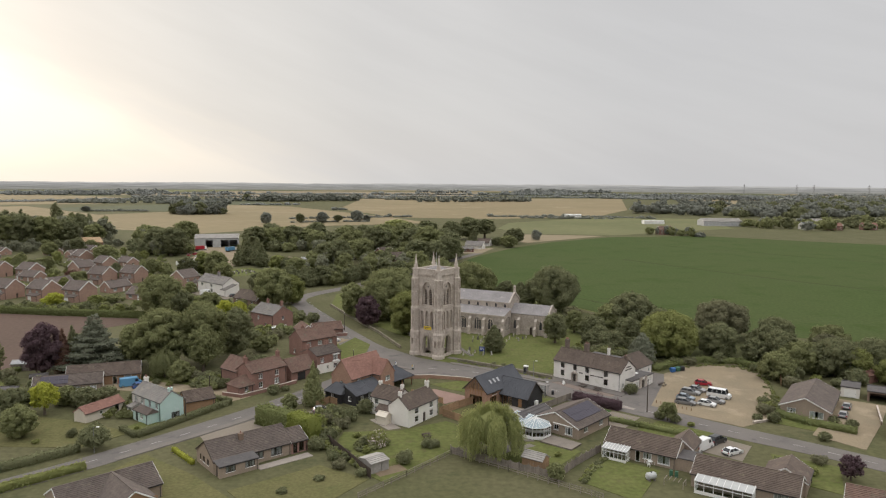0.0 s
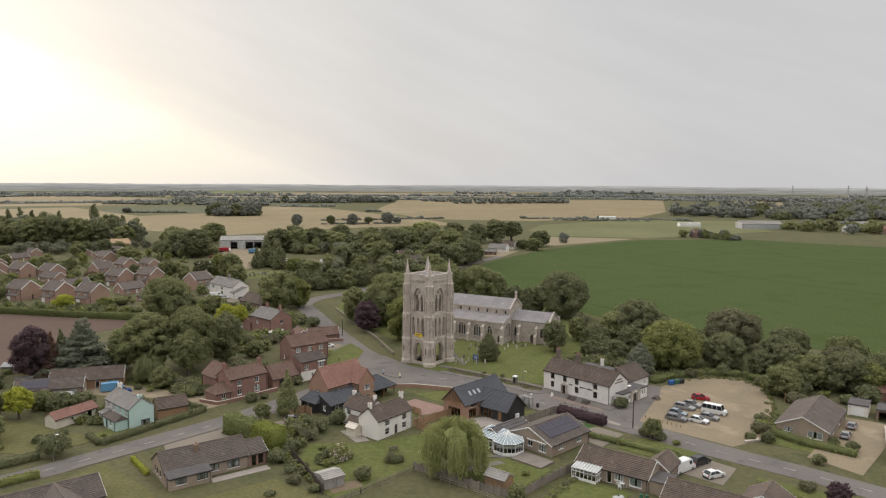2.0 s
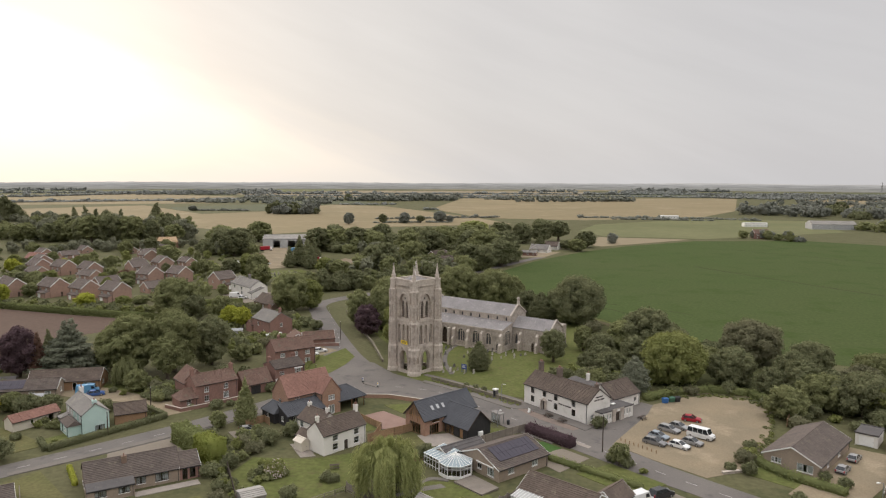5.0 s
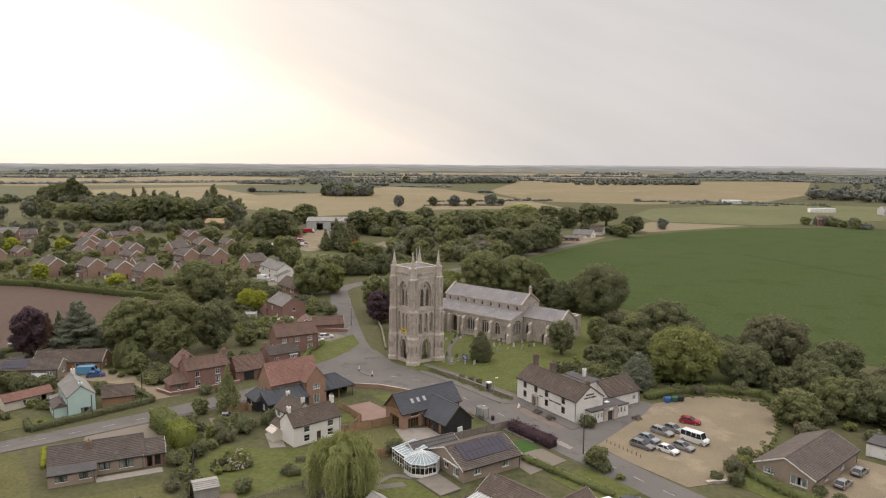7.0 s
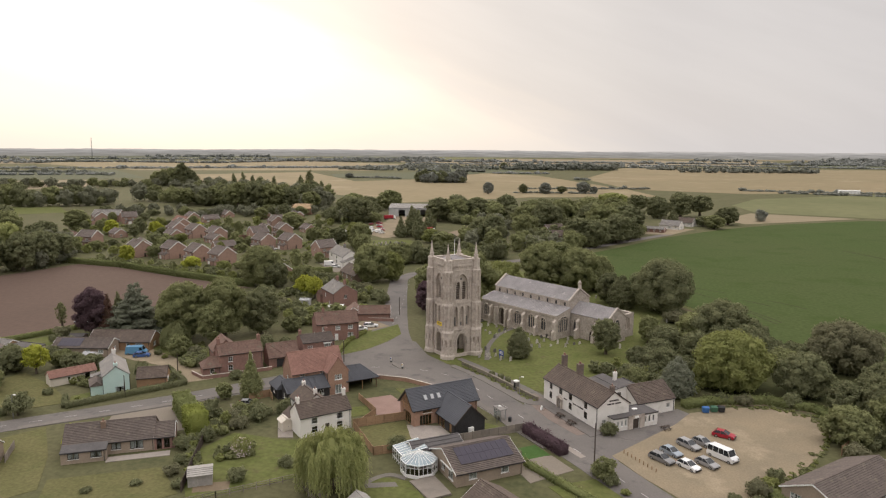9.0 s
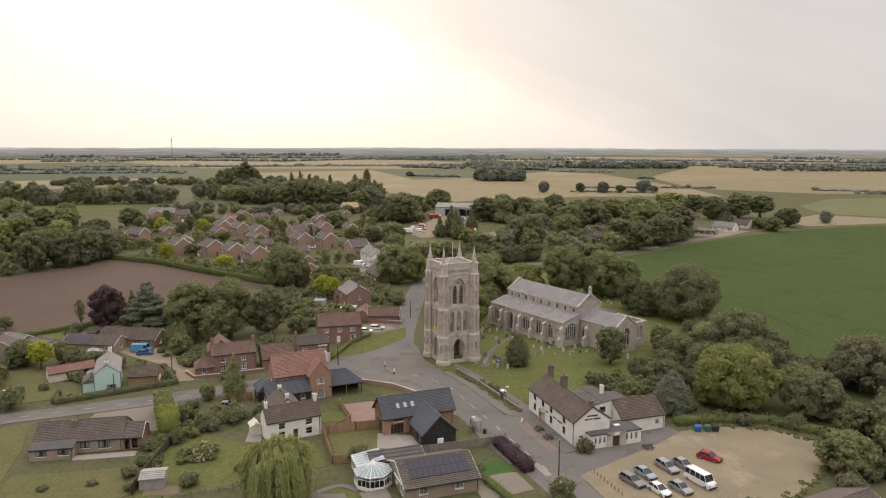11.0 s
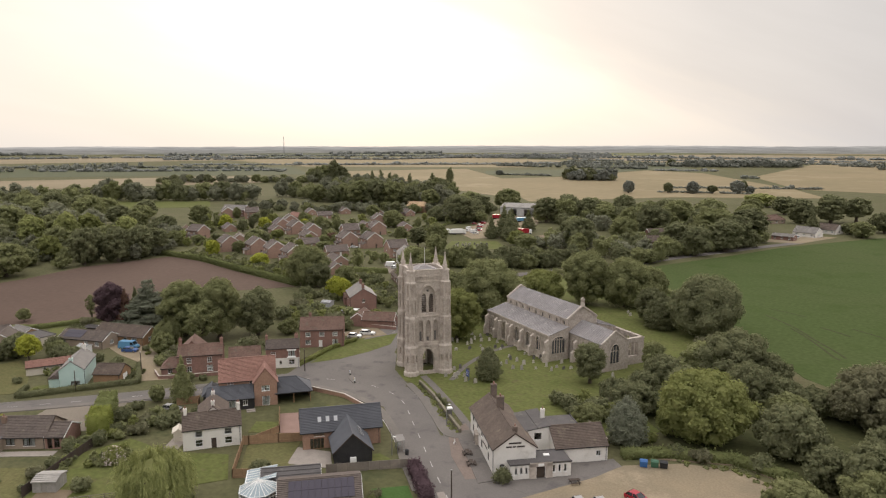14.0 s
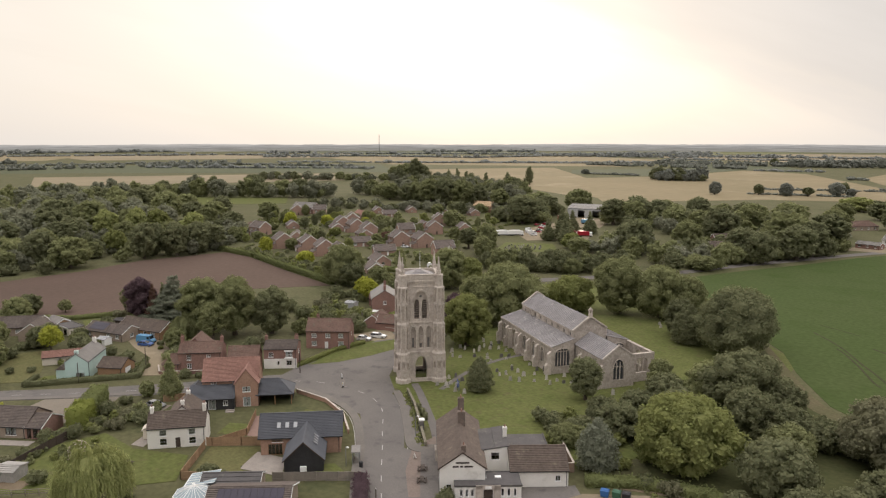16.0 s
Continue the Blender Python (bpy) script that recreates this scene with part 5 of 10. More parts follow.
def cottages():
    th = thing("brick_cottage", -45.2, 173.8, 50, "old red brick two-storey cottage with brown tiled roof beside the street", "house")
    b = block(th, 0, 0, 0, 10.4, 6.4, 4.7, 6.7, "red_brick", "old_pantile", [("S", 2.6, 2.9, 1.1, 1.3, "w", 2, 1), ("S", 7.4, 2.9, 1.1, 1.3, "w", 2, 1), ("S", 2.6, 0.7, 1.1, 1.4, "w", 2, 1), ("S", 7.4, 0.7, 1.4, 1.5, "w", 3, 1), ("W", 3.0, 0.7, 1.0, 1.3, "w")], barge=None, over=0.15)
    chimney(th, b, -4.8, 0.0, 6.2, 8.2, 0.7, 0.9, 2)
    chimney(th, b, 4.9, 0.0, 6.2, 8.0, 0.7, 0.9, 1)
    block(th, -7.0, -1.0, 0, 4.0, 5.2, 2.2, 4.0, "red_brick", "old_pantile", [("S", 2.0, 0.8, 1.0, 1.1, "w")], hip=(2.0, 0.1), barge=None)
    block(th, -2.5, 6.0, 90, 7.0, 6.0, 4.2, 6.8, "red_brick", "old_pantile", (), barge=None)
    th = thing("cottage_link", -38.2, 181.6, 50, "low brick range with old pantile roof and white garage door", "outbuilding")
    block(th, 0, 0, 0, 7.6, 6.0, 2.6, 5.4, "red_brick", "old_pantile", [("S", 3.2, 0, 2.6, 2.1, "g", "black_boards")], barge=None)
    th = thing("corner_cottage", -33.0, 189.4, 48, "brick and white-painted cottage with a bay window at the street corner", "house")
    b = block(th, 0, 0, 0, 8.2, 7.0, 5.0, 6.4, "red_brick", "grey_tiles", [("S", 1.8, 3.0, 1.2, 1.2, "w", 2, 1), ("S", 6.3, 2.9, 1.7, 1.5, "w", 3, 1), ("S", 6.3, 0.8, 1.3, 1.2, "w", 2, 1), ("S", 3.6, 0.9, 0.5, 1.0, "w", 1), ("E", 3.5, 3.0, 1.0, 1.2, "w")], barge=None, over=0.15)
    g = Geo()
    wall_run(g, (-4.1, -3.54), (4.1, -3.54), 0, 2.55, [(5.6, 7.0, 0.75, 2.05), (3.3, 3.9, 0.85, 1.95)], 0.03)
    part("painted_wall", g, "white_render", th, "white-painted lower wall")
    part("bay_apron", Geo().box(1.1, -3.95, 2.55, 3.3, -3.52, 2.85), "white_paint", th, "white boxed apron below the bay window")
    part("bay_hood", Geo().box(1.1, -3.95, 4.45, 3.3, -3.52, 4.7), "white_paint", th, "white boxed hood above the bay window")
    chimney(th, b, -4.0, 0.3, 5.8, 7.6, 0.6, 0.8, 1)
    chimney(th, b, 3.4, 1.6, 5.4, 7.2, 0.9, 0.6, 2)
    # behind them
    th = thing("brick_house", -38.6, 208.4, 43, "red brick two-storey house with brown tiled roof behind a verge", "house")
    b = block(th, 0, 0, 0, 12.0, 7.4, 5.0, 7.6, "red_brick", "old_pantile", [("S", 2.2, 3.1, 1.4, 1.2, "w", 2, 1), ("S", 6.0, 3.1, 1.4, 1.2, "w", 2, 1), ("S", 9.6, 3.1, 1.4, 1.2, "w", 2, 1), ("S", 2.2, 0.8, 1.4, 1.3, "w"), ("S", 5.6, 0, 1.0, 2.0, "d", "white_paint"), ("S", 9.6, 0.8, 1.6, 1.3, "w", 3), ("E", 3.5, 3.0, 0.9, 1.1, "w"), ("W", 3.0, 0.8, 0.9, 1.1, "w")], barge=None)
    chimney(th, b, -3.4, 0.4, 6.6, 8.6, 0.7, 0.7, 2)
    th = thing("outbuilding", -38.6, 232.2, 28, "low brick outbuildings with brown tiled roof", "outbuilding")
    block(th, 0, 0, 0, 10.0, 5.0, 2.4, 4.4, "red_brick", "old_pantile", [("E", 2.5, 0.8, 1.0, 1.0, "w")], barge="white_paint")
    block(th, -6.6, 2.4, 90, 8.0, 5.0, 2.4, 4.2, "red_brick", "old_pantile", (), barge="white_paint")
    th = thing("slate_house", -60.0, 246.2, -38, "brick house with pale slate roof and two chimneys", "house")
    b = block(th, 0, 0, 0, 12.0, 8.6, 5.2, 7.9, "red_brick", "pale_slate", [("S", 4.0, 3.0, 1.0, 1.2, "w"), ("S", 8.0, 0.8, 1.0, 1.2, "w"), ("W", 4.0, 3.0, 1.0, 1.2, "w"), ("E", 4.3, 3.2, 1.0, 1.2, "w")], barge=None)
    chimney(th, b, -2.6, 0.3, 7.0, 9.4, 0.8, 0.8, 2)
    chimney(th, b, 5.3, 0.0, 7.2, 9.4, 0.8, 0.8, 2)
    block(th, -7.6, -1.8, 90, 6.4, 4.0, 2.6, 4.0, "red_brick", "old_pantile", (), barge=None)
    th = thing("white_house", -103.0, 322.0, -42, "white-rendered house with grey slate roof among yard clutter", "house")
    b = block(th, 0, 0, 0, 22.0, 8.0, 4.8, 7.6, "white_render", "pale_slate", [("S", 4.0, 2.8, 1.6, 1.2, "b"), ("S", 12.0, 2.8, 1.6, 1.2, "b"), ("S", 12.0, 0.7, 1.8, 1.3, "b"), ("E", 4.0, 0.8, 1.2, 1.2, "b")], barge=None)
    chimney(th, b, 1.0, 0.0, 7.2, 9.4, 1.4, 0.8, 3, "pale_slate")
    block(th, 12.5, -2.0, 0, 4.0, 6.0, 2.8, 4.8, "white_render", "pale_slate", (), kind="lean", barge=None)


# estate house, built once and copied
def estate_house():
    th = thing("estate_house", -155.4, 353.4, -22, "brown brick two-storey estate house with brown tiled gable roof", "house", "estate houses")
    block(th, 0, 0, 0, 9.8, 9.2, 5.0, 8.3, "estate_brick", "estate_tiles", [("S", 2.4, 3.0, 1.6, 1.2, "w", 2), ("S", 6.8, 3.0, 1.6, 1.2, "w", 2), ("S", 2.4, 0.8, 1.8, 1.3, "w", 2), ("S", 6.8, 0, 1.0, 2.0, "d", "white_paint"),
          ("W", 3.8, 3.0, 0.8, 1.1, "w", 1), ("E", 5.4, 0.0, 0.9, 2.0, "d"), ("N", 3, 3.0, 1.4, 1.2, "w")], course=0.5, board=0.38, verge=0.2)
    block(th, 1.2, -5.7, 0, 6.8, 2.2, 2.4, 3.1, "estate_brick", "estate_tiles", [("S", 2.0, 0, 2.2, 2.0, "g", "white_paint")], kind="lean", barge=None, course=0.5)
    return th


def estate_bungalow():
    th = thing("estate_bungalow", -115, 287, -30, "brown brick bungalow with brown tiled gable roof", "bungalow", "estate bungalows")
    block(th, 0, 0, 0, 11.0, 7.6, 2.5, 5.2, "estate_brick", "estate_tiles", [("S", 2.4, 0.8, 1.8, 1.3, "w", 2), ("S", 6.8, 0, 1.0, 2.0, "d", "white_paint"), ("E", 3.8, 0.8, 1.2, 1.1, "w", 2), ("W", 3.8, 0.8, 1.2, 1.1, "w", 2)], course=0.5, board=0.34, verge=0.2)
    return th


mat("roof_sheet", (0.44, 0.445, 0.43), (0.36, 0.365, 0.355), 0.8, 3.0, 0.6, speck=0.15, bump=0, spec=0.15)
mat("roof_glass", (0.30, 0.355, 0.375), (0.25, 0.30, 0.32), 0.5, 3.0, 0.5, speck=0.15, bump=0, spec=0.15)
pub()
barn()
brick_house()
white_house()
bungalow_front()
solar_bungalow()
conservatory(19.3, 140.4, 47.5)
bungalow_lean()
bungalow_corner()
bungalow_right()
bungalow_left()
mint_house()
back_bungalows()
cottages()
proto = estate_house()
for x, y, rot in ((-168.8, 348.4, -22), (-188.3, 302.9, -20), (-170.9, 300.4, -24), (-154.3, 297.9, -21), (-251, 371.4, -24), (-233, 368.1, -20), (-212.9, 362.7, -25), (-192, 374, 62), (-124, 338, 62),
                  (-207, 299, -18), (-190, 396, -34), (-220, 430, -36), (-345, 399, -32), (-328, 408, 52), (-264, 390, -33), (-262, 318, 8)):
    copy_thing(proto, pose(x, y, 0, 0, 0, rot))
low = estate_bungalow()
for x, y, rot in ((-129.3, 301.8, -22), (-207, 354.4, -22), (-245, 362.4, -24), (-228, 322, -35), (-182, 332, 60), (-213, 409, -30), (-188, 420, -35), (-276, 350, -25), (-150, 322, 60),
                  (-264, 477, -30), (-240, 461, 58), (-270, 505, -28), (-297, 474, -32), (-284, 440, 60), (-246, 492, -30), (-229, 445, -28), (-312, 452, -30)):
    copy_thing(low, pose(x, y, 0, 0, 0, rot))


# ---- church kit: pointed openings ----
def arch_line(cx, w, spring, apex, n=6):
    """The pointed head of an opening, from its left to its right springing."""
    left = []
    for k in range(n + 1):
        t = k / n
        left.append((cx - w / 2 * (1 - t ** 1.6), spring + (apex - spring) * (1 - (1 - t) ** 1.9)))
    right = [(2 * cx - x, z) for x, z in reversed(left[:-1])]
    return left + right


class Face:
    """A wall plane: s runs along it, z up, d inwards."""

    def __init__(self, a, b):
        self.a, self.b = Vector(a), Vector(b)
        self.d = (self.b - self.a).normalized()
        self.n = Vector((self.d.y, -self.d.x))

    def at(self, s, z, d=0.0):
        p = self.a + self.d * s - self.n * d
        return (p.x, p.y, z)

    def quad(self, g, s0, s1, z0, z1, d=0.0, m=0):
        if s1 - s0 > 1e-4 and z1 - z0 > 1e-4:
            g.add([self.at(s0, z0, d), self.at(s1, z0, d), self.at(s1, z1, d), self.at(s0, z1, d)], [(0, 1, 2, 3)], m)

    def bar(self, g, s0, s1, z0, z1, d0, d1, m=0):
        g.add([self.at(s, z, d) for z in (z0, z1) for d in (d0, d1) for s in (s0, s1)], [(0, 2, 3, 1), (4, 5, 7, 6), (0, 1, 5, 4), (2, 6, 7, 3), (0, 4, 6, 2), (1, 3, 7, 5)], m)

    def arch(self, g, s0, s1, z0, z1, cx, w, sill, spring, apex, d=0.0, deep=0.5, m=0):
        """The panel s0..s1, z0..z1 at depth d with one pointed opening, whose sides go in by deep."""
        line = arch_line(cx, w, spring, apex)
        l, r = cx - w / 2, cx + w / 2
        self.quad(g, s0, l, z0, z1, d, m)
        self.quad(g, r, s1, z0, z1, d, m)
        self.quad(g, l, r, z0, sill, d, m)
        for (x0, h0), (x1, h1) in zip(line, line[1:]):
            g.add([self.at(x0, h0, d), self.at(x1, h1, d), self.at(x1, z1, d), self.at(x0, z1, d)], [(0, 1, 2, 3)], m)
            g.add([self.at(x0, h0, d), self.at(x0, h0, d + deep), self.at(x1, h1, d + deep), self.at(x1, h1, d)], [(0, 1, 2, 3)], m)
        for x, k in ((l, 1), (r, -1)):
            q = [self.at(x, sill, d), self.at(x, spring, d), self.at(x, spring, d + deep), self.at(x, sill, d + deep)]
            g.add(q, [(0, 1, 2, 3)[::k]], m)
        g.add([self.at(l, sill, d), self.at(r, sill, d), self.at(r, sill, d + deep), self.at(l, sill, d + deep)], [(0, 1, 2, 3)], m)

    def hood(self, g, cx, w, spring, apex, d0=-0.1, d1=0.03, thick=0.16, m=0):
        """A moulding that runs round a pointed head."""
        a, b = arch_line(cx, w, spring, apex), arch_line(cx, w + 2 * thick, spring, apex + thick * 1.3)
        for i in range(len(a) - 1):
            p = [self.at(*a[i], d0), self.at(*a[i + 1], d0), self.at(*b[i + 1], d0), self.at(*b[i], d0)]
            q = [self.at(*a[i], d1), self.at(*a[i + 1], d1), self.at(*b[i + 1], d1), self.at(*b[i], d1)]
            g.add(p + q, [(0, 1, 2, 3), (0, 4, 5, 1), (3, 2, 6, 7)], m)

    def fill(self, g, cx, w, sill, spring, apex, d, m=0):
        """A flat sheet that fills a pointed opening at depth d."""
        line = [(cx - w / 2, sill), (cx + w / 2, sill)] + arch_line(cx, w, spring, apex)[::-1]
        g.add([self.at(x, z, d) for x, z in line], [tuple(range(len(line)))], m)


def church_window(th, base, face, cx, w, sill, spring, apex, lights=3, deep=0.32):
    """Stone mullions and leaded glass in a pointed opening."""
    g, p = Geo(), Geo()
    face.fill(p, cx, w, sill, spring, apex, deep)
    for k in range(1, lights):
        x = cx - w / 2 + w * k / lights
        top = spring + (apex - spring) * (1 - abs(x - cx) / (w / 2)) ** 0.75 * 0.95
        face.bar(g, x - 0.1, x + 0.1, sill, top, deep - 0.18, deep + 0.05)
    for k in range(lights):
        x = cx - w / 2 + w * (k + 0.5) / lights
        face.hood(g, x, w / lights - 0.16, spring - 0.25, spring + 0.35, deep - 0.14, deep + 0.04, 0.1)
    face.bar(g, cx - w / 2, cx + w / 2, sill - 0.12, sill, -0.1, deep)
    ob = part("window", g, "limestone", th, "stone-mullioned pointed window", m=base)
    part("leaded_glass", p, "leaded", ob, "dark leaded glass")
    h = Geo()
    face.hood(h, cx, w, spring, apex)
    part("hood_mould", h, "limestone", ob)
    return ob


mat("grey_louvre", (0.165, 0.135, 0.112), (0.13, 0.108, 0.092), 0.8, 5.0, 0.85, speck=0.25)
mat("leaded", (0.035, 0.037, 0.042), (0.055, 0.057, 0.062), 1.5, 9.0, 0.3, speck=0.3, spec=0.5, bump=0.2)


def buttress(g, face, s, w, steps, m=0):
    """Stepped buttress: (height, depth) pairs from the ground up."""
    z = 0.0
    for i, (h, d) in enumerate(steps):
        nd = steps[i + 1][1] if i + 1 < len(steps) else 0.0
        face.bar(g, s - w / 2, s + w / 2, z, h, -d, 0.0, m)
        cap = 0.35 + 0.4 * (d - nd)
        a, b = s - w / 2, s + w / 2
        g.add([face.at(a, h, -d), face.at(b, h, -d), face.at(b, h + cap, -nd), face.at(a, h + cap, -nd), face.at(a, h, -nd), face.at(b, h, -nd)], [(0, 1, 2, 3), (1, 5, 2), (0, 3, 4)], m)
        z = h


def bell_tower():
    th = thing("church_tower", -1.85, 208.3, 53, "detached medieval limestone bell tower with open arches and corner pinnacles", "tower")
    R = 4.25           # half the side
    S = 2 * R
    c = [(-R, -R), (R, -R), (R, R), (-R, R)]
    faces = [Face(c[k], c[(k + 1) % 4]) for k in range(4)]
    stage = (7.2, 14.4, 24.3, 25.9)
    for k, f in enumerate(faces):
        low, mid, bel = Geo(), Geo(), Geo()
        f.arch(low, 0, S, 0, stage[0], S / 2, 3.1, 0, 3.6, 6.3, 0.0, 1.3)
        part("arch_wall", low, "limestone", th, "stone wall with a tall pointed archway")
        h = Geo()
        f.hood(h, S / 2, 3.1, 3.6, 6.3, -0.16, 0.02, 0.3)
        f.hood(h, S / 2, 2.7, 3.6, 6.05, 0.25, 0.5, 0.22)
        for s in (-1, 1):
            for q in (1.62, 1.42):
                a = f.at(S / 2 + s * q, 0, 0.1 if q < 1.5 else -0.08)
                h.round(a[0], a[1], 0, 3.6, 0.11, 0.11, 6)
        f.hood(h, S / 2, 3.3, 3.6, 7.0, -0.3, -0.1, 0.22)
        part("archway", h, "limestone", th, "moulded arch with shafts")
        # arcade of three lancets
        cell = (S - 3.0) / 3
        f.quad(mid, 0, 1.5, stage[0], stage[1])
        f.quad(mid, S - 1.5, S, stage[0], stage[1])
        for j in range(3):
            hh, boards = Geo(), Geo()
            s0 = 1.5 + cell * j
            f.arch(mid, s0, s0 + cell, stage[0], stage[1], s0 + cell / 2, 1.15, 8.1, 12.2, 13.5, 0.0, 0.8)
            f.hood(hh, s0 + cell / 2, 1.15, 12.2, 13.5, -0.14, 0.02, 0.18)
            f.fill(boards, s0 + cell / 2, 1.15, 8.1, 12.2, 13.5, 0.5)
            # solid dark bar stands in for the shade of a narrow slot
            slit = Geo()
            f.bar(slit, s0 + cell / 2 - 0.24, s0 + cell / 2 + 0.24, 8.3, 10.6 if j != 1 else 9.2, 0.44, 0.49)
            part("slit", slit, "dark_stone", th, "dark stone bar in place of the shade in a narrow lancet slot")
            for s in (-0.68, 0.68):
                a = f.at(s0 + cell / 2 + s, 0, -0.04)
                hh.round(a[0], a[1], 8.0, 12.3, 0.1, 0.1, 6)
            part("lancet_moulding", hh, "limestone", th, "lancet moulding with two shafts")
            part("lancet_infill", boards, "rubble_stone", th, "rough stone infill of a lancet")
        part("arcade_wall", mid, "limestone", th, "stone wall with three tall lancets")
        # belfry: a broad pointed arch over two lights
        f.arch(bel, 0, S, stage[1], stage[2], S / 2, 3.7, 15.1, 18.6, 22.0, 0.0, 0.55)
        part("belfry_wall", bel, "limestone", th, "stone wall with a broad pointed belfry window")
        inner = Geo()
        for s in (-1, 1):
            cx = S / 2 + s * 0.9
            f.arch(inner, S / 2 + (s - 1) * 0.95, S / 2 + (s + 1) * 0.95, 15.1, 22.2, cx, 1.15, 15.2, 18.6, 20.0, 0.55, 0.5)
            f.hood(inner, cx, 1.15, 18.6, 20.0, 0.42, 0.56, 0.16)
        a = f.at(S / 2, 0, 0.45)
        inner.round(a[0], a[1], 15.1, 18.7, 0.13, 0.13, 8)
        f.hood(inner, S / 2, 3.7, 18.6, 22.0, -0.16, 0.02, 0.3)
        part("belfry_tracery", inner, "limestone", th, "two-light tracery")
        # nothing is pierced here: a dark block paints the shade of an opening
        q = Geo()
        f.bar(q, S / 2 - 0.25, S / 2 + 0.25, 20.4, 20.9, 0.5, 0.54)
        part("quatrefoil", q, "dark_stone", th, "small solid dark block for the shade of a pierced opening")
        for s in (-1, 1):
            for j in range(9):
                z = 15.3 + j * 0.5
                b = Geo()
                f.bar(b, S / 2 + s * 0.9 - 0.57, S / 2 + s * 0.9 + 0.57, z, z + 0.3, 0.8, 0.86)
                part("louvre", b, "grey_louvre", th)
        # strings, blind panels, parapet
        for z, d, hgt in ((0.0, 0.35, 0.9), (7.1, 0.18, 0.3), (14.3, 0.18, 0.3), (22.9, 0.12, 0.2), (24.2, 0.22, 0.32)):
            st = Geo()
            f.bar(st, 0.9, S - 0.9, z, z + hgt, -d, 0.02)
            part("string_course", st, "limestone", th)
        for j in range(12):
            s = 1.3 + j * (S - 2.6) / 11
            st = Geo()
            f.bar(st, s - 0.13, s + 0.13, 23.75, 24.2, -0.2, 0.02)
            part("corbel", st, "limestone", th)
        pp = Geo()
        f.bar(pp, 0.9, S - 0.9, 24.5, 25.75, -0.1, 0.35)
        f.bar(pp, 0.9, S - 0.9, 25.75, 25.92, -0.18, 0.43)
        for j in range(6):
            s = 1.7 + j * (S - 3.4) / 5
            f.bar(pp, s - 0.36, s + 0.36, 24.75, 25.45, -0.14, -0.09)
        part("parapet", pp, "limestone", th, "panelled stone parapet")
        for s in (1.6, S - 1.6):
            blind = Geo()
            f.hood(blind, s, 0.5, 19.5, 20.6, -0.2, 0.02, 0.16)
            f.bar(blind, s - 0.4, s - 0.25, 15.1, 19.5, -0.2, 0.02)
            f.bar(blind, s + 0.25, s + 0.4, 15.1, 19.5, -0.2, 0.02)
            part("blind_arch", blind, "limestone", th)
    for k, (x, y) in enumerate(c):
        o = math.pi / 8
        tur = part("corner_turret", Geo().round(x, y, 0, 0.9, 1.95, 1.9, 8, turn=o).round(x, y, 0.9, 1.2, 1.9, 1.6, 8, turn=o), "limestone", th, "eight-sided corner buttress with sunk pointed panels")
        for z0, z1, r0, r1 in ((7.0, 7.6, 1.74, 1.42), (14.2, 14.7, 1.52, 1.28), (18.9, 19.2, 1.34, 1.24), (22.9, 23.2, 1.34, 1.1), (25.6, 25.95, 1.16, 1.06)):
            part("band", Geo().round(x, y, z0, z1, r0, r1, 8, turn=o), "limestone", tur)
        part("turret_stage", Geo().round(x, y, 23.2, 25.6, 1.08, 1.0, 8, turn=o), "limestone", tur)
        # every side of every stage has a sunk pointed panel
        for r, z0, z1, sill, spr, apx, wd, deep in ((1.58, 1.2, 7.0, 3.3, 4.3, 5.1, 0.66, 0.4), (1.4, 7.6, 14.2, 8.2, 12.4, 13.4, 0.56, 0.26), (1.26, 14.7, 18.9, 15.1, 17.9, 18.6, 0.5, 0.24), (1.22, 19.2, 22.9, 19.5, 21.8, 22.5, 0.5, 0.24)):
            t = Geo()
            for j in range(8):
                q = [(x + r * math.cos(o + i * math.tau / 8), y + r * math.sin(o + i * math.tau / 8)) for i in (j, j + 1)]
                fc = Face(*q)
                w = (Vector(q[1]) - Vector(q[0])).length
                fc.arch(t, 0, w, z0, z1, w / 2, wd, sill, spr, apx, 0, deep)
                fc.fill(t, w / 2, wd, sill, spr, apx, deep)
            part("turret_stage", t, "limestone", tur)
        for j in range(8):
            a = o + j * math.tau / 8
            for z0, z1, r in ((1.2, 7.0, 1.58), (7.5, 14.2, 1.4), (14.7, 22.9, 1.25)):
                part("shaft", Geo().round(x + r * math.cos(a), y + r * math.sin(a), z0, z1, 0.13, 0.13, 5), "limestone", tur)
        dk = Geo()
        out = Vector((x, y)).normalized()
        for j in (-1, 0, 1):
            d = Vector((out.x * math.cos(j * math.pi / 4) - out.y * math.sin(j * math.pi / 4), out.x * math.sin(j * math.pi / 4) + out.y * math.cos(j * math.pi / 4)))
            p = Vector((x, y)) + d * 1.47
            fc = Face(p + Vector((-d.y, d.x)) * -0.5, p + Vector((-d.y, d.x)) * 0.5)
            fc.hood(dk, 0.5, 0.74, 4.3, 5.5, -0.14, 0.05, 0.16)
            fc.bar(dk, 0.02, 0.14, 3.2, 4.3, -0.1, 0.05)
            fc.bar(dk, 0.86, 0.98, 3.2, 4.3, -0.1, 0.05)
        part("niche", dk, "limestone", tur, "pointed niche")
        pin = Geo()
        pin.round(x, y, 25.95, 26.7, 0.62, 0.58, 8, turn=o)
        pin.round(x, y, 26.7, 26.85, 0.7, 0.66, 8, turn=o)
        pin.round(x, y, 26.85, 29.9, 0.5, 0.07, 8, turn=o)
        pin.round(x, y, 29.75, 30.0, 0.16, 0.16, 6)
        pin.round(x, y, 30.0, 30.3, 0.06, 0.02, 6)
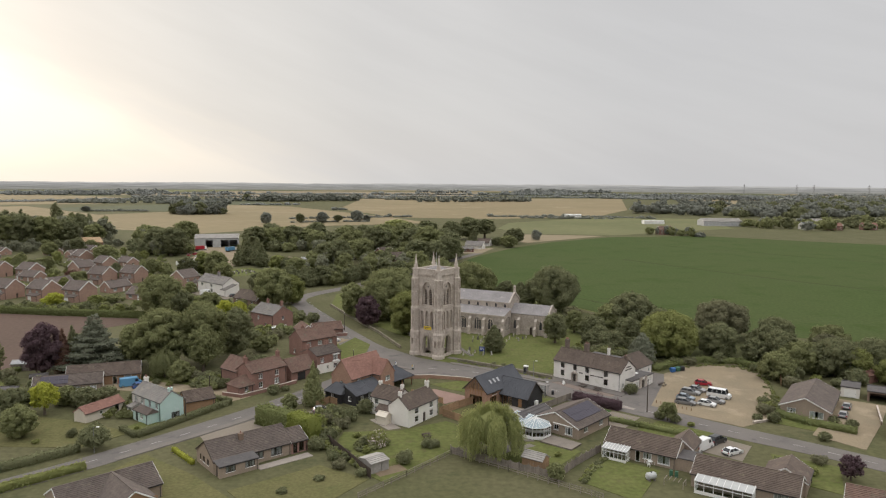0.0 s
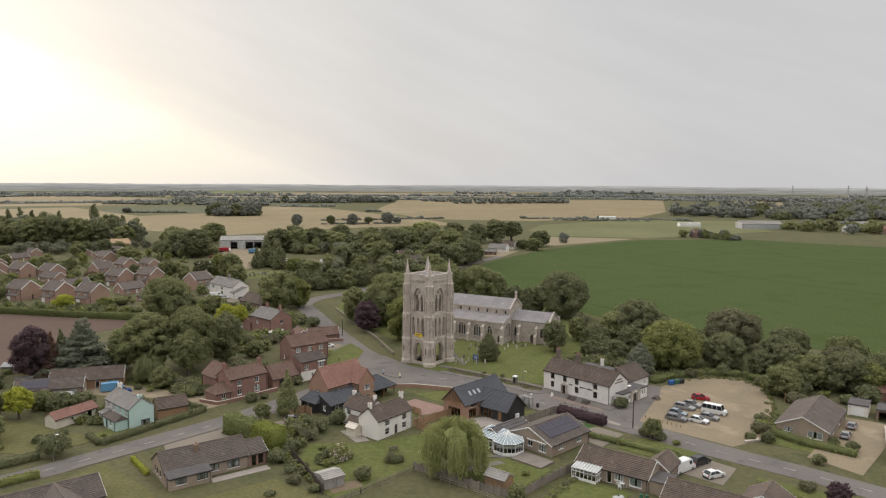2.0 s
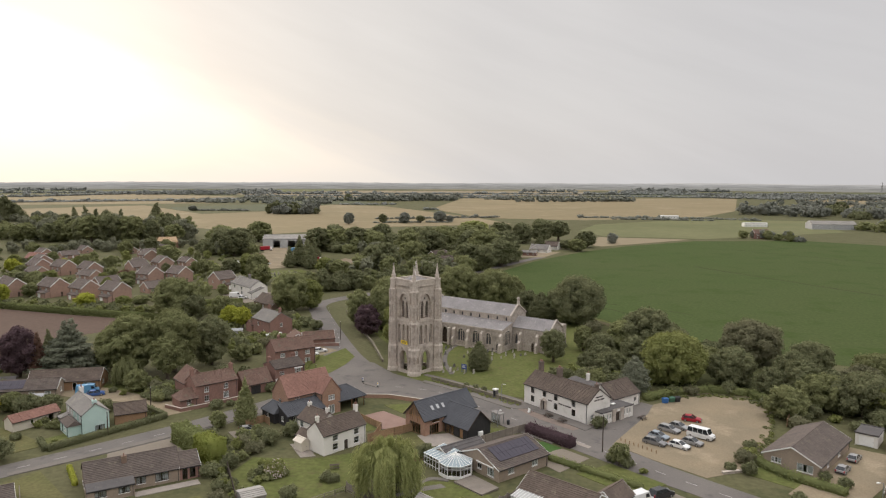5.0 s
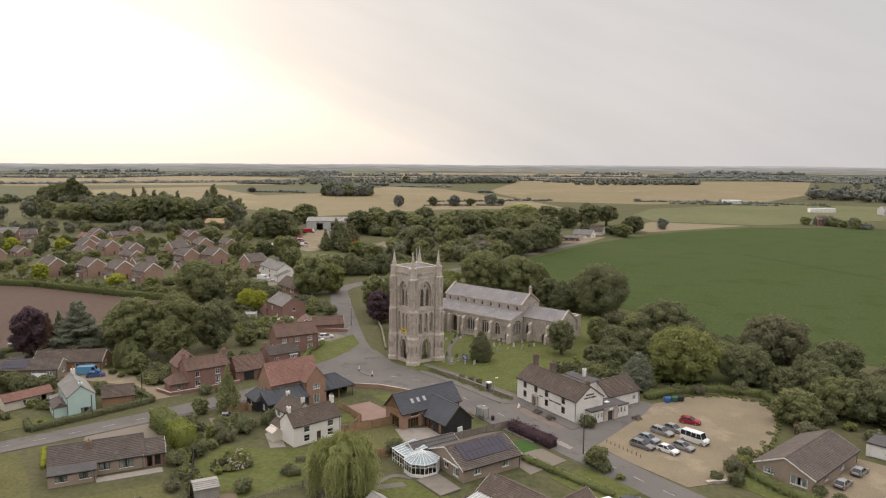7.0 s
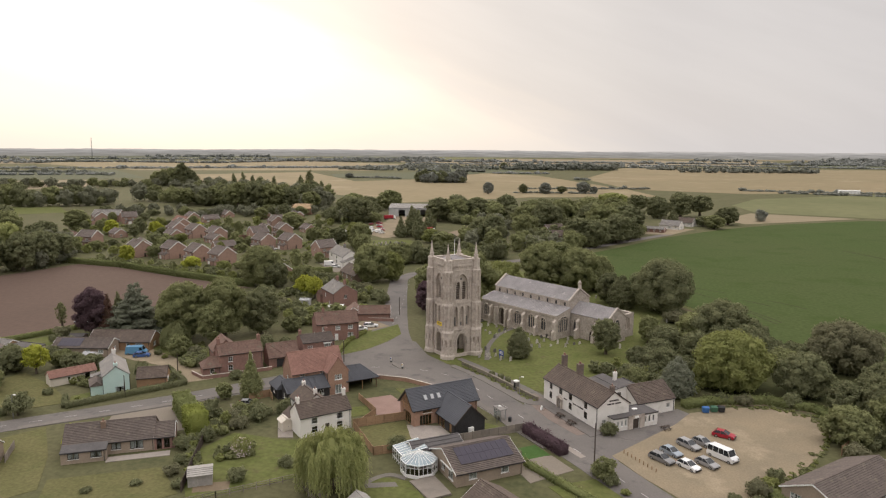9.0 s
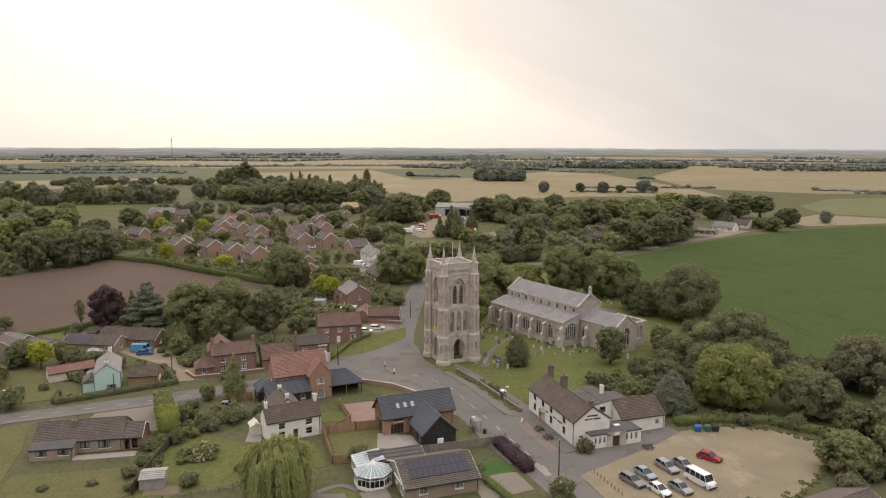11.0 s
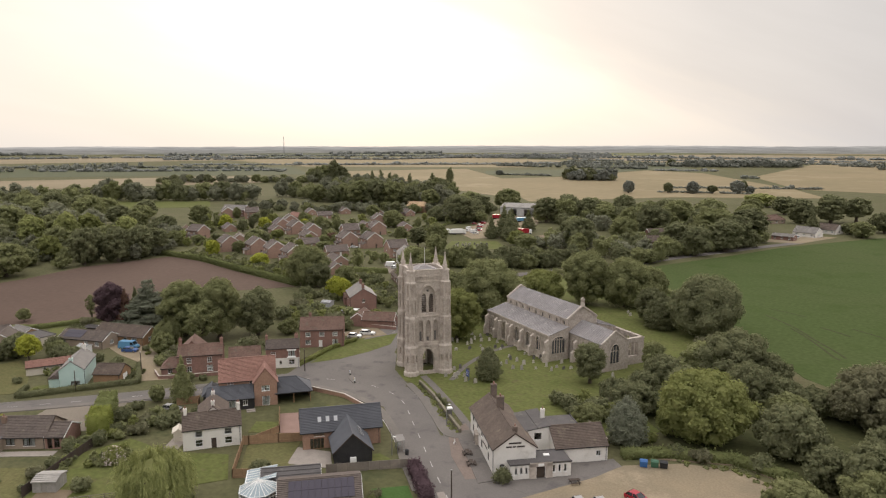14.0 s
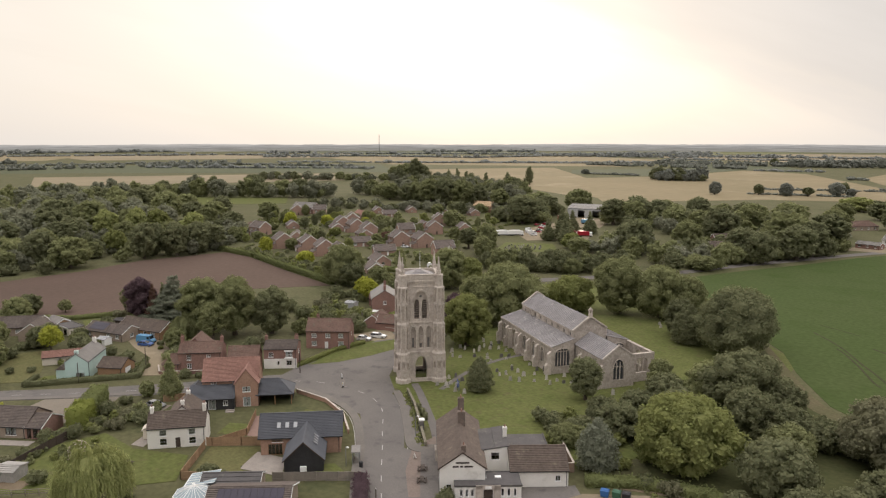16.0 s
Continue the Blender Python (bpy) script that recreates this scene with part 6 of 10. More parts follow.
        part("pinnacle", pin, "limestone", th, "slender stone pinnacle with finial")
    roof = Geo()
    for a, b in zip(c, c[1:] + c[:1]):
        a, b = Vector(a) * 0.93, Vector(b) * 0.93
        slope(roof, (*a, 24.9), (*b, 24.9), (0, 0, 26.6), (0, 0, 26.6), 0.8)
    part("roof", roof, "lead", th, "low lead pyramid roof")
    part("floor_slab", Geo().box(-R + 1.2, -R + 1.2, 6.9, R - 1.2, R - 1.2, 7.15), "dark_wood", th, "timber floor inside the tower")
    part("bell_floor", Geo().box(-R + 0.9, -R + 0.9, 14.1, R - 0.9, R - 0.9, 14.35), "dark_wood", th, "timber bell floor")
    part("inner_pier", Geo().box(-R, -R, 0, -R + 1.4, -R + 1.4, 6.9).box(R - 1.4, -R, 0, R, -R + 1.4, 6.9).box(-R, R - 1.4, 0, -R + 1.4, R, 6.9).box(R - 1.4, R - 1.4, 0, R, R, 6.9), "rubble_stone", th, "inner stone piers")
    part("flagpole", Geo().round(0.3, 0.2, 26.4, 30.6, 0.07, 0.04, 8), "white_paint", th, "white flagpole")
    # banner on the street side
    bn = Geo()
    f = faces[3]
    f.bar(bn, 3.2, 6.0, 8.0, 9.0, -0.22, -0.2)
    part("banner", bn, "cloth_yellow", th, "yellow cloth banner")
    wr = Geo()
    f.bar(wr, 3.5, 5.6, 8.55, 8.75, -0.235, -0.225)
    f.bar(wr, 3.8, 5.2, 8.2, 8.35, -0.235, -0.225)
    part("banner_print", wr, "lettering", th, "dark print on the banner")


def church():
    th = thing("church", -2.1, 255.2, -27, "medieval stone parish church with lead roofs, aisles and lower chancel", "church")
    L, A, N2 = 30.4, 10.9, 4.6      # nave length, aisle wall, half nave width
    # south aisle wall
    s = Face((-0.8, -A), (L + 0.6, -A))
    g = Geo()
    cells = [(0, 5.4, 2.9, 2.0, 2.1, 4.9, 5.7, 3), (14.0, 19.6, 16.6, 2.6, 1.8, 4.7, 5.7, 3), (19.6, 24.8, 22.2, 2.4, 1.8, 4.7, 5.7, 3), (24.8, 28.6, 26.9, 1.8, 2.0, 4.2, 5.6, 2)]
    top = 6.75
    for s0, s1, cx, w, sill, spr, apx, n in cells:
        s.arch(g, s0, s1, 0, top, cx, w, sill, spr, apx, 0, 0.35)
        church_window(th, None, s, cx, w, sill, spr, apx, n)
    s.arch(g, 5.4, 14.0, 0, top, 10.0, 2.9, 0, 3.2, 5.7, 0, 1.2)
    s.arch(g, 28.6, L + 1.4, 0, top, 30.2, 1.0, 0, 1.9, 2.6, 0, 0.3)
    part("aisle_wall", g, "rubble_stone", th, "south aisle wall of grey rubble")
    q = Geo()
    s.fill(q, 30.2, 1.0, 0, 1.9, 2.6, 0.3)
    part("door", q, "dark_wood", th, "small dark plank door")
    q = Geo()
    s.fill(q, 10.0, 2.9, 0, 3.2, 5.7, 1.1)
    part("door", q, "dark_wood", th, "dark plank door deep in a broad arch")
    q = Geo()
    s.hood(q, 10.0, 2.9, 3.2, 5.7, -0.2, 0.02, 0.35)
    s.hood(q, 10.0, 2.4, 3.2, 5.35, 0.3, 0.5, 0.25)
    s.bar(q, 7.5, 8.2, 0, 5.6, -1.1, 0.02)
    s.bar(q, 11.8, 12.5, 0, 5.6, -1.1, 0.02)
    part("porch_arch", q, "limestone", th, "moulded south doorway")
    for x in (0.4, 5.6, 14.0, 19.5, 24.7, 31.6):
        b = Geo()
        buttress(b, s, x, 0.8, [(2.4, 1.5), (5.2, 0.95)])
        part("buttress", b, "limestone", th)
    q = Geo()
    s.bar(q, -0.1, L + 1.5, 6.6, 7.0, -0.14, 0.3)
    s.bar(q, 0, L + 1.4, 0, 0.5, -0.18, 0.02)
    part("aisle_parapet", q, "limestone", th)
    # aisle ends
    for e in (Face((L + 0.6, -A), (L + 0.6, -N2)), Face((-0.8, -N2), (-0.8, -A)), Face((L + 0.6, N2), (L + 0.6, A)), Face((-0.8, A), (-0.8, N2))):
        east = e.a.x > 10
        south = e.a.y < 0
        g = Geo()
        W = A - N2
        z_out, z_in = 6.75, 8.5
        if east:
            e.arch(g, 0, W, 0, 6.75, W / 2, 3.9, 1.9, 5.2, 6.3, 0, 0.35)
            church_window(th, None, e, W / 2, 3.9, 1.9, 5.2, 6.3, 5)
        else:
            e.quad(g, 0, W, 0, 6.75)
        o0, o1 = (z_out, z_in) if (east == south) else (z_in, z_out)
        g.add([e.at(0, 6.75), e.at(W, 6.75), e.at(W, o1), e.at(0, o0)], [(0, 1, 2, 3)])
        part("aisle_end", g, "rubble_stone", th)
    # north aisle
    n = Face((L + 0.6, A), (-0.8, A))
    g = Geo()
    n.quad(g, 0, L + 1.4, 0, 6.75)
    part("north_wall", g, "rubble_stone", th, "plain north aisle wall")
    # clerestory and nave ends
    for f in (Face((0, -N2), (L, -N2)), Face((L, N2), (0, N2))):
        g, gl = Geo(), Geo()
        k = 9
        for j in range(k):
            w = L / k
            f.arch(g, j * w, (j + 1) * w, 8.2, 10.3, j * w + w / 2, 0.8, 8.7, 9.3, 9.9, 0, 0.3)
            f.fill(gl, j * w + w / 2, 0.8, 8.7, 9.3, 9.9, 0.28)
        part("clerestory", g, "limestone", th, "clerestory with small pointed windows")
        part("clerestory_glass", gl, "leaded", th)
        for j in range(k + 1):
            q = Geo()
            f.bar(q, max(0, j * L / k - 0.15), min(L, j * L / k + 0.15), 8.2, 10.2, -0.15, 0.02)
            part("pilaster", q, "limestone", th)
        q = Geo()
        f.bar(q, 0, L, 10.1, 10.45, -0.2, 0.1)
        part("cornice", q, "limestone", th)
    for x, face in ((L, Face((L, -N2), (L, N2))), (0, Face((0, N2), (0, -N2)))):
        g = Geo()
        face.quad(g, 0, 2 * N2, 0, 10.3)
        g.add([face.at(0, 10.3), face.at(2 * N2, 10.3), face.at(N2, 13.3)], [(0, 1, 2)])
        part("gable_wall", g, "rubble_stone", th)
        q = Geo()
        for k in (-1, 1):
            q.beam((x, k * (N2 + 0.2), 10.5), (x, 0, 13.75), 0.5, 0.35)
        part("gable_coping", q, "limestone", th)
    bc = Geo().box(L - 0.3, -0.45, 13.5, L + 0.3, 0.45, 14.4)
    bc.box(L - 0.25, -0.42, 14.4, L + 0.25, -0.22, 15.2).box(L - 0.25, 0.22, 14.4, L + 0.25, 0.42, 15.2)
    bc.box(L - 0.3, -0.5, 15.2, L + 0.3, 0.5, 15.4)
    bc.prism([(L - 0.3, -0.45), (L + 0.3, -0.45), (L + 0.3, 0.45), (L - 0.3, 0.45)], 15.4, 16.0, top=[(L - 0.25, -0.02), (L + 0.25, -0.02), (L + 0.25, 0.02), (L - 0.25, 0.02)])
    part("bellcote", bc, "limestone", th, "small stone bellcote on the gable")
    # lead roofs with standing rolls
    for k in (-1, 1):
        r = Geo()
        a, b_, c_, d_ = (0.2, -N2 - 0.2, 10.45), (L - 0.2, -N2 - 0.2, 10.45), (L - 0.2, 0, 13.35), (0.2, 0, 13.35)
        if k > 0:
            a, b_, c_, d_ = [(x, -y, z) for x, y, z in (b_, a, d_, c_)]
        slope(r, a, b_, c_, d_, 9.0, 0.12, 0)
        lead = part("nave_roof", r, "lead", th, "weathered grey lead roof")
        for j in range(1, 40):
            x = 0.2 + (L - 0.4) * j / 40
            part("roll", Geo().beam((x, k * (N2 + 0.2), 10.49), (x, 0, 13.39), 0.1, 0.13), "lead", lead)
        r = Geo()
        a, b_, c_, d_ = (-0.9, -A - 0.05, 7.0), (L + 0.7, -A - 0.05, 7.0), (L + 0.7, -N2, 8.65), (-0.9, -N2, 8.65)
        if k > 0:
            a, b_, c_, d_ = [(x, -y, z) for x, y, z in (b_, a, d_, c_)]
        slope(r, a, b_, c_, d_, 9.0, 0.12, 0)
        lead = part("aisle_roof", r, "lead", th, "weathered grey lead roof")
        for j in range(1, 42):
            x = -0.9 + (L + 1.6) * j / 42
            part("roll", Geo().beam((x, k * (A + 0.05), 7.04), (x, k * N2, 8.69), 0.1, 0.13), "lead", lead)
    # chancel
    X0, X1, C, ev, rd = L, 44.0, 4.1, 7.0, 9.9
    s = Face((X0, -C), (X1, -C))
    g = Geo()
    s.arch(g, 0, 5.4, 0, ev, 1.8, 0.8, 1.8, 4.4, 5.2, 0, 0.35)
    s.arch(g, 5.4, 9.2, 0, ev, 7.6, 1.0, 0, 2.0, 2.7, 0, 0.35)
    s.arch(g, 9.2, X1 - X0, 0, ev, 11.0, 0.9, 2.0, 4.2, 5.0, 0, 0.35)
    part("chancel_wall", g, "rubble_stone", th, "chancel wall of mixed rubble")
    church_window(th, None, s, 1.8, 0.8, 1.8, 4.4, 5.2, 1)
    church_window(th, None, s, 11.0, 0.9, 2.0, 4.2, 5.0, 1)
    q = Geo()
    s.fill(q, 7.6, 1.0, 0, 2.0, 2.7, 0.33)
    part("priest_door", q, "dark_wood", th, "small dark door")
    for x in (3.4, 9.4, 13.2):
        b = Geo()
        buttress(b, s, x, 0.8, [(2.4, 1.7), (5.0, 0.9)])
        part("buttress", b, "limestone", th)
    e = Face((X1, -C), (X1, C))
    g = Geo()
    e.arch(g, 0, 2 * C, 0, ev, C, 2.7, 1.9, 4.6, 6.7, 0, 0.35)
    g.add([e.at(0, ev), e.at(2 * C, ev), e.at(C, rd)], [(0, 1, 2)])
    part("east_wall", g, "rubble_stone", th, "east gable of mixed rubble")
    church_window(th, None, e, C, 2.7, 1.9, 4.6, 6.7, 3)
    q = Geo()
    for k in (-1, 1):
        q.beam((X1, k * (C + 0.15), ev + 0.15), (X1, 0, rd + 0.25), 0.45, 0.3)
    part("gable_coping", q, "limestone", th)
    n = Face((X1, C), (X0, C))
    g = Geo()
    n.quad(g, 0, X1 - X0, 0, ev)
    part("chancel_north", g, "rubble_stone", th)
    for k in (-1, 1):
        r = Geo()
        a, b_, c_, d_ = (X0, -C - 0.2, ev), (X1 - 0.2, -C - 0.2, ev), (X1 - 0.2, 0, rd), (X0, 0, rd)
        if k > 0:
            a, b_, c_, d_ = [(x, -y, z) for x, y, z in (b_, a, d_, c_)]
        slope(r, a, b_, c_, d_, 9.0, 0.12, 0)
        lead = part("chancel_roof", r, "lead", th, "weathered grey lead roof")
        for j in range(1, 18):
            x = X0 + (X1 - X0 - 0.2) * j / 18
            part("roll", Geo().beam((x, k * (C + 0.2), ev + 0.04), (x, 0, rd + 0.04), 0.1, 0.13), "lead", lead)
    # roofless chapel north of the chancel: its east and north walls still stand
    for fa, fb, cx, w in (((X1 - 2.0, C), (X1 - 2.0, A), 3.4, 3.2), ((X1 - 2.0, A), (L + 0.6, A), 5.5, 2.6)):
        r = Face(fa, fb)
        g = Geo()
        ln = (Vector(fb) - Vector(fa)).length
        for side, dd in ((1, 0.0), (-1, 0.7)):
            r.arch(g, 0, ln, 0, 6.6, cx, w, 2.2, 4.9, 5.9, dd, 0.7 if side > 0 else 0.01)
        r.bar(g, 0, ln, 6.6, 6.9, -0.08, 0.78)
        part("ruined_wall", g, "rubble_stone", th, "roofless chapel wall with an empty window")
        q = Geo()
        for k in range(1, 3):
            xx = cx - w / 2 + w * k / 3
            r.bar(q, xx - 0.1, xx + 0.1, 2.2, 5.6, 0.25, 0.45)
        part("mullion", q, "limestone", th)


bell_tower()
church()


# ---- plants ----
def cube_ball(n=3):
    """Corners and four-sided faces of a rounded cube of radius 1."""
    pts, faces = [], []
    for axis in range(3):
        for sgn in (-1, 1):
            o = len(pts)
            for i in range(n + 1):
                for j in range(n + 1):
                    p = [0, 0, 0]
                    p[axis], p[(axis + 1) % 3], p[(axis + 2) % 3] = sgn, (2 * i / n - 1) * sgn, 2 * j / n - 1
                    pts.append(p)
            faces += [(o + i * (n + 1) + j, o + (i + 1) * (n + 1) + j, o + (i + 1) * (n + 1) + j + 1, o + i * (n + 1) + j + 1) for i in range(n) for j in range(n)]
    pts = np.array(pts, float)
    return pts / np.linalg.norm(pts, axis=1)[:, None], np.array(faces)


BALL_V, BALL_F = cube_ball(2)


def quad_mesh(name, verts, quads, material, index=None):
    me = bpy.data.meshes.new(name)
    me.vertices.add(len(verts))
    me.vertices.foreach_set("co", np.ascontiguousarray(verts, dtype=np.float32).ravel())
    me.loops.add(len(quads) * 4)
    me.loops.foreach_set("vertex_index", np.ascontiguousarray(quads, dtype=np.int32).ravel())
    me.polygons.add(len(quads))
    me.polygons.foreach_set("loop_start", np.arange(0, len(quads) * 4, 4, dtype=np.int32))
    for k in material if isinstance(material, (list, tuple)) else [material]:
        me.materials.append(MATS[k])
    if index is not None:
        me.polygons.foreach_set("material_index", np.ascontiguousarray(index, dtype=np.int32))
    me.update(calc_edges=True)
    return me


def leaf_quads(rng, points, normals, size, stretch=1.0, hang=0.0, narrow=1.0):
    """Small bent leaf clumps at points, facing roughly outwards."""
    n = len(points)
    nrm = normals * 0.8 + rng.normal(0, 0.42, (n, 3)) + np.array([0, 0, 0.28])
    nrm /= np.linalg.norm(nrm, axis=1)[:, None] + 1e-9
    t = rng.normal(0, 1, (n, 3))
    if hang:
        t = t * (1 - hang) + np.array([0, 0, 1.0]) * hang * 2
    t -= nrm * (t * nrm).sum(1)[:, None]
    t /= np.linalg.norm(t, axis=1)[:, None] + 1e-9
    b = np.cross(nrm, t)
    s = size * rng.uniform(0.6, 1.35, (n, 1)) * 0.5
    t, b = t * s * stretch, b * s * narrow * rng.uniform(0.6, 1.0, (n, 1))
    bend = nrm * s * rng.uniform(-0.5, 0.1, (n, 1))
    return np.stack([points - t + bend, points - b * 0.9 + rng.normal(0, 0.1, (n, 1)) * s, points + t + bend, points + b * 1.1], 1)


def foliage(name, blobs, size, cover, seed, material, stretch=1.0, hang=0.0, core=0.76):
    """A crown: leaf clumps spread over many overlapping masses, with a closed inner mass in each."""
    rng = np.random.default_rng(seed)
    blobs = np.array(blobs, float)
    C, Rr = blobs[:, :3], blobs[:, 3:]
    quads = []
    for c, r in zip(C, Rr):
        area = 4 * math.pi * ((r[0] * r[1]) ** 1.6 / 3 + (r[0] * r[2]) ** 1.6 / 3 + (r[1] * r[2]) ** 1.6 / 3) ** (1 / 1.6)
        n = max(6, int(cover * area / size ** 2))
        d = rng.normal(0, 1, (n, 3))
        d /= np.linalg.norm(d, axis=1)[:, None]
        p = c + d * r * rng.uniform(0.8, 1.16, (n, 1))
        keep = np.ones(n, bool)
        for c2, r2 in zip(C, Rr):
            if c2 is not c:
                keep &= (((p - c2) / r2) ** 2).sum(1) > 0.55
        keep &= (p[:, 2] > 0.05) & ((d[:, 2] > -0.35) | (rng.uniform(0, 1, n) < 0.4))
        nr = d / r
        nr /= np.linalg.norm(nr, axis=1)[:, None]
        quads.append(leaf_quads(rng, p[keep], nr[keep], size, stretch, hang))
    q = np.concatenate(quads)
    verts = q.reshape(-1, 3)
    faces = np.arange(len(verts)).reshape(-1, 4)
    if core:
        cv, cf, o = [], [], len(verts)
        for c, r in zip(C, Rr):
            cv.append(c + BALL_V * r * core * rng.uniform(0.9, 1.08, (len(BALL_V), 1)))
            cf.append(BALL_F + o)
            o += len(BALL_V)
        verts = np.concatenate([verts, *cv])
        faces = np.concatenate([faces, *cf])
    return quad_mesh(name, verts, faces, material)


def crown_blobs(kind, h, r, seed):
    rng = np.random.default_rng(seed + 7)
    out = []
    if kind in ("round", "tall", "open"):
        n = {"round": 66, "tall": 58, "open": 44}[kind] + int(r * 4)
        base = 0.0 if kind == "round" else 0.05 if kind == "tall" else 0.16
        cz, rz = h * (base + 1) / 2 * 0.98, h * (1 - base) / 2
        rb = r * {"round": 0.19, "tall": 0.21, "open": 0.2}[kind]
        # a few broad limbs push the outline out or leave it hollow
        limbs = [(rng.uniform(0, math.tau), rng.uniform(-0.4, 0.8), rng.uniform(-0.16, 0.14)) for _ in range(7)]
        for k in range(n):
            z = 1 - 2 * (k + 0.5) / n
            a = k * 2.4 + rng.uniform(-0.5, 0.5)
            q = math.sqrt(1 - z * z) if z > 0 else math.sqrt(1 - (-z) ** 3.5)
            f = rng.uniform(0.62, 0.84)
            for la, lz, push in limbs:
                f += push * math.exp(-2.2 * (1 - math.cos(a - la)) - 2.5 * (z - lz) ** 2)
            s = rng.uniform(0.55, 1.5)
            wide = 1.0 if z > -0.5 else 0.92
            out.append((math.cos(a) * q * f * r * wide, math.sin(a) * q * f * r * wide, cz + z * rz * (0.62 + 0.2 * f), rb * s, rb * s, min(rb, rz * 0.5) * s * 0.85))
        out.append((0, 0, cz, r * 0.6, r * 0.6, rz * 0.74))
    elif kind == "cone":
        n = 12
        for k in range(n):
            t = k / (n - 1)
            q = r * (1 - 0.85 * t) * (0.75 + 0.25 * min(1, t * 6))
            m = 1 if t > 0.85 else (2 if t > 0.6 else 4)
            for j in range(m):
                a = j * math.tau / m + k * 1.3
                d = q * 0.5 if m > 1 else 0
                s = q * (0.66 if m > 1 else 0.9) * rng.uniform(0.9, 1.15)
                out.append((math.cos(a) * d, math.sin(a) * d, h * (0.08 + 0.86 * t), s, s, h * 0.085))
    elif kind == "egg":
        for k in range(9):
            t = k / 8
            q = r * math.sin(math.pi * (0.34 + 0.6 * t)) ** 0.8
            for j in range(4):
                a = j * math.tau / 4 + k * 0.8
                s = q * 0.6 * rng.uniform(0.9, 1.12)
                out.append((math.cos(a) * q * 0.45, math.sin(a) * q * 0.45, h * (0.1 + 0.82 * t), s, s, h * 0.11))
    elif kind == "cedar":
        for k in range(10):
            t = k / 9
            q = r * (1.0 - 0.8 * t) * rng.uniform(0.85, 1.1)
            m = 6 if t < 0.6 else 3
            for j in range(m):
                a = j * math.tau / m + k * 0.9 + rng.uniform(-0.3, 0.3)
                d = q * rng.uniform(0.5, 0.8)
                out.append((math.cos(a) * d, math.sin(a) * d, h * (0.14 + 0.78 * t) + rng.uniform(-0.3, 0.3), q * 0.42, q * 0.42, h * 0.045))
        out.append((0, 0, h * 0.5, r * 0.3, r * 0.3, h * 0.42))
    elif kind == "poplar":
        for k in range(12):
            t = k / 11
            q = r * math.sin(math.pi * (0.12 + 0.80 * t)) ** 0.8
            out.append((rng.uniform(-0.2, 0.2) * r, rng.uniform(-0.2, 0.2) * r, h * (0.1 + 0.84 * t), q, q, h * 0.08))
    elif kind == "shrub":
        n = 6 + int(r)
        for k in range(n):
            a, d = k * 2.4, r * 0.62 * math.sqrt((k + 0.5) / n)
            s = rng.uniform(0.7, 1.1)
            out.append((math.cos(a) * d, math.sin(a) * d, h * 0.48 * rng.uniform(0.8, 1.15), r * 0.42 * s, r * 0.42 * s, h * 0.45 * s))
    return out


def willow_mesh(name, h, r, seed, material):
    """A weeping crown: long strands that hang from arching boughs down to the ground."""
    rng = np.random.default_rng(seed)
    out = []
    for b in range(40):
        ba = b * 2.4 + rng.uniform(-0.3, 0.3)
        bd = r * 0.84 * math.sqrt((b + 0.5) / 40)
        rise = h * (0.52 + 0.48 * math.sqrt(max(0.0, 1 - (bd / r) ** 2))) * rng.uniform(0.84, 1.06)
        reach = rng.uniform(0.35, 1.0)
        for k in range(46):
            a = ba + rng.normal(0, 0.12)
            d = bd + rng.normal(0, 0.38)
            top = rise - abs(rng.normal(0, 0.35)) - 0.12 * abs(d - bd)
            low = h * (0.05 + 0.34 * (1 - reach) + rng.uniform(0, 0.16)) if bd > 0.55 * r else top - h * rng.uniform(0.12, 0.34)
            if top - low < 0.5:
                continue
            m = max(3, int((top - low) / 0.4))
            z = np.linspace(top, low, m)
            fall = (top - z) / h
            spread = d + 0.75 * np.sin(np.minimum(fall * 3.0, 1.0) * math.pi / 2) - 0.5 * fall
            x = math.cos(a) * spread + rng.normal(0, 0.07, m)
            y = math.sin(a) * spread + rng.normal(0, 0.07, m)
            nr = np.tile(np.array([math.cos(a), math.sin(a), 0.5]), (m, 1))
            out.append(leaf_quads(rng, np.stack([x, y, z], 1), nr, 0.34, 2.1, 0.94, 0.42))
    q = np.concatenate(out)
    verts = q.reshape(-1, 3)
    faces = np.arange(len(verts)).reshape(-1, 4)
    core = BALL_V * np.array([r * 0.5, r * 0.5, h * 0.34]) + np.array([0, 0, h * 0.54])
    faces = np.concatenate([faces, BALL_F + len(verts)])
    return quad_mesh(name, np.concatenate([verts, core]), faces, material)


def trunk_geo(h, r, seed, kind="round"):
    rng = random.Random(seed)
    g = Geo()
    w = 0.035 * h if kind != "poplar" else 0.03 * h
    g.round(0, 0, -0.1, h * 0.12, w * 1.35, w, 8)
    g.round(0, 0, h * 0.12, h * 0.62, w, w * 0.4, 8)
    if kind in ("round", "tall", "open", "willow"):
        for k in range(6):
            a = k * 1.05 + rng.uniform(-0.3, 0.3)
            z0 = h * rng.uniform(0.2, 0.45)
            e = Vector((math.cos(a) * r * 0.6, math.sin(a) * r * 0.6, z0 + h * rng.uniform(0.15, 0.3)))
            s = Vector((0, 0, z0))
            m = s.lerp(e, 0.5) + Vector((0, 0, h * 0.03))
            g.beam(s, m, w * 0.7, w * 0.7)
            g.beam(m, e, w * 0.4, w * 0.4)
    return g


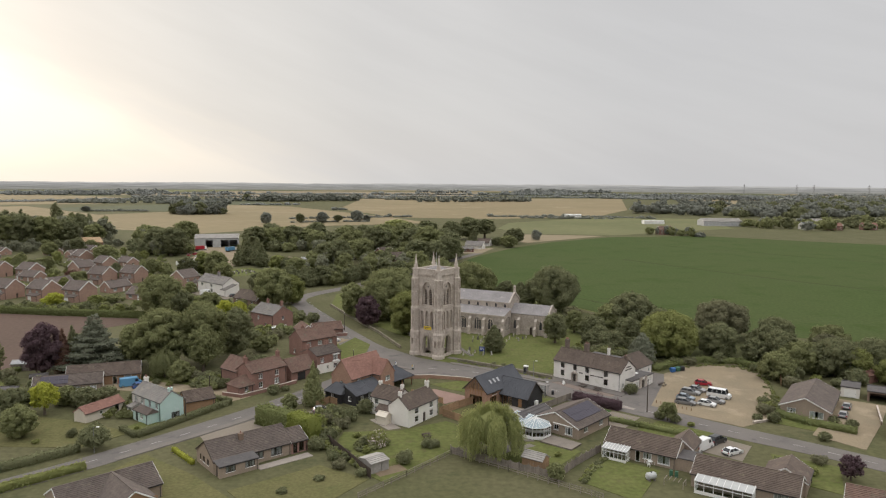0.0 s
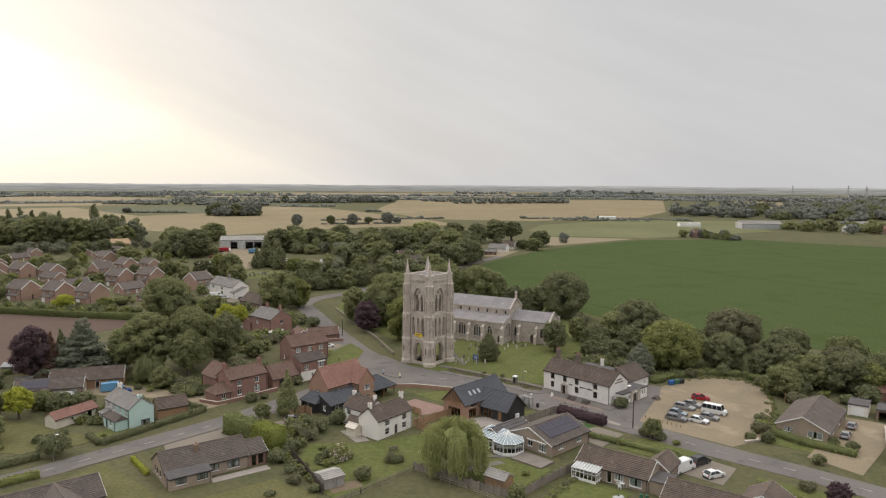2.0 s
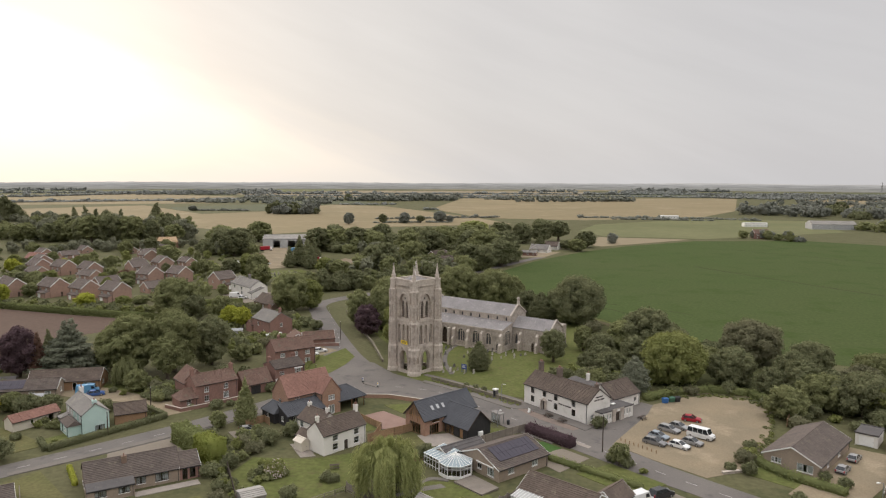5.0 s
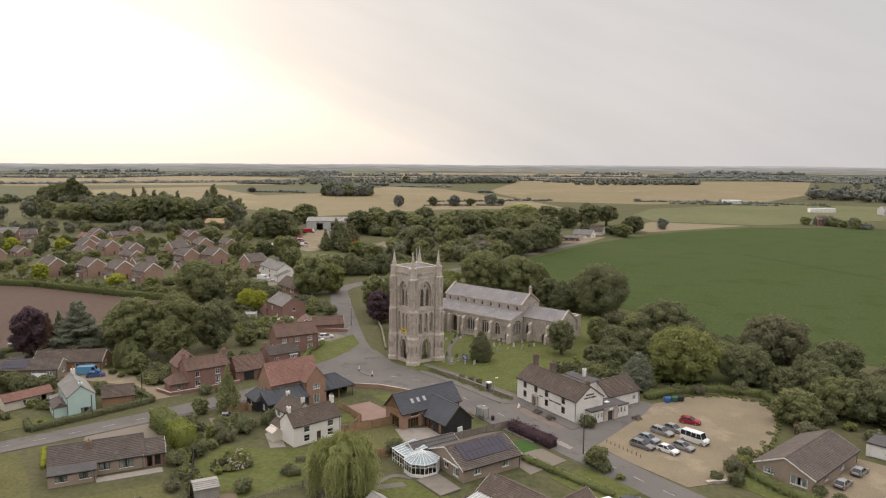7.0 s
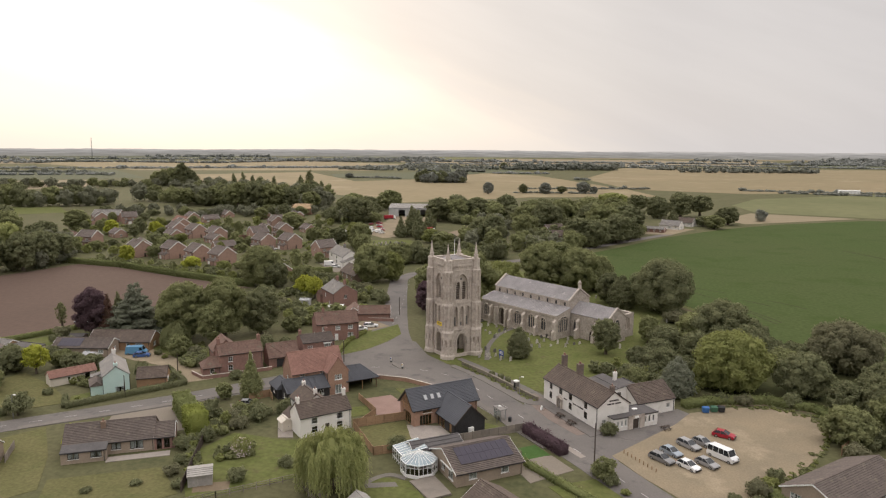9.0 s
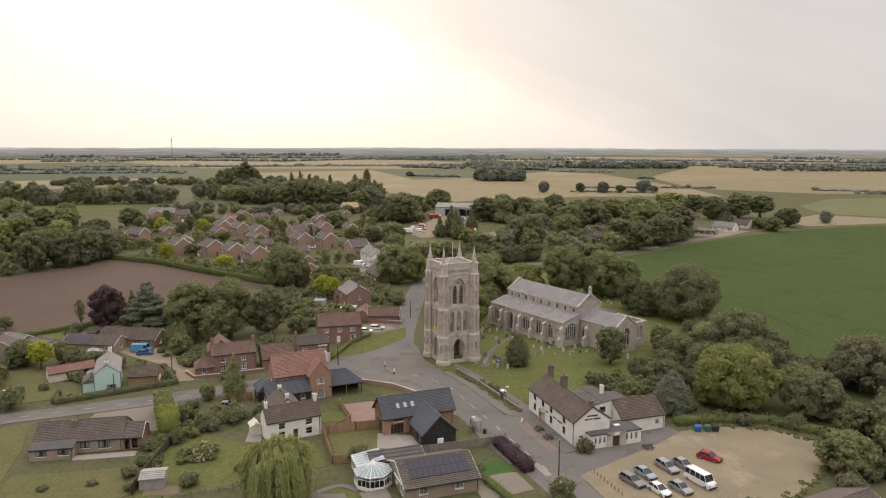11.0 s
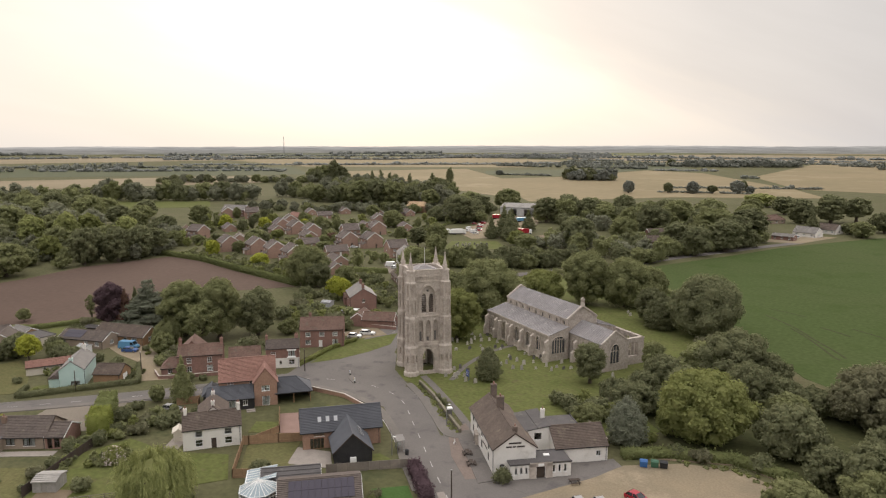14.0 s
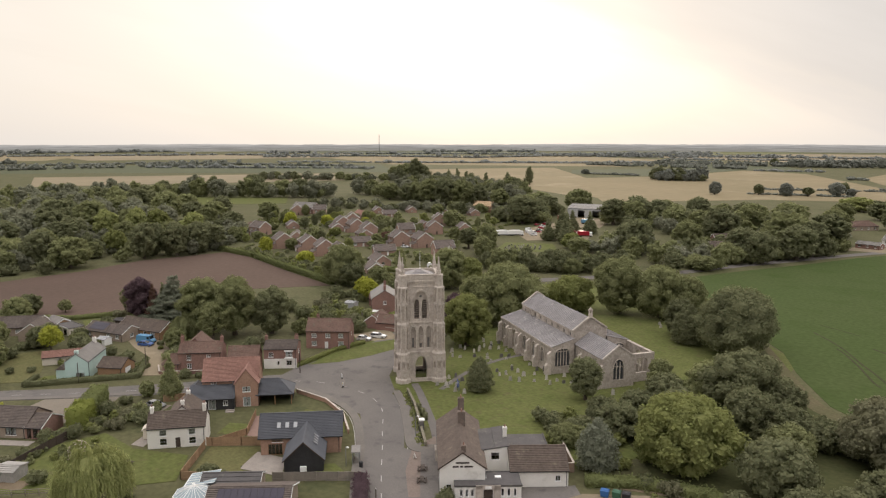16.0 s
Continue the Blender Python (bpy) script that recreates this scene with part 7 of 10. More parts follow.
TREE_WORDS = {"leaf_mid": "green", "leaf_dark": "dark green", "leaf_fresh": "fresh green", "leaf_lime": "yellow-green", "leaf_willow": "pale green", "leaf_purple": "dark purple", "leaf_russet": "russet", "leaf_blue": "blue-green", "leaf_far": "haze-greyed green", "leaf_brown": "brownish green"}
SHAPES = {"round": "broad round-crowned tree", "tall": "tall broadleaf tree", "open": "open-crowned tree", "cone": "dense conical evergreen", "egg": "dense egg-shaped evergreen", "cedar": "spreading layered conifer", "poplar": "narrow columnar poplar", "willow": "weeping willow with hanging strands", "shrub": "leafy garden shrub"}


def tree(x, y, h, r, kind="round", material="leaf_mid", seed=None, size=0.55, cover=2.1, where="beside gardens", group=""):
    seed = int(abs(x * 13 + y * 7)) if seed is None else seed
    word = TREE_WORDS[material]
    th = thing("shrub" if kind == "shrub" else "tree", x, y, seed * 37 % 360, "%s %s %s" % (word, SHAPES[kind], where), "shrub" if kind == "shrub" else "tree", group)
    if kind != "shrub":
        part("trunk", trunk_geo(h, r, seed, kind), "bark", th)
    if kind == "willow":
        me = willow_mesh("crown", h, r, seed, material)
    else:
        me = foliage("crown", crown_blobs(kind, h, r, seed), size, cover, seed, material, core=0.76 if kind != "open" else 0.6)
    ob = new("foliage" if kind == "shrub" else "crown", me)
    ob.parent = th
    return th


def hedge(line, w, h, material="leaf_hedge", label="clipped green hedge along a garden", size=0.32, cover=1.7, ragged=0.08):
    """A clipped hedge: a solid core wrapped in leaf clumps."""
    rng = np.random.default_rng(int(abs(line[0][0] * 11 + line[0][1] * 3)))
    quads, g = [], Geo()
    for (x0, y0), (x1, y1) in zip(line, line[1:]):
        a, b = np.array([x0, y0]), np.array([x1, y1])
        L = np.linalg.norm(b - a)
        d = (b - a) / L
        n = np.array([-d[1], d[0]])
        for face, (u, v) in (("top", (L, w)), ("l", (L, h)), ("r", (L, h)), ("e0", (w, h)), ("e1", (w, h))):
            k = int(cover * u * v / size ** 2)
            s, t = rng.uniform(0, 1, k), rng.uniform(0, 1, k)
            if face == "top":
                p = a + d * (s * L)[:, None] + n * ((t - 0.5) * w)[:, None]
                z = h * (1 + ragged * np.sin(s * L * 1.3) * 0.6) + rng.normal(0, ragged, k)
                nr = np.tile([0, 0, 1.0], (k, 1))
            elif face in "lr":
                sg = 1 if face == "l" else -1
                p = a + d * (s * L)[:, None] + n * (sg * w / 2 + rng.normal(0, ragged, k))[:, None]
                z = t * h
                nr = np.tile([*(n * sg), 0.2], (k, 1))
            else:
                e = a if face == "e0" else b
                p = e + n * ((s - 0.5) * w)[:, None]
                z = t * h
                nr = np.tile([*(d * (-1 if face == "e0" else 1)), 0.2], (k, 1))
            quads.append(leaf_quads(rng, np.column_stack([p, z]), nr, size))
        c = [a + n * w * 0.45, a - n * w * 0.45, b - n * w * 0.45, b + n * w * 0.45]
        g.prism([tuple(q) for q in c], 0, h * 0.94)
    q = np.concatenate(quads).reshape(-1, 3)
    faces = np.arange(len(q)).reshape(-1, 4)
    cf = [f for f in g.f if len(f) == 4]
    verts = np.concatenate([q, np.array(g.v)])
    faces = np.concatenate([faces, np.array(cf) + len(q)])
    ob = new("hedge", quad_mesh("hedge", verts, faces, material))
    return tagged(ob, label, "hedge")


def inside(p, ring):
    x, y = p
    hit = False
    for (x0, y0), (x1, y1) in zip(ring, ring[1:] + ring[:1]):
        if (y0 > y) != (y1 > y) and x < (x1 - x0) * (y - y0) / (y1 - y0) + x0:
            hit = not hit
    return hit


def spots(ring, n, gap, seed, avoid=()):
    """Scattered places in a ring, not nearer to one another than gap."""
    rng = random.Random(seed)
    xs, ys = [p[0] for p in ring], [p[1] for p in ring]
    out = []
    for _ in range(n * 60):
        p = (rng.uniform(min(xs), max(xs)), rng.uniform(min(ys), max(ys)))
        if inside(p, ring) and all((p[0] - q[0]) ** 2 + (p[1] - q[1]) ** 2 > gap * gap for q in out) and all((p[0] - a) ** 2 + (p[1] - b) ** 2 > c * c for a, b, c in avoid):
            out.append(p)
            if len(out) == n:
                break
    return out


def wood(name, ring, n, gap, h, r, seed, material="leaf_far", size=1.6, cover=1.3, label="dense belt of dark green trees across the fields", per=7, avoid=(), category="woodland"):
    """A far wood as one thing: every tree is a dome of leafy masses that comes down to the ground."""
    rng = random.Random(seed)
    rg = np.random.default_rng(seed)
    mats = material if isinstance(material, (list, tuple)) else [material]
    quads, cores, qi, ci = [], [], [], []
    for x, y in spots(ring, n, gap, seed, avoid):
        hh, rr, mi = h * rng.uniform(0.6, 1.2), r * rng.uniform(0.75, 1.2), rng.randrange(len(mats))
        blobs = [(x, y, hh * 0.34, rr * 0.8, rr * 0.8, hh * 0.36)]
        for k in range(per):
            a, q = k * 2.4 + rng.random(), math.sqrt((k + 0.3) / per) * 0.78
            s = rng.uniform(0.2, 0.42) * rr
            top = hh * (1 - 0.55 * q * q) * rng.uniform(0.88, 1.06)
            blobs.append((x + math.cos(a) * q * rr, y + math.sin(a) * q * rr, top - s * 0.9, s, s, s * 0.95))
        for b in blobs:
            c, rad = np.array(b[:3]), np.array(b[3:])
            k = max(7, int(cover * 4 * math.pi * rad[0] * rad[2] / size ** 2))
            d = rg.normal(0, 1, (k, 3))
            d /= np.linalg.norm(d, axis=1)[:, None]
            d[:, 2] = np.abs(d[:, 2]) * np.where(rg.uniform(0, 1, k) < 0.3, -1, 1)
            quads.append(leaf_quads(rg, c + d * rad * rg.uniform(0.84, 1.14, (k, 1)), d, size))
            qi += [mi] * k
            cores.append(c + BALL_V * rad * 0.8)
            ci += [mi] * len(BALL_F)
    q = np.concatenate(quads).reshape(-1, 3)
    o = len(q)
    faces = [np.arange(o).reshape(-1, 4)]
    for k in range(len(cores)):
        faces.append(BALL_F + o)
        o += len(BALL_V)
    verts = np.concatenate([q, *cores])
    verts[:, 2] = np.maximum(verts[:, 2], 0.02)
    ob = new(name, quad_mesh(name, verts, np.concatenate(faces), mats, qi + ci))
    return tagged(ob, label, category, kind="stuff")


# trees that stand out one by one: place, height, crown radius, shape, leaf
TREES = [
    (-105, 182.6, 14.6, 5.4, "round", "leaf_purple"), (-100.8, 184.6, 12.0, 2.9, "cone", "leaf_russet"), (-99.6, 187.4, 12.0, 3.2, "cone", "leaf_dark"), (-94.2, 188.4, 15.5, 8.6, "cedar", "leaf_blue"),
    (-77, 190, 17.5, 7.5, "round", "leaf_mid"), (-67, 194.5, 18, 7.5, "tall", "leaf_mid"), (-60.5, 203, 15, 6, "round", "leaf_dark"), (-85, 193, 12, 5.5, "round", "leaf_mid"), (-64, 186, 12, 4.6, "open", "leaf_mid"), (-54, 209, 5, 3, "round", "leaf_mid"),
    (-72.4, 181.1, 7.2, 3.8, "willow", "leaf_mid"), (-66.5, 176, 6, 3.2, "round", "leaf_mid"), (-86.8, 150.6, 7.6, 3.3, "open", "leaf_lime"), (-84, 136.7, 7.2, 3.4, "round", "leaf_mid"), (-93, 150, 6.5, 3.6, "round", "leaf_dark"),
    (-66.3, 130.6, 4.6, 3.2, "open", "leaf_dark"), (-76.5, 157.5, 4.6, 3.0, "round", "leaf_dark"), (-81, 156, 4.6, 3.4, "round", "leaf_dark"), (-86, 157.5, 4.4, 3.2, "round", "leaf_mid"),
    (-78.5, 252.5, 8.4, 3.6, "open", "leaf_lime"), (-72.5, 250, 8.6, 3.4, "open", "leaf_lime"), (-69.6, 287, 16.5, 8.4, "round", "leaf_mid"), (-62.5, 292, 13, 6, "round", "leaf_fresh"), (-105.4, 263, 16, 9.5, "round", "leaf_mid"), (-98.5, 262, 10, 6, "round", "leaf_dark"), (-89, 268, 9, 5, "round", "leaf_mid"),
    (-29.4, 158.3, 10.4, 2.7, "cone", "leaf_mid"), (-34.0, 155.0, 4, 2.0, "round", "leaf_mid"), (9.4, 128.6, 10.2, 6.2, "willow", "leaf_willow"),
    (-11.1, 235, 15.5, 7.4, "round", "leaf_fresh"), (-26.2, 247, 12, 4.8, "round", "leaf_purple"), (-33, 262, 14.5, 5.4, "round", "leaf_mid"), (-24, 258, 16, 6, "round", "leaf_mid"), (-18.7, 262.4, 20, 11.5, "round", "leaf_mid"), (-15.4, 291, 11.5, 9.2, "round", "leaf_fresh"),
    (-0.9, 298, 20, 8.8, "round", "leaf_mid"), (11.1, 302.4, 17.5, 10, "round", "leaf_mid"), (44.9, 281.5, 18.5, 11.4, "round", "leaf_dark"), (31.5, 281.5, 11, 5, "egg", "leaf_dark"), (26, 287, 12, 5, "round", "leaf_dark"), (16.7, 307, 14.5, 8, "round", "leaf_mid"),
    (15.8, 210.8, 8.0, 3.1, "egg", "leaf_dark"), (36.3, 223.0, 10.4, 3.8, "tall", "leaf_dark"), (45.4, 239, 8.6, 3.3, "tall", "leaf_mid"), (56.6, 196.4, 9.0, 3.7, "egg", "leaf_blue"), (67.6, 206.4, 14.0, 9.4, "round", "leaf_fresh"),
    (82.4, 208, 10.2, 6.4, "round", "leaf_dark"), (98, 209, 9.5, 5.4, "round", "leaf_dark"), (90, 199, 7.5, 4.2, "round", "leaf_dark"), (64.5, 240, 14.5, 8.4, "round", "leaf_dark"), (57.4, 238, 11, 5.2, "round", "leaf_mid"), (93, 233, 12.5, 9.4, "round", "leaf_brown"), (71.5, 239, 9.5, 5.2, "round", "leaf_dark"), (75, 232.5, 7.0, 4.8, "round", "leaf_dark"), (82.6, 233, 6.0, 4.4, "round", "leaf_dark"), (50.5, 232, 7.5, 4.6, "round", "leaf_dark"), (79, 224, 6.5, 4.6, "round", "leaf_mid"), (88.2, 182.5, 7.4, 4.8, "round", "leaf_mid"),
    (96, 197, 10.5, 5.4, "round", "leaf_dark"), (105.5, 186, 10.4, 7, "round", "leaf_dark"), (98.5, 190, 8.6, 5.4, "round", "leaf_mid"), (118.3, 190, 9.5, 6.6, "round", "leaf_dark"), (111, 200, 9, 5.4, "round", "leaf_brown"), (106, 222, 9.5, 6.4, "round", "leaf_dark"), (119, 214, 8.5, 6, "round", "leaf_mid"),
    (109, 183, 9, 4.4, "open", "leaf_fresh"), (128, 184, 9, 6, "round", "leaf_mid"), (116, 178, 7, 4, "round", "leaf_fresh"), (71.5, 119, 4.6, 2.3, "open", "leaf_purple"), (50, 221, 6.5, 4.2, "round", "leaf_dark"), (46.5, 214, 6, 3.8, "round", "leaf_dark"),
    (52, 211, 7, 4.6, "round", "leaf_dark"), (59, 221, 9.5, 5, "round", "leaf_dark"), (71, 226, 11.5, 5.5, "round", "leaf_dark"), (62.5, 205, 6.5, 3.4, "round", "leaf_fresh"),
    (47, 200, 4.5, 3, "round", "leaf_mid"), (20, 118.5, 3.0, 1.8, "round", "leaf_mid"), (49, 149, 4.6, 2.2, "open", "leaf_mid"), (-92, 128, 7, 4, "round", "leaf_dark"), (-104, 140, 8, 5, "round", "leaf_mid"), (-100, 153.6, 5, 3.4, "round", "leaf_dark"), (-136, 158.6, 7.5, 4.2, "round", "leaf_dark"), (-126, 152, 9, 5, "round", "leaf_mid"),
    (-132, 168, 4.4, 2.4, "open", "leaf_mid"), (-116, 181.6, 9.5, 1.7, "open", "leaf_mid"),
]
for row in TREES:
    x, y, h, r, kind, leaf = row
    tree(x, y, h, r, kind, leaf, size=0.38 if r < 4 else 0.48 if r < 8 else 0.56, cover=1.45, where="beside the churchyard" if x > -40 and y > 195 else "in a village garden")

# trees built once and copied, for belts and gardens farther off
protos = []
for k, (h, r, kind) in enumerate(((12, 5, "round"), (12, 4.6, "tall"), (11, 5.4, "round"), (13, 4.4, "open"), (12, 5.6, "round"), (12, 5.0, "tall"), (13, 3.4, "cone"))):
    th = thing("tree", -600 - 12 * k, 380, 0, "dark green broadleaf tree in a belt of trees" if kind != "cone" else "dark green conical evergreen in a belt of trees", "tree", "village trees")
    part("trunk", trunk_geo(h, r, 90 + k, kind), "bark", th)
    ob = new("crown", foliage("crown", crown_blobs(kind, h, r, 90 + k), 0.68, 1.3, 90 + k, "leaf_mid"))
    ob.parent = th
    protos.append((th, h, r))


def plant(x, y, h, r, k, leaf=None):
    k = 6 if k == "cone" else k % 6
    th, ph, pr = protos[k]
    ob = copy_thing(th, pose(x, y, 0, 0, 0, (x * 31 + y * 17) % 360) @ Matrix.Diagonal((r / pr, r / pr, h / ph, 1)))
    if leaf:
        crown = [c for c in ob.children if c.name.startswith("crown")][0]
        crown.material_slots[0].link = "OBJECT"
        crown.material_slots[0].material = MATS[leaf]
        tagged(ob, "%s %s in a belt of trees" % (TREE_WORDS[leaf], "conical evergreen" if k == 6 else "broadleaf tree"))
    return ob


rng = random.Random(5)
M, D, F, P = "leaf_mid", "leaf_dark", "leaf_fresh", "leaf_willow"
GROVE = [
    # between the lane, the burial ground and the scrap yard
    (-117, 362, 16, 7, M), (-127, 374, 14, 6, F), (-110, 352, 11, 5.5, M), (-133, 366, 12, 5.5, D), (-205, 428, 12, 7.5, M), (-183, 474, 20, 11, D), (-197, 488, 20, 12, D), (-189, 500, 16, 8, D), (-207, 508, 18, 11, M), (-204, 528, 17, 10, D),
    (-213, 583, 18, 11, M), (-236, 562, 16, 10, M), (-95, 405, 9, 6, F), (-82, 393, 9, 6.5, M), (-88, 400, 8, 5, D), (-137, 514, 19, 10, D), (-130, 531, 20, 10, D), (-124, 518, 18, 9, M), (-112, 530, 19, 11, D), (-102, 532, 16, 10, M),
    (-101, 564, 19, 10, D), (-120, 550, 17, 10, M), (-61, 412, 18, 8.5, D), (-69, 420, 16, 7.5, D), (-57, 401, 10, 5.5, M), (-91, 510, 16, 9, M), (-80, 516, 15, 9, D),
    # along the lane beside the green field
    (-57, 459, 14, 7, M), (-50, 446, 16, 8, M), (-45, 473, 22, 10, D), (-43, 513, 22, 12, M), (-24, 381, 9, 5, D), (-16, 392, 7, 6, M), (-15, 430, 17, 8.5, D), (-5, 428, 16, 8, D), (-9, 470, 22, 12, M), (4, 468, 19, 10, D), (3, 450, 18, 10, D),
    (-28, 528, 22, 12, M), (2, 499, 20, 11, D), (-20, 496, 20, 11, D), (-62, 491, 18, 10, M), (-62, 558, 18, 10, D), (-76, 545, 17, 10, M), (-12, 556, 17, 10, M), (-41, 560, 17, 10, D), (-46, 732, 12, 14, P), (-15, 671, 15, 10, D), (-31, 640, 15, 9, M),
    (24, 626, 21, 12, D), (8, 612, 18, 10, D), (38, 637, 19, 10, D), (52, 552, 10, 7, M), (60, 584, 14, 8, D), (44, 566, 8, 6, D), (-22, 588, 14, 9, M), (-80, 590, 15, 9, D), (-52, 610, 14, 9, M),
    # west of the ploughed field
    (-220, 197, 15, 9, M), (-230, 188, 18, 7, D), (-222, 231, 19, 7, D), (-219, 246, 18, 7.5, D), (-222, 258, 17, 7.5, D), (-224, 268, 15, 7, D), (-230, 240, 17, 7, D), (-248, 227, 13, 5.4, F), (-240, 214, 9, 5, M), (-298, 241, 19, 8, P), (-285, 253, 20, 8, P),
    (-284, 265, 19, 7, F), (-286, 287, 15, 7, P), (-268, 240, 15, 7, M), (-262, 262, 14, 7, M), (-256, 280, 12, 6, D), (-245, 292, 9, 5, M), (-352, 230, 23, 10, D), (-357, 252, 20, 11, M), (-330, 222, 18, 9, D), (-320, 262, 17, 9, M), (-340, 280, 17, 9, D),
    (-377, 311, 22, 12, M), (-352, 318, 16, 9, D), (-320, 312, 14, 8, M), (-300, 320, 12, 7, D), (-438, 315, 22, 11, D), (-410, 290, 18, 10, M), (-487, 317, 17, 10, M), (-455, 345, 17, 10, D), (-420, 345, 16, 10, M), (-352, 334, 15, 8, M), (-321, 360, 15, 9, M),
    (-390, 360, 15, 9, D), (-260, 198, 15, 8, M), (-285, 212, 16, 8, D), (-262, 172, 15, 8, D), (-240, 166, 13, 7, M), (-300, 190, 17, 9, D), (-226, 172, 11, 6, M), (-214, 158, 10, 6, D),
    # tall trees behind the estate
    (-330, 528, 25, 11, M), (-318, 534, 26, 11, D), (-304, 540, 24, 11, M), (-345, 540, 24, 11, D), (-290, 548, 20, 9, D), (-360, 552, 20, 10, M), (-275, 556, 17, 9, M), (-380, 545, 17, 9, D), (-400, 540, 17, 10, M), (-262, 470, 10, 6, M), (-250, 482, 12, 6, D),
    (160, 208, 9, 5, M), (180, 204, 10, 5, D), (200, 196, 9, 5.5, M), (220, 190, 9, 5, D),
]
for k, (x, y, h, r, leaf) in enumerate(GROVE):
    plant(x, y, h, r, k, leaf)
for x, y, h, r in ((-119, 430, 19, 5.5), (-127, 452, 15, 5), (-121, 462, 14, 5), (-112, 425, 17, 5.5), (-107, 417, 14, 5), (-122, 421, 13, 4.5), (-36, 434, 8, 2), (24, 560, 14, 5)):
    plant(x, y, h, r, "cone", D)
# small trees between the estate houses
HOMES = [(o.matrix_basis.translation.x, o.matrix_basis.translation.y, 8.5) for o in scene.objects if o.parent is None and o.name.startswith("estate")]
HOMES += [(x + 8, y - 9, 7.5) for x, y, _ in HOMES]
for k, (x, y) in enumerate(spots([(-125, 290), (-215, 292), (-270, 310), (-360, 395), (-330, 420), (-250, 410), (-180, 440), (-150, 400), (-130, 350)], 55, 8, 12, HOMES)):
    plant(x, y, rng.uniform(3.5, 9), rng.uniform(2.2, 4.4), k, rng.choice((None, "leaf_dark", "leaf_fresh", None, "leaf_mid", "leaf_lime" if k % 5 == 0 else None)))
for x, y, h, r in ((-198.7, 284, 8.5, 4.2), (-154.7, 278.5, 6.5, 4.2), (-138.4, 280, 5.5, 4), (-288, 356, 10, 5), (-268, 372, 8, 4.5)):
    plant(x, y, h, r, int(-x), "leaf_lime" if r > 4.1 else "leaf_fresh")
plant(-187.9, 356, 5.5, 4, 3, "leaf_russet")
# Lombardy poplars
for x, y, h, r in ((-455, 677, 24, 3.2), (-447, 683, 25, 3.2), (-440, 690, 22, 3), (-416, 697, 21, 3), (-365, 674, 23, 4.2), (-330, 660, 19, 3.5), (-446, 815, 24, 5)):
    tree(x, y, h, r, "poplar", "leaf_dark", size=1.0, cover=1.6, where="in a far belt")

# gardens of the estate, too thick with planting to count
ESTATE = [(-125, 282), (-215, 285), (-262, 300), (-300, 330), (-365, 385), (-350, 430), (-250, 430), (-215, 480), (-185, 470), (-160, 410), (-125, 350), (-112, 320)]
wood("garden_shrubs", ESTATE, 260, 4.5, 1.9, 1.8, 31, ("leaf_mid", "leaf_dark", "leaf_hedge", "leaf_fresh"), 0.85, 1.2, "garden shrubs and hedges between the estate houses", 5, [(x, y, 7.0) for x, y, _ in HOMES], "shrubs")
wood("garden_trees", ESTATE, 40, 7, 7.0, 3.6, 32, ("leaf_mid", "leaf_dark", "leaf_mid", "leaf_fresh"), 0.8, 1.4, "mixed small trees in the estate gardens", 8, [(x, y, 9.5) for x, y, _ in HOMES])
# far woods and field hedges; the farther ones have haze put into their leaf colour
# leaf_wood brings its painted haze into the mixed woods
MIXED = ("leaf_wood", "leaf_dark", "leaf_wood", "leaf_mid", "leaf_wood", "leaf_dark")
wood("west_wood", [(-300, 205), (-310, 300), (-400, 300), (-480, 300), (-500, 350), (-560, 400), (-660, 330), (-520, 190), (-400, 60), (-300, 90), (-262, 140), (-250, 190)], 170, 10.5, 17, 8.5, 21, MIXED, 1.5, 1.2, "dense mixed woodland west of a ploughed field", 11)
wood("west_scrub", [(-208, 152), (-212, 190), (-222, 200), (-216, 235), (-218, 268), (-240, 290), (-290, 330), (-330, 330), (-330, 240), (-250, 140), (-222, 140)], 110, 6, 8, 4.6, 25, MIXED, 0.95, 1.25, "scrub and small trees beside a ploughed field", 9)
wood("north_wood", [(-480, 560), (-440, 650), (-400, 690), (-340, 670), (-270, 590), (-262, 560), (-300, 552), (-400, 545)], 78, 11, 17, 9, 22, MIXED, 1.5, 1.2, "dense belt of trees behind the estate", 14)
wood("field_row", [(-595, 415), (-540, 455), (-470, 520), (-462, 512), (-530, 444), (-588, 404)], 26, 7.5, 19, 9, 26, MIXED, 1.2, 1.3, "row of tall trees between meadow and cornfield", 13)
wood("tall_wood", disc(-650, 786, 26, 18, 30), 9, 11, 27, 11, 27, ("leaf_dark", "leaf_mid", "leaf_dark"), 1.8, 1.3, "clump of very tall dark trees beyond the meadows", 14)
wood("field_row", [(-820, 620), (-600, 790), (-420, 700), (-425, 715), (-600, 812), (-830, 640)], 60, 9, 11, 8, 28, MIXED, 1.6, 1.2, "ragged belt of trees along a far field", 10)
wood("estate_belt", [(-240, 545), (-262, 520), (-330, 500), (-400, 460), (-395, 440), (-310, 470), (-255, 495)], 34, 8, 8, 5, 23, MIXED, 0.8, 1.3, "line of garden trees behind the estate", 9)
wood("lane_grove", [(-82, 402), (-46, 396), (-18, 388), (-3, 424), (4, 446), (14, 490), (6, 515), (-40, 540), (-100, 575), (-150, 545), (-142, 512), (-95, 500), (-75, 486), (-52, 470), (-46, 440), (-72, 425)], 130, 6.5, 9.5, 5.8, 29, ("leaf_dark", "leaf_mid", "leaf_dark", "leaf_wood"), 1.0, 1.2, "dense undergrowth and small trees beside the lane", 9, [(-28, 437, 9), (-38, 462, 9), (-69, 467, 7), (-60, 432, 8), (-10, 602, 14)])
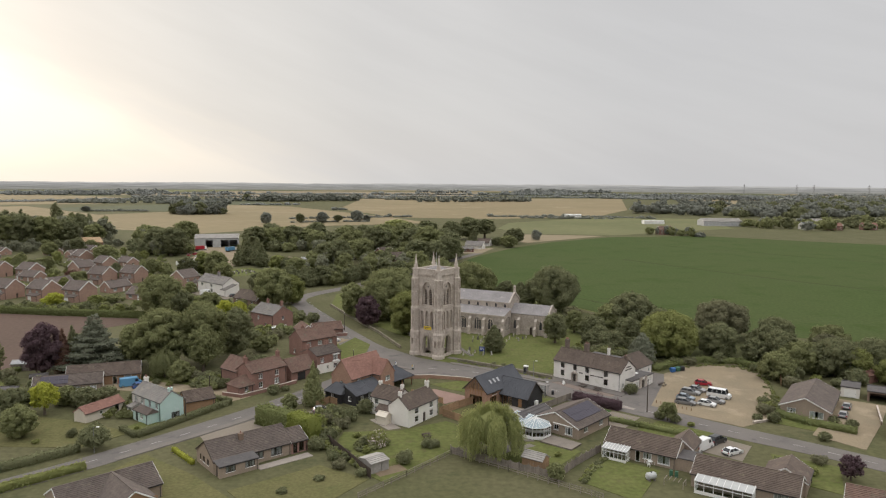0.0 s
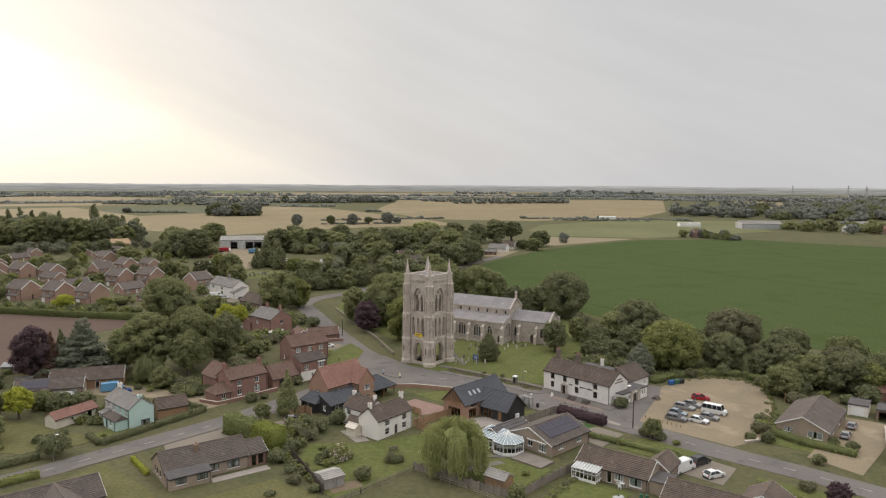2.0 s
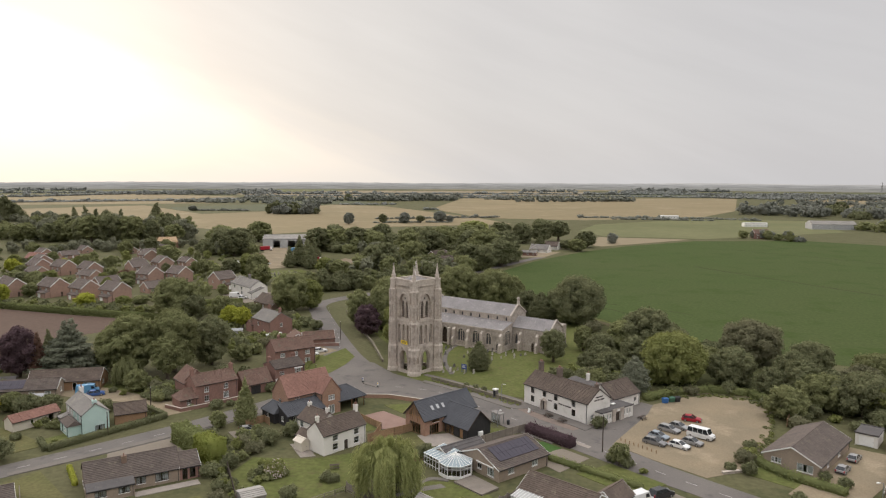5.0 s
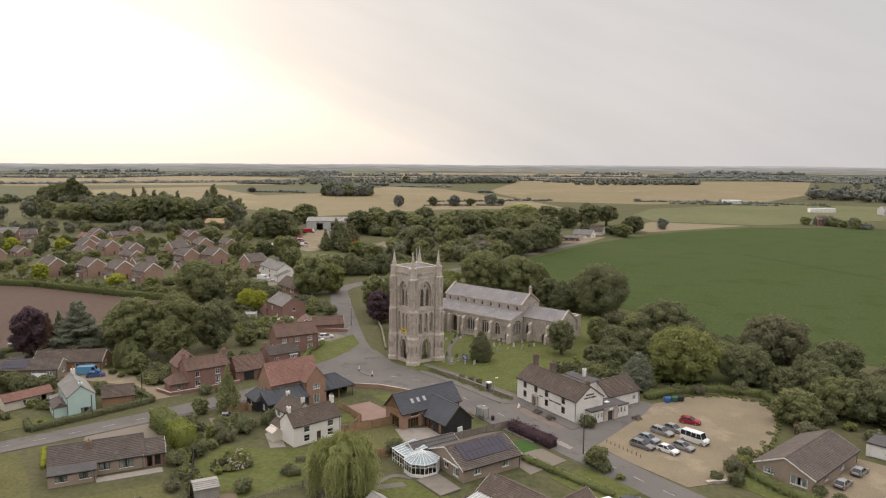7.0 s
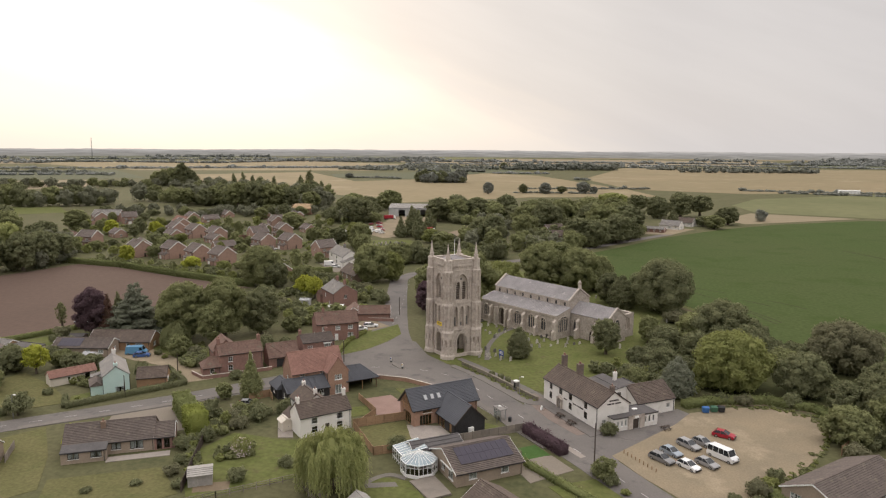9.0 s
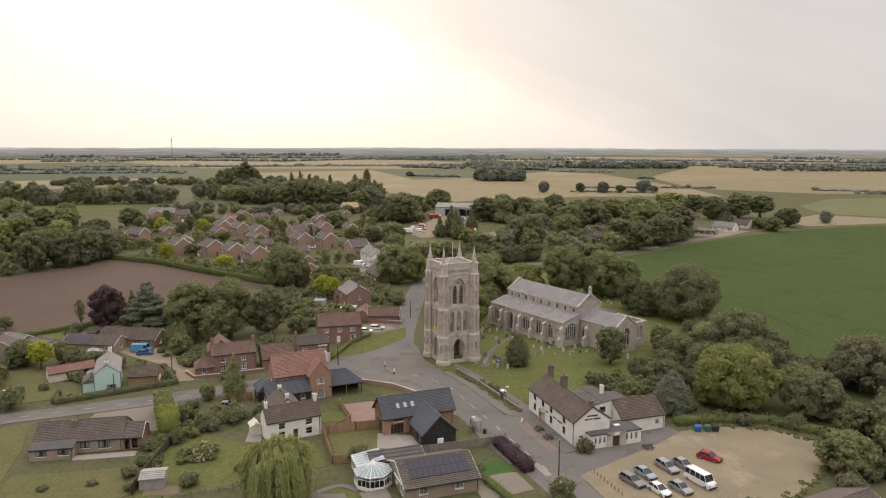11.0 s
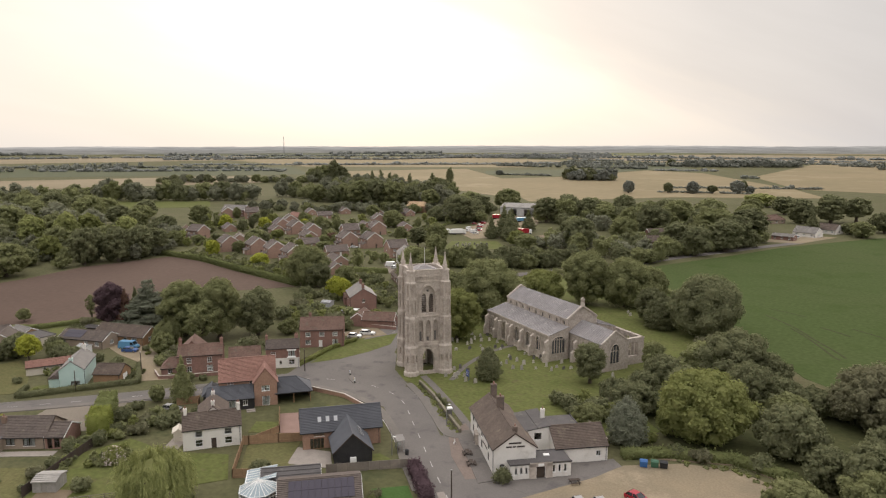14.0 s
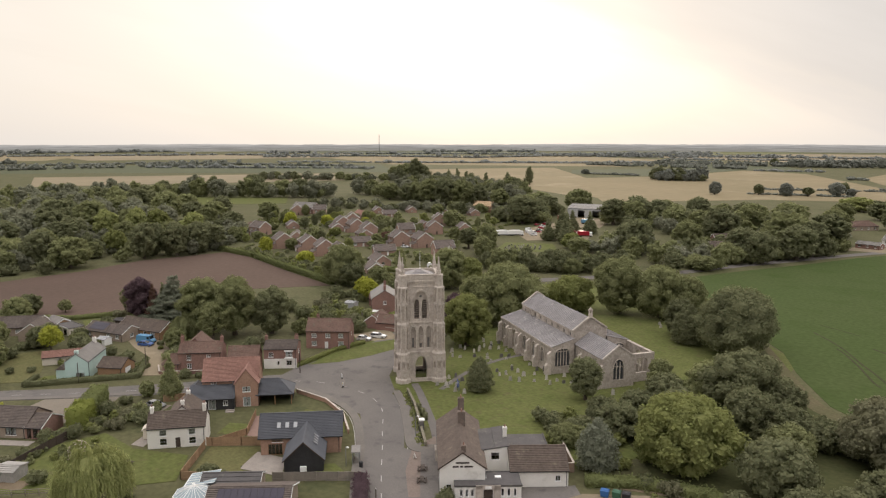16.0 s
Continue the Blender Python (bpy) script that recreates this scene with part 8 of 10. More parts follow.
wood("yard_grove", [(-206, 475), (-176, 470), (-180, 500), (-200, 518), (-204, 545), (-240, 575), (-228, 520)], 30, 7, 12, 6.5, 30, ("leaf_dark", "leaf_mid", "leaf_wood"), 1.0, 1.25, "dense undergrowth beneath trees by a scrap yard", 11)
wood("lane_screen", [(-88, 328), (-70, 334), (-54, 345), (-42, 360), (-38, 369), (-45, 373), (-58, 357), (-72, 345), (-88, 337)], 40, 2.9, 8.6, 4.2, 41, ("leaf_dark", "leaf_dark", "leaf_dark", "leaf_mid"), 0.6, 1.4, "tall dense dark screen of evergreens along the lane", 10)
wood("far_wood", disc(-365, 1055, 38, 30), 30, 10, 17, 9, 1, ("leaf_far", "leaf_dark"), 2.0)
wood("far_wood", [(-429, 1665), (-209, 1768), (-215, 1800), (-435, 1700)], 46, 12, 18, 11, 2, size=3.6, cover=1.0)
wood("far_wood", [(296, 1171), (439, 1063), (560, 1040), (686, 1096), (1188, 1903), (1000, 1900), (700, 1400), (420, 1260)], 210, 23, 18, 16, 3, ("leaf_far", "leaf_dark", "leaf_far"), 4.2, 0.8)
wood("far_wood", [(345, 830), (400, 760), (480, 790), (700, 840), (900, 1050), (680, 1000), (520, 880), (430, 860)], 70, 15, 13, 10, 4, ("leaf_far", "leaf_dark", "leaf_mid"), 2.6, 1.1)
wood("far_wood", [(195, 700), (215, 694), (244, 665), (250, 680), (222, 712)], 11, 7, 8, 5, 5, ("leaf_far", "leaf_mid"), 1.2)
wood("far_wood", disc(80, 618, 4, 4), 1, 2, 9, 4.5, 6, size=1.0)
for k, (x, y, h, r) in enumerate(((-206, 823, 15, 7.5), (-172, 852, 12, 6), (-146, 856, 14, 8), (-128, 866, 10, 6), (-107, 885, 15, 8), (-112, 925, 13, 6), (-96, 893, 9, 6), (-470, 1700, 18, 12), (-560, 1110, 9, 8))):
    plant(x, y, h, r, k, "leaf_dark" if k % 2 else "leaf_far")
HEDGES = [([(-560, 1115), (-470, 1127)], 4), ([(-200, 935), (-43, 1013)], 3.5), ([(-195, 1220), (-165, 1232)], 6), ([(-180, 858), (-92, 887)], 3), ([(-410, 1440), (-300, 1460)], 4),
          ([(-1680, 500), (-1580, 860), (-1140, 1040), (-980, 980)], 7), ([(-490, 1824), (-333, 1980), (-100, 2050)], 9), ([(-2703, 747), (-2400, 1431), (-1800, 1700), (-1430, 1780), (-1383, 2427)], 10),
          ([(548, 2209), (874, 2633), (1263, 2571), (1537, 2484)], 9), ([(485, 2816), (243, 2623), (-29, 2632), (-500, 2500), (-900, 2450)], 9),
          ([(-3300, 500), (-3300, 1700), (-2900, 2600), (-2000, 3200)], 14), ([(-1250, 1250), (-900, 1600), (-700, 1900)], 6), ([(-900, 2050), (-300, 2250), (120, 2330), (700, 2250)], 6), ([(-2600, -150), (-1900, 300), (-1300, 390)], 8),
          ([(700, 620), (1300, 870)], 7), ([(60, 1030), (230, 1040), (300, 1000)], 3), ([(110, 1000), (240, 990)], 3),
          ([(-1360, 700), (-1010, 1010)], 7), ([(-1500, 1100), (-1000, 1480), (-640, 1760)], 5), ([(900, 1950), (1500, 2000), (2100, 1900)], 11), ([(-2400, 1900), (-1700, 2300), (-1300, 2900)], 8)]
for k, (line, h) in enumerate(HEDGES):
    rr = random.Random(k)
    blobs = []
    near = min(math.hypot(x - 60, y - 60) for x, y in line)
    for (x0, y0), (x1, y1) in zip(line, line[1:]):
        m = max(2, int(math.dist((x0, y0), (x1, y1)) / max(h * 1.25, near / 200)))
        for j in range(m):
            t = (j + rr.uniform(0.1, 0.9)) / m
            if rr.random() < 0.06:
                continue
            hh = h * rr.uniform(0.45, 0.8) * (1.9 if rr.random() < 0.14 else 1)
            wide = max(h * 1.0, near / 220) * rr.uniform(0.7, 1.25)
            blobs.append((x0 + (x1 - x0) * t + rr.uniform(-3, 3), y0 + (y1 - y0) * t + rr.uniform(-3, 3), hh * 0.4, wide, wide, hh * 0.62))
    g_size = max(1.0, near / 340)
    rg = np.random.default_rng(k)
    quads, cores = [], []
    for b in blobs:
        c, rad = np.array(b[:3]), np.array(b[3:])
        n = max(10, int(0.9 * 4 * math.pi * rad[0] * rad[2] / g_size ** 2))
        d = rg.normal(0, 1, (n, 3))
        d /= np.linalg.norm(d, axis=1)[:, None]
        d[:, 2] = np.abs(d[:, 2])
        quads.append(leaf_quads(rg, c + d * rad, d, g_size))
        cores.append(c + BALL_V * rad * 0.9)
    q = np.concatenate(quads).reshape(-1, 3)
    faces = [np.arange(len(q)).reshape(-1, 4)] + [BALL_F + len(q) + j * len(BALL_V) for j in range(len(cores))]
    verts = np.concatenate([q, *cores])
    verts[:, 2] = np.maximum(verts[:, 2], 0.02)
    # leaf colour by distance: more painted haze the farther the hedge lies
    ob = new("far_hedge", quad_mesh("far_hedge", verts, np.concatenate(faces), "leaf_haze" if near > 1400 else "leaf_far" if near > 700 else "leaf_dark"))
    tagged(ob, "ragged line of hedge and trees between fields", "hedgerow", kind="stuff")

rb = random.Random(77)
for k in range(34):
    az, dist, run = radians(rb.uniform(-92, 42)), rb.uniform(1500, 3450), rb.uniform(160, 700)
    turn = az + radians(90 + rb.uniform(-25, 25))
    x0, y0 = 60 + dist * math.sin(az), 60 + dist * math.cos(az)
    dx, dy = math.sin(turn) * run / 2, math.cos(turn) * run / 2
    ex, ey = math.sin(az) * 28, math.cos(az) * 28
    # beyond 1900 m the belts take the leaf colour with the most haze
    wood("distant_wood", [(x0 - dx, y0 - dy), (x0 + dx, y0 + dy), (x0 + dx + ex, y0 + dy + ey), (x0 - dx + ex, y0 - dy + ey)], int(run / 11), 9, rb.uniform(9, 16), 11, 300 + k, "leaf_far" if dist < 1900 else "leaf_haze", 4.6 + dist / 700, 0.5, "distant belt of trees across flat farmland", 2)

# hedges of the village
hedge([(-60.8, 137.2), (-48.6, 158.8), (-60.5, 165.6)], 1.1, 1.3, "leaf_dark", "dark clipped hedge between garden and street")
hedge([(-61.2, 137.2), (-66, 141.5)], 1.0, 1.0, "leaf_dark", "dark clipped hedge beside a garden path")
hedge([(-84, 115), (-77.5, 120.5), (-68.6, 129.8)], 1.5, 1.5, "leaf_dark", "dark clipped hedge along the street")
hedge([(-78, 106), (-71.5, 113.6), (-63.5, 121.8)], 1.6, 1.2, "leaf_fresh", "loose fresh green hedge beside the street", ragged=0.2)
hedge([(-38.4, 146.6), (-30.5, 141.0)], 3.4, 4.0, "leaf_hedge", "tall clipped conifer hedge beside a lawn", 0.4)
hedge([(-30.3, 140.9), (-25.2, 137.2)], 3.8, 4.3, "leaf_gold", "tall bright green clipped conifer hedge beside a lawn", 0.4)
hedge([(-228, 270), (-190, 271.5), (-150, 264.6), (-107, 259)], 2.4, 2.4, label="clipped hedge between field and estate gardens", size=0.5)
hedge([(-127, 160.2), (-119.6, 166.8), (-116.2, 177.5), (-112, 190)], 1.7, 1.3, label="hedge along the edge of a ploughed field")
hedge([(-28.2, 190), (-32.8, 206), (-33, 216)], 1.0, 1.0, "leaf_fresh", "low pale hedge along a grass verge")
hedge([(58.5, 190), (65, 195.6), (75, 200), (84.5, 198.6), (88, 192)], 2.2, 1.5, label="overgrown hedge round a gravel car park", ragged=0.2)
hedge([(31.5, 163.8), (40.6, 156.4)], 2.2, 1.9, "leaf_purple", "dark purple hedge along the street", ragged=0.25)
hedge([(-140, 395), (-122, 374)], 1.4, 1.6, "leaf_dark", "hedge beside a burial ground", 0.5)
hedge([(-96, 300), (-118, 292)], 2.0, 2.0, label="clipped garden hedge beside a drive", size=0.5)
hedge([(33, 151.5), (42, 145.5), (52, 139)], 1.2, 0.9, label="low shrubs along a front lawn", ragged=0.3)
hedge([(74, 155), (78.5, 148), (86, 142)], 1.6, 1.3, label="shrubs along a front garden", ragged=0.3)
hedge([(20, 330), (-14, 345), (-40, 346)], 2.0, 1.6, "leaf_mid", "hedge along the far side of the churchyard", 0.5, ragged=0.3)


# ---- gardens, drives and yards ----
PATCHES = [
    ("garden_lawn", "dry_lawn", [(-55.5, 128.5), (-43.5, 119.5), (-34, 110), (-41, 96), (-62, 112)]),
    ("garden_lawn", "dry_lawn", [(-35.5, 113), (-22, 124), (-12.5, 118), (-24, 100)]),
    ("garden_lawn", "lawn", [(-20, 141), (-9, 142), (1, 148), (9, 142), (1.5, 130), (-9.5, 116.5), (-14, 121), (-21, 132)]),
    ("garden_lawn", "dry_lawn", [(0.5, 152.6), (7.4, 159.6), (12.2, 152.2), (18.6, 151), (9.6, 143.4)]),
    ("garden_lawn", "lawn", [(-7.5, 160.8), (-3.6, 163.6), (-0.6, 159.8), (-4.2, 156.2)]),
    ("garden_lawn", "lawn", [(14.5, 135.8), (20.2, 136.4), (27, 131.6), (20.2, 122.4), (9.6, 128.5)]),
    ("garden_lawn", "lawn", [(24.2, 117.5), (31.6, 129), (39.4, 122.6), (32, 110)]),
    ("garden_lawn", "lawn", [(41, 143.6), (47.5, 149.4), (56.5, 141.6), (50, 136)]),
    ("garden_lawn", "turf_bright", [(30.6, 154.2), (34.6, 158.6), (38.4, 155.6), (33.6, 150.4)]),
    ("garden_lawn", "lawn", [(22.5, 165), (29.8, 163.6), (25.6, 158.6), (20.6, 162)]),
    ("garden_lawn", "lawn", [(74.4, 152.4), (83.6, 149.4), (79.6, 142.4), (71.4, 148.6)]),
    ("garden_lawn", "lawn", [(63, 131), (73, 124.5), (67, 113), (60, 119)]),
    ("garden_lawn", "lawn", [(-66, 143), (-61.5, 138.2), (-56, 146), (-62, 149)]),
    ("garden_lawn", "lawn", [(-80, 178.5), (-60, 172.5), (-55, 182), (-70, 187)]),
    ("garden_lawn", "dry_lawn", [(-92, 132), (-69.5, 131.5), (-63, 140), (-76, 146), (-90, 150)]),
    ("garden_drive", "gravel", [(-50.5, 158.6), (-45.6, 164.6), (-51, 175), (-62, 177), (-72, 178.6), (-84, 177), (-86, 170), (-74, 168), (-62, 167.4)]),
    ("garden_drive", "drive", [(-48.5, 138), (-38.5, 150.4), (-33, 146), (-29, 139), (-33, 135), (-44.5, 131.5)]),
    ("garden_drive", "drive", [(31.6, 150.4), (38.6, 155.4), (43.6, 151.2), (38, 143.6)]),
    ("garden_drive", "gravel", [(76.4, 141.2), (83, 149.6), (95, 166), (100, 163.2), (104, 160.4), (94, 147), (82.6, 133)]),
    ("garden_drive", "drive", [(47.5, 134), (55, 140.4), (61, 134.6), (56, 127)]),
    ("garden_drive", "gravel", [(-34.6, 216), (-30, 226), (-40, 231), (-42.5, 219)]),
    ("garden_drive", "drive", [(-31, 153), (-25.2, 156.6), (-22.5, 152), (-28, 150)]),
    ("garden_drive", "asphalt", [(44.6, 168.6), (48, 176), (57.5, 188.5), (60, 186.5), (52, 168)]),
    ("garden_drive", "patio_stone", [(-8.4, 143.6), (-13, 150), (-15.5, 148.6), (-11, 142.4)]),
    ("garden_path", "paving", [(12.8, 132.6), (17.4, 135.2), (18.6, 134), (13.6, 131.2)]),
    ("garden_bed", "earth", [(60, 190.5), (66, 196.5), (77, 202), (88, 199), (86, 196.4), (76, 199), (66, 194)]),
    ("garden_bed", "patio_stone", [(40.6, 160.6), (44.4, 157.4), (43.6, 156.4), (39.8, 159.6)]),
    ("yard", "earth", [(-105, 446), (-86, 433), (-78, 442), (-104, 476)]),
    ("yard", "gravel", [(-164, 455), (-172, 500), (-192, 534), (-155, 544), (-140, 508), (-126, 474), (-108, 440), (-130, 412), (-150, 428)]),
    ("yard", "drive", [(-95, 300), (-115, 318), (-102, 335), (-84, 318)]),
    ("garden_drive", "gravel", [(5, 500), (20, 545), (40, 545), (28, 505)]),
    ("garden_lawn", "lawn", [(-134, 398), (-112, 412), (-92, 390), (-118, 368)]),
    ("garden_lawn", "lawn", [(-96, 424), (-84, 434), (-72, 418), (-84, 406)]),
    ("garden_lawn", "lawn", [(-107.5, 166.4), (-104.5, 172.5), (-114, 176), (-117, 168.3)]),
]
for k, (name, material, ring) in enumerate(PATCHES):
    sheet(name, ring, 0.062 + 0.003 * (k % 5), material)
sheet("forecourt", [(27.1, 179.7), (27.0, 185.7), (38.3, 176.5), (45.3, 170.5), (40.9, 166.1), (33.7, 171.9)], 0.079, "worn_paving")
for k, (line, w) in enumerate(((((53.0, 318.3), (60.6, 310.6), (65.8, 304.0), (71.8, 294.9), (77.2, 287.4), (81.5, 280.6)), 0.55), (((63.3, 304.7), (66.3, 301.1), (72.3, 291.6), (78.0, 281.3), (80.5, 278.0)), 0.55), (((51.8, 328.5), (56.7, 326.8), (64.2, 323.3)), 0.5), (((70.5, 311.5), (75.3, 308.2), (79.4, 304.9)), 0.7), (((78.2, 315.3), (84.7, 310.9), (90.5, 305.2)), 0.5), (((120, 470), (210, 340), (330, 240)), 0.5), (((121.6, 471), (211.6, 341), (331.6, 241)), 0.5), (((170, 590), (330, 420), (500, 300)), 0.6))):
    band("tramline_%d" % (k + 1), line, w, 0.075, "crop_gap", drop=0.03)
band("path_1", [(1.8, 203.4), (8, 199.5), (16, 194), (24, 188.3), (31, 182.6)], 1.7, 0.07, "asphalt", "dark asphalt path to the tower", "path")
band("path_2", [(9, 205), (5, 218), (4, 232), (7, 243)], 1.3, 0.06, "asphalt", "worn path to the church door", "path")


# road paint: dashes laid along a rounded line
def dashes(line, width, on, off, side=0.0, start=0.0):
    pts = [Vector(p) for p in smooth(line, 10)]
    cum = [0.0]
    for a, b in zip(pts, pts[1:]):
        cum.append(cum[-1] + (b - a).length)

    def at(s):
        for i in range(len(pts) - 1):
            if cum[i + 1] >= s:
                d = (pts[i + 1] - pts[i]).normalized()
                return pts[i] + d * (s - cum[i]), d
        return pts[-1], (pts[-1] - pts[-2]).normalized()

    s = start
    out = []
    while s + on < cum[-1]:
        (p, d), (q, e) = at(s), at(s + on)
        n, m = Vector((-d.y, d.x)), Vector((-e.y, e.x))
        z = 0.064
        out.append([(*(p + n * (side - width / 2)), z), (*(q + m * (side - width / 2)), z), (*(q + m * (side + width / 2)), z), (*(p + n * (side + width / 2)), z)])
        s += on + off
    return out


marks = piece("road_marking", Geo().add([(0, 0, 0.01), (0.01, 0, 0.01), (0, 0.01, 0.01)], [(0, 1, 2)]), "road_paint", kind="structure")
STREET = [(-73, 115), (-58, 132), (-42, 152), (-31, 168), (-20, 184), (-8, 190.4), (6, 189), (19, 179), (33, 167), (45, 157), (58, 145), (76, 130.5), (96, 112)]
rows = dashes(STREET, 0.14, 2.2, 4.0) + dashes([(3.6, 195.6), (12, 190), (20, 184.3), (28, 177.6)], 0.12, 0.7, 1.1) + dashes([(-28, 222), (-36, 245), (-48, 275), (-58, 300)], 0.12, 2.0, 5.0) + dashes([(-16.5, 181.2), (-3, 182.2), (8, 179.6), (20, 171.6), (28, 164.6)], 0.12, 4.0, 0.05)
for q in rows:
    part("dash", Geo().add(q, [(0, 1, 2, 3)]), "road_paint", marks)


# ---- vehicles ----
def car(x, y, rot, paint, kind="hatch"):
    th = thing("minibus" if "minibus" in paint else "van" if kind == "van" else "car", x, y, rot, "%s %s parked on its wheels" % (paint.split(" ")[0] if kind == "van" else paint.replace(" car", ""), {"hatch": "hatchback car", "estate": "estate car", "van": "minibus with side windows" if "minibus" in paint else "panel van with dark windscreen", "suv": "tall off-road car"}[kind]), "van" if kind == "van" else "car")
    L, W, H, nose = {"hatch": (4.1, 1.74, 1.44, 1.15), "estate": (4.6, 1.78, 1.48, 1.3), "van": (5.4, 1.95, 2.25, 0.75), "suv": (4.5, 1.85, 1.75, 1.05)}[kind]
    l, w = L / 2, W / 2
    belt = H * (0.62 if kind != "van" else 0.55)
    side = [(-l + 0.05, 0.24), (-l - 0.03, 0.5), (-l, belt * 0.86), (-l + 0.12, belt), (l - nose, belt), (l - nose * 0.45, belt * 0.93), (l - 0.18, belt * 0.8), (l, belt * 0.6), (l + 0.02, 0.4), (l - 0.06, 0.24)]
    g = Geo()
    n = len(side)
    inset = lambda z: w * (0.96 if z < 0.4 else 1.0 if z < belt * 0.9 else 0.94)
    g.add([(a, -inset(z), z) for a, z in side] + [(a, inset(z), z) for a, z in side],
          [tuple(range(n)), tuple(range(2 * n - 1, n - 1, -1))] + [(i, n + i, n + (i + 1) % n, (i + 1) % n) for i in range(n)])
    part("body", g, paint + " paint", th)
    back = 0.15 if kind == "van" else 0.4 if kind in ("estate", "suv") else 0.6
    rear, front = -l + 0.1, l - nose + 0.05
    tr, tf = rear + back, front - (0.95 if kind != "van" else 0.45)
    c = Geo()
    wb, wt = w * 0.93, w * 0.74 if kind != "van" else w * 0.86
    c.add([(rear, -wb, belt), (front, -wb, belt), (front, wb, belt), (rear, wb, belt), (tr, -wt, H - 0.05), (tf, -wt, H - 0.05), (tf, wt, H - 0.05), (tr, wt, H - 0.05)],
          [(0, 1, 5, 4), (1, 2, 6, 5), (2, 3, 7, 6), (3, 0, 4, 7), (4, 5, 6, 7)])
    panel = kind == "van" and paint != "white minibus"
    if panel:
        part("load_box", c, paint + " paint", th, "painted panel sides")
        part("windscreen", Geo().add([(front + 0.02, -wb * 0.9, belt + 0.08), (front + 0.02, wb * 0.9, belt + 0.08), (tf + 0.06, wt * 0.92, H - 0.14), (tf + 0.06, -wt * 0.92, H - 0.14),
                                      (front - 0.04, -wb * 0.9, belt + 0.08), (front - 0.04, wb * 0.9, belt + 0.08), (tf, wt * 0.92, H - 0.14), (tf, -wt * 0.92, H - 0.14)],
                                     [(0, 1, 2, 3), (5, 4, 7, 6), (0, 4, 5, 1), (3, 2, 6, 7), (0, 3, 7, 4), (1, 5, 6, 2)]), "car_glass", th, "dark windscreen")
        for s in (-1, 1):
            y0, y1 = s * (wb + 0.012), s * (wt + 0.05)
            part("cab_window", Geo().add([(front - 1.15, y0, belt + 0.06), (front - 0.25, y0, belt + 0.06), (tf - 0.1, y1, H - 0.3), (front - 1.15, y1, H - 0.3),
                                          (front - 1.15, y0 * 0.96, belt + 0.06), (front - 0.25, y0 * 0.96, belt + 0.06), (tf - 0.1, y1 * 0.96, H - 0.3), (front - 1.15, y1 * 0.96, H - 0.3)],
                                         [(0, 1, 2, 3), (7, 6, 5, 4), (0, 4, 5, 1), (1, 5, 6, 2), (2, 6, 7, 3), (3, 7, 4, 0)]), "car_glass", th, "dark cab window")
    else:
        part("window_band", c, "car_glass", th, "tinted windows")
    part("roof", Geo().prism([(tr, -wt - 0.01), (tf, -wt - 0.01), (tf, wt + 0.01), (tr, wt + 0.01)], H - 0.06, H, top=[(tr + 0.15, -wt + 0.1), (tf - 0.15, -wt + 0.1), (tf - 0.15, wt - 0.1), (tr + 0.15, wt - 0.1)]), paint + " paint", th)
    mid = (rear + front) / 2
    for s in (-1, 1):
        posts = [(rear, tr), (front, tf)] + ([] if panel else [(mid, mid - 0.05)])
        if kind == "van" and not panel:
            posts += [(rear + (front - rear) * q, rear + (front - rear) * q) for q in (0.25, 0.72)]
        for a, b in posts:
            part("window_pillar", Geo().beam((a, s * (wb + 0.004), belt), (b, s * (wt + 0.012), H - 0.03), 0.07, 0.06), paint + " paint", th)
    for sx in (-l + 0.78, l - 0.82):
        for s in (-1, 1):
            m = pose(sx, s * (w - 0.1), 0.31, 90, 0, 0)
            wh = part("wheel", Geo().round(0, 0, -0.1, 0.1, 0.31, 0.31, 14), "rubber", th, m=m)
            part("rim", Geo().round(0, 0, -0.115, 0.115, 0.19, 0.19, 10), "alloy", wh)
    for s in (-1, 1):
        part("headlight", Geo().box(l - 0.16, s * w * 0.72 - 0.17, belt * 0.62, l + 0.03, s * w * 0.72 + 0.17, belt * 0.78), "alloy", th, "clear headlamp")
        part("tail_light", Geo().box(-l - 0.04, s * w * 0.82 - 0.1, belt * 0.66, -l + 0.1, s * w * 0.82 + 0.1, belt * 0.98), "red car paint", th, "red tail lamp")
    for x0 in (-l - 0.06, l - 0.05):
        part("bumper", Geo().box(x0, -w * 0.9, 0.3, x0 + 0.11, w * 0.9, 0.5), "black_metal", th, "dark bumper")
    return th


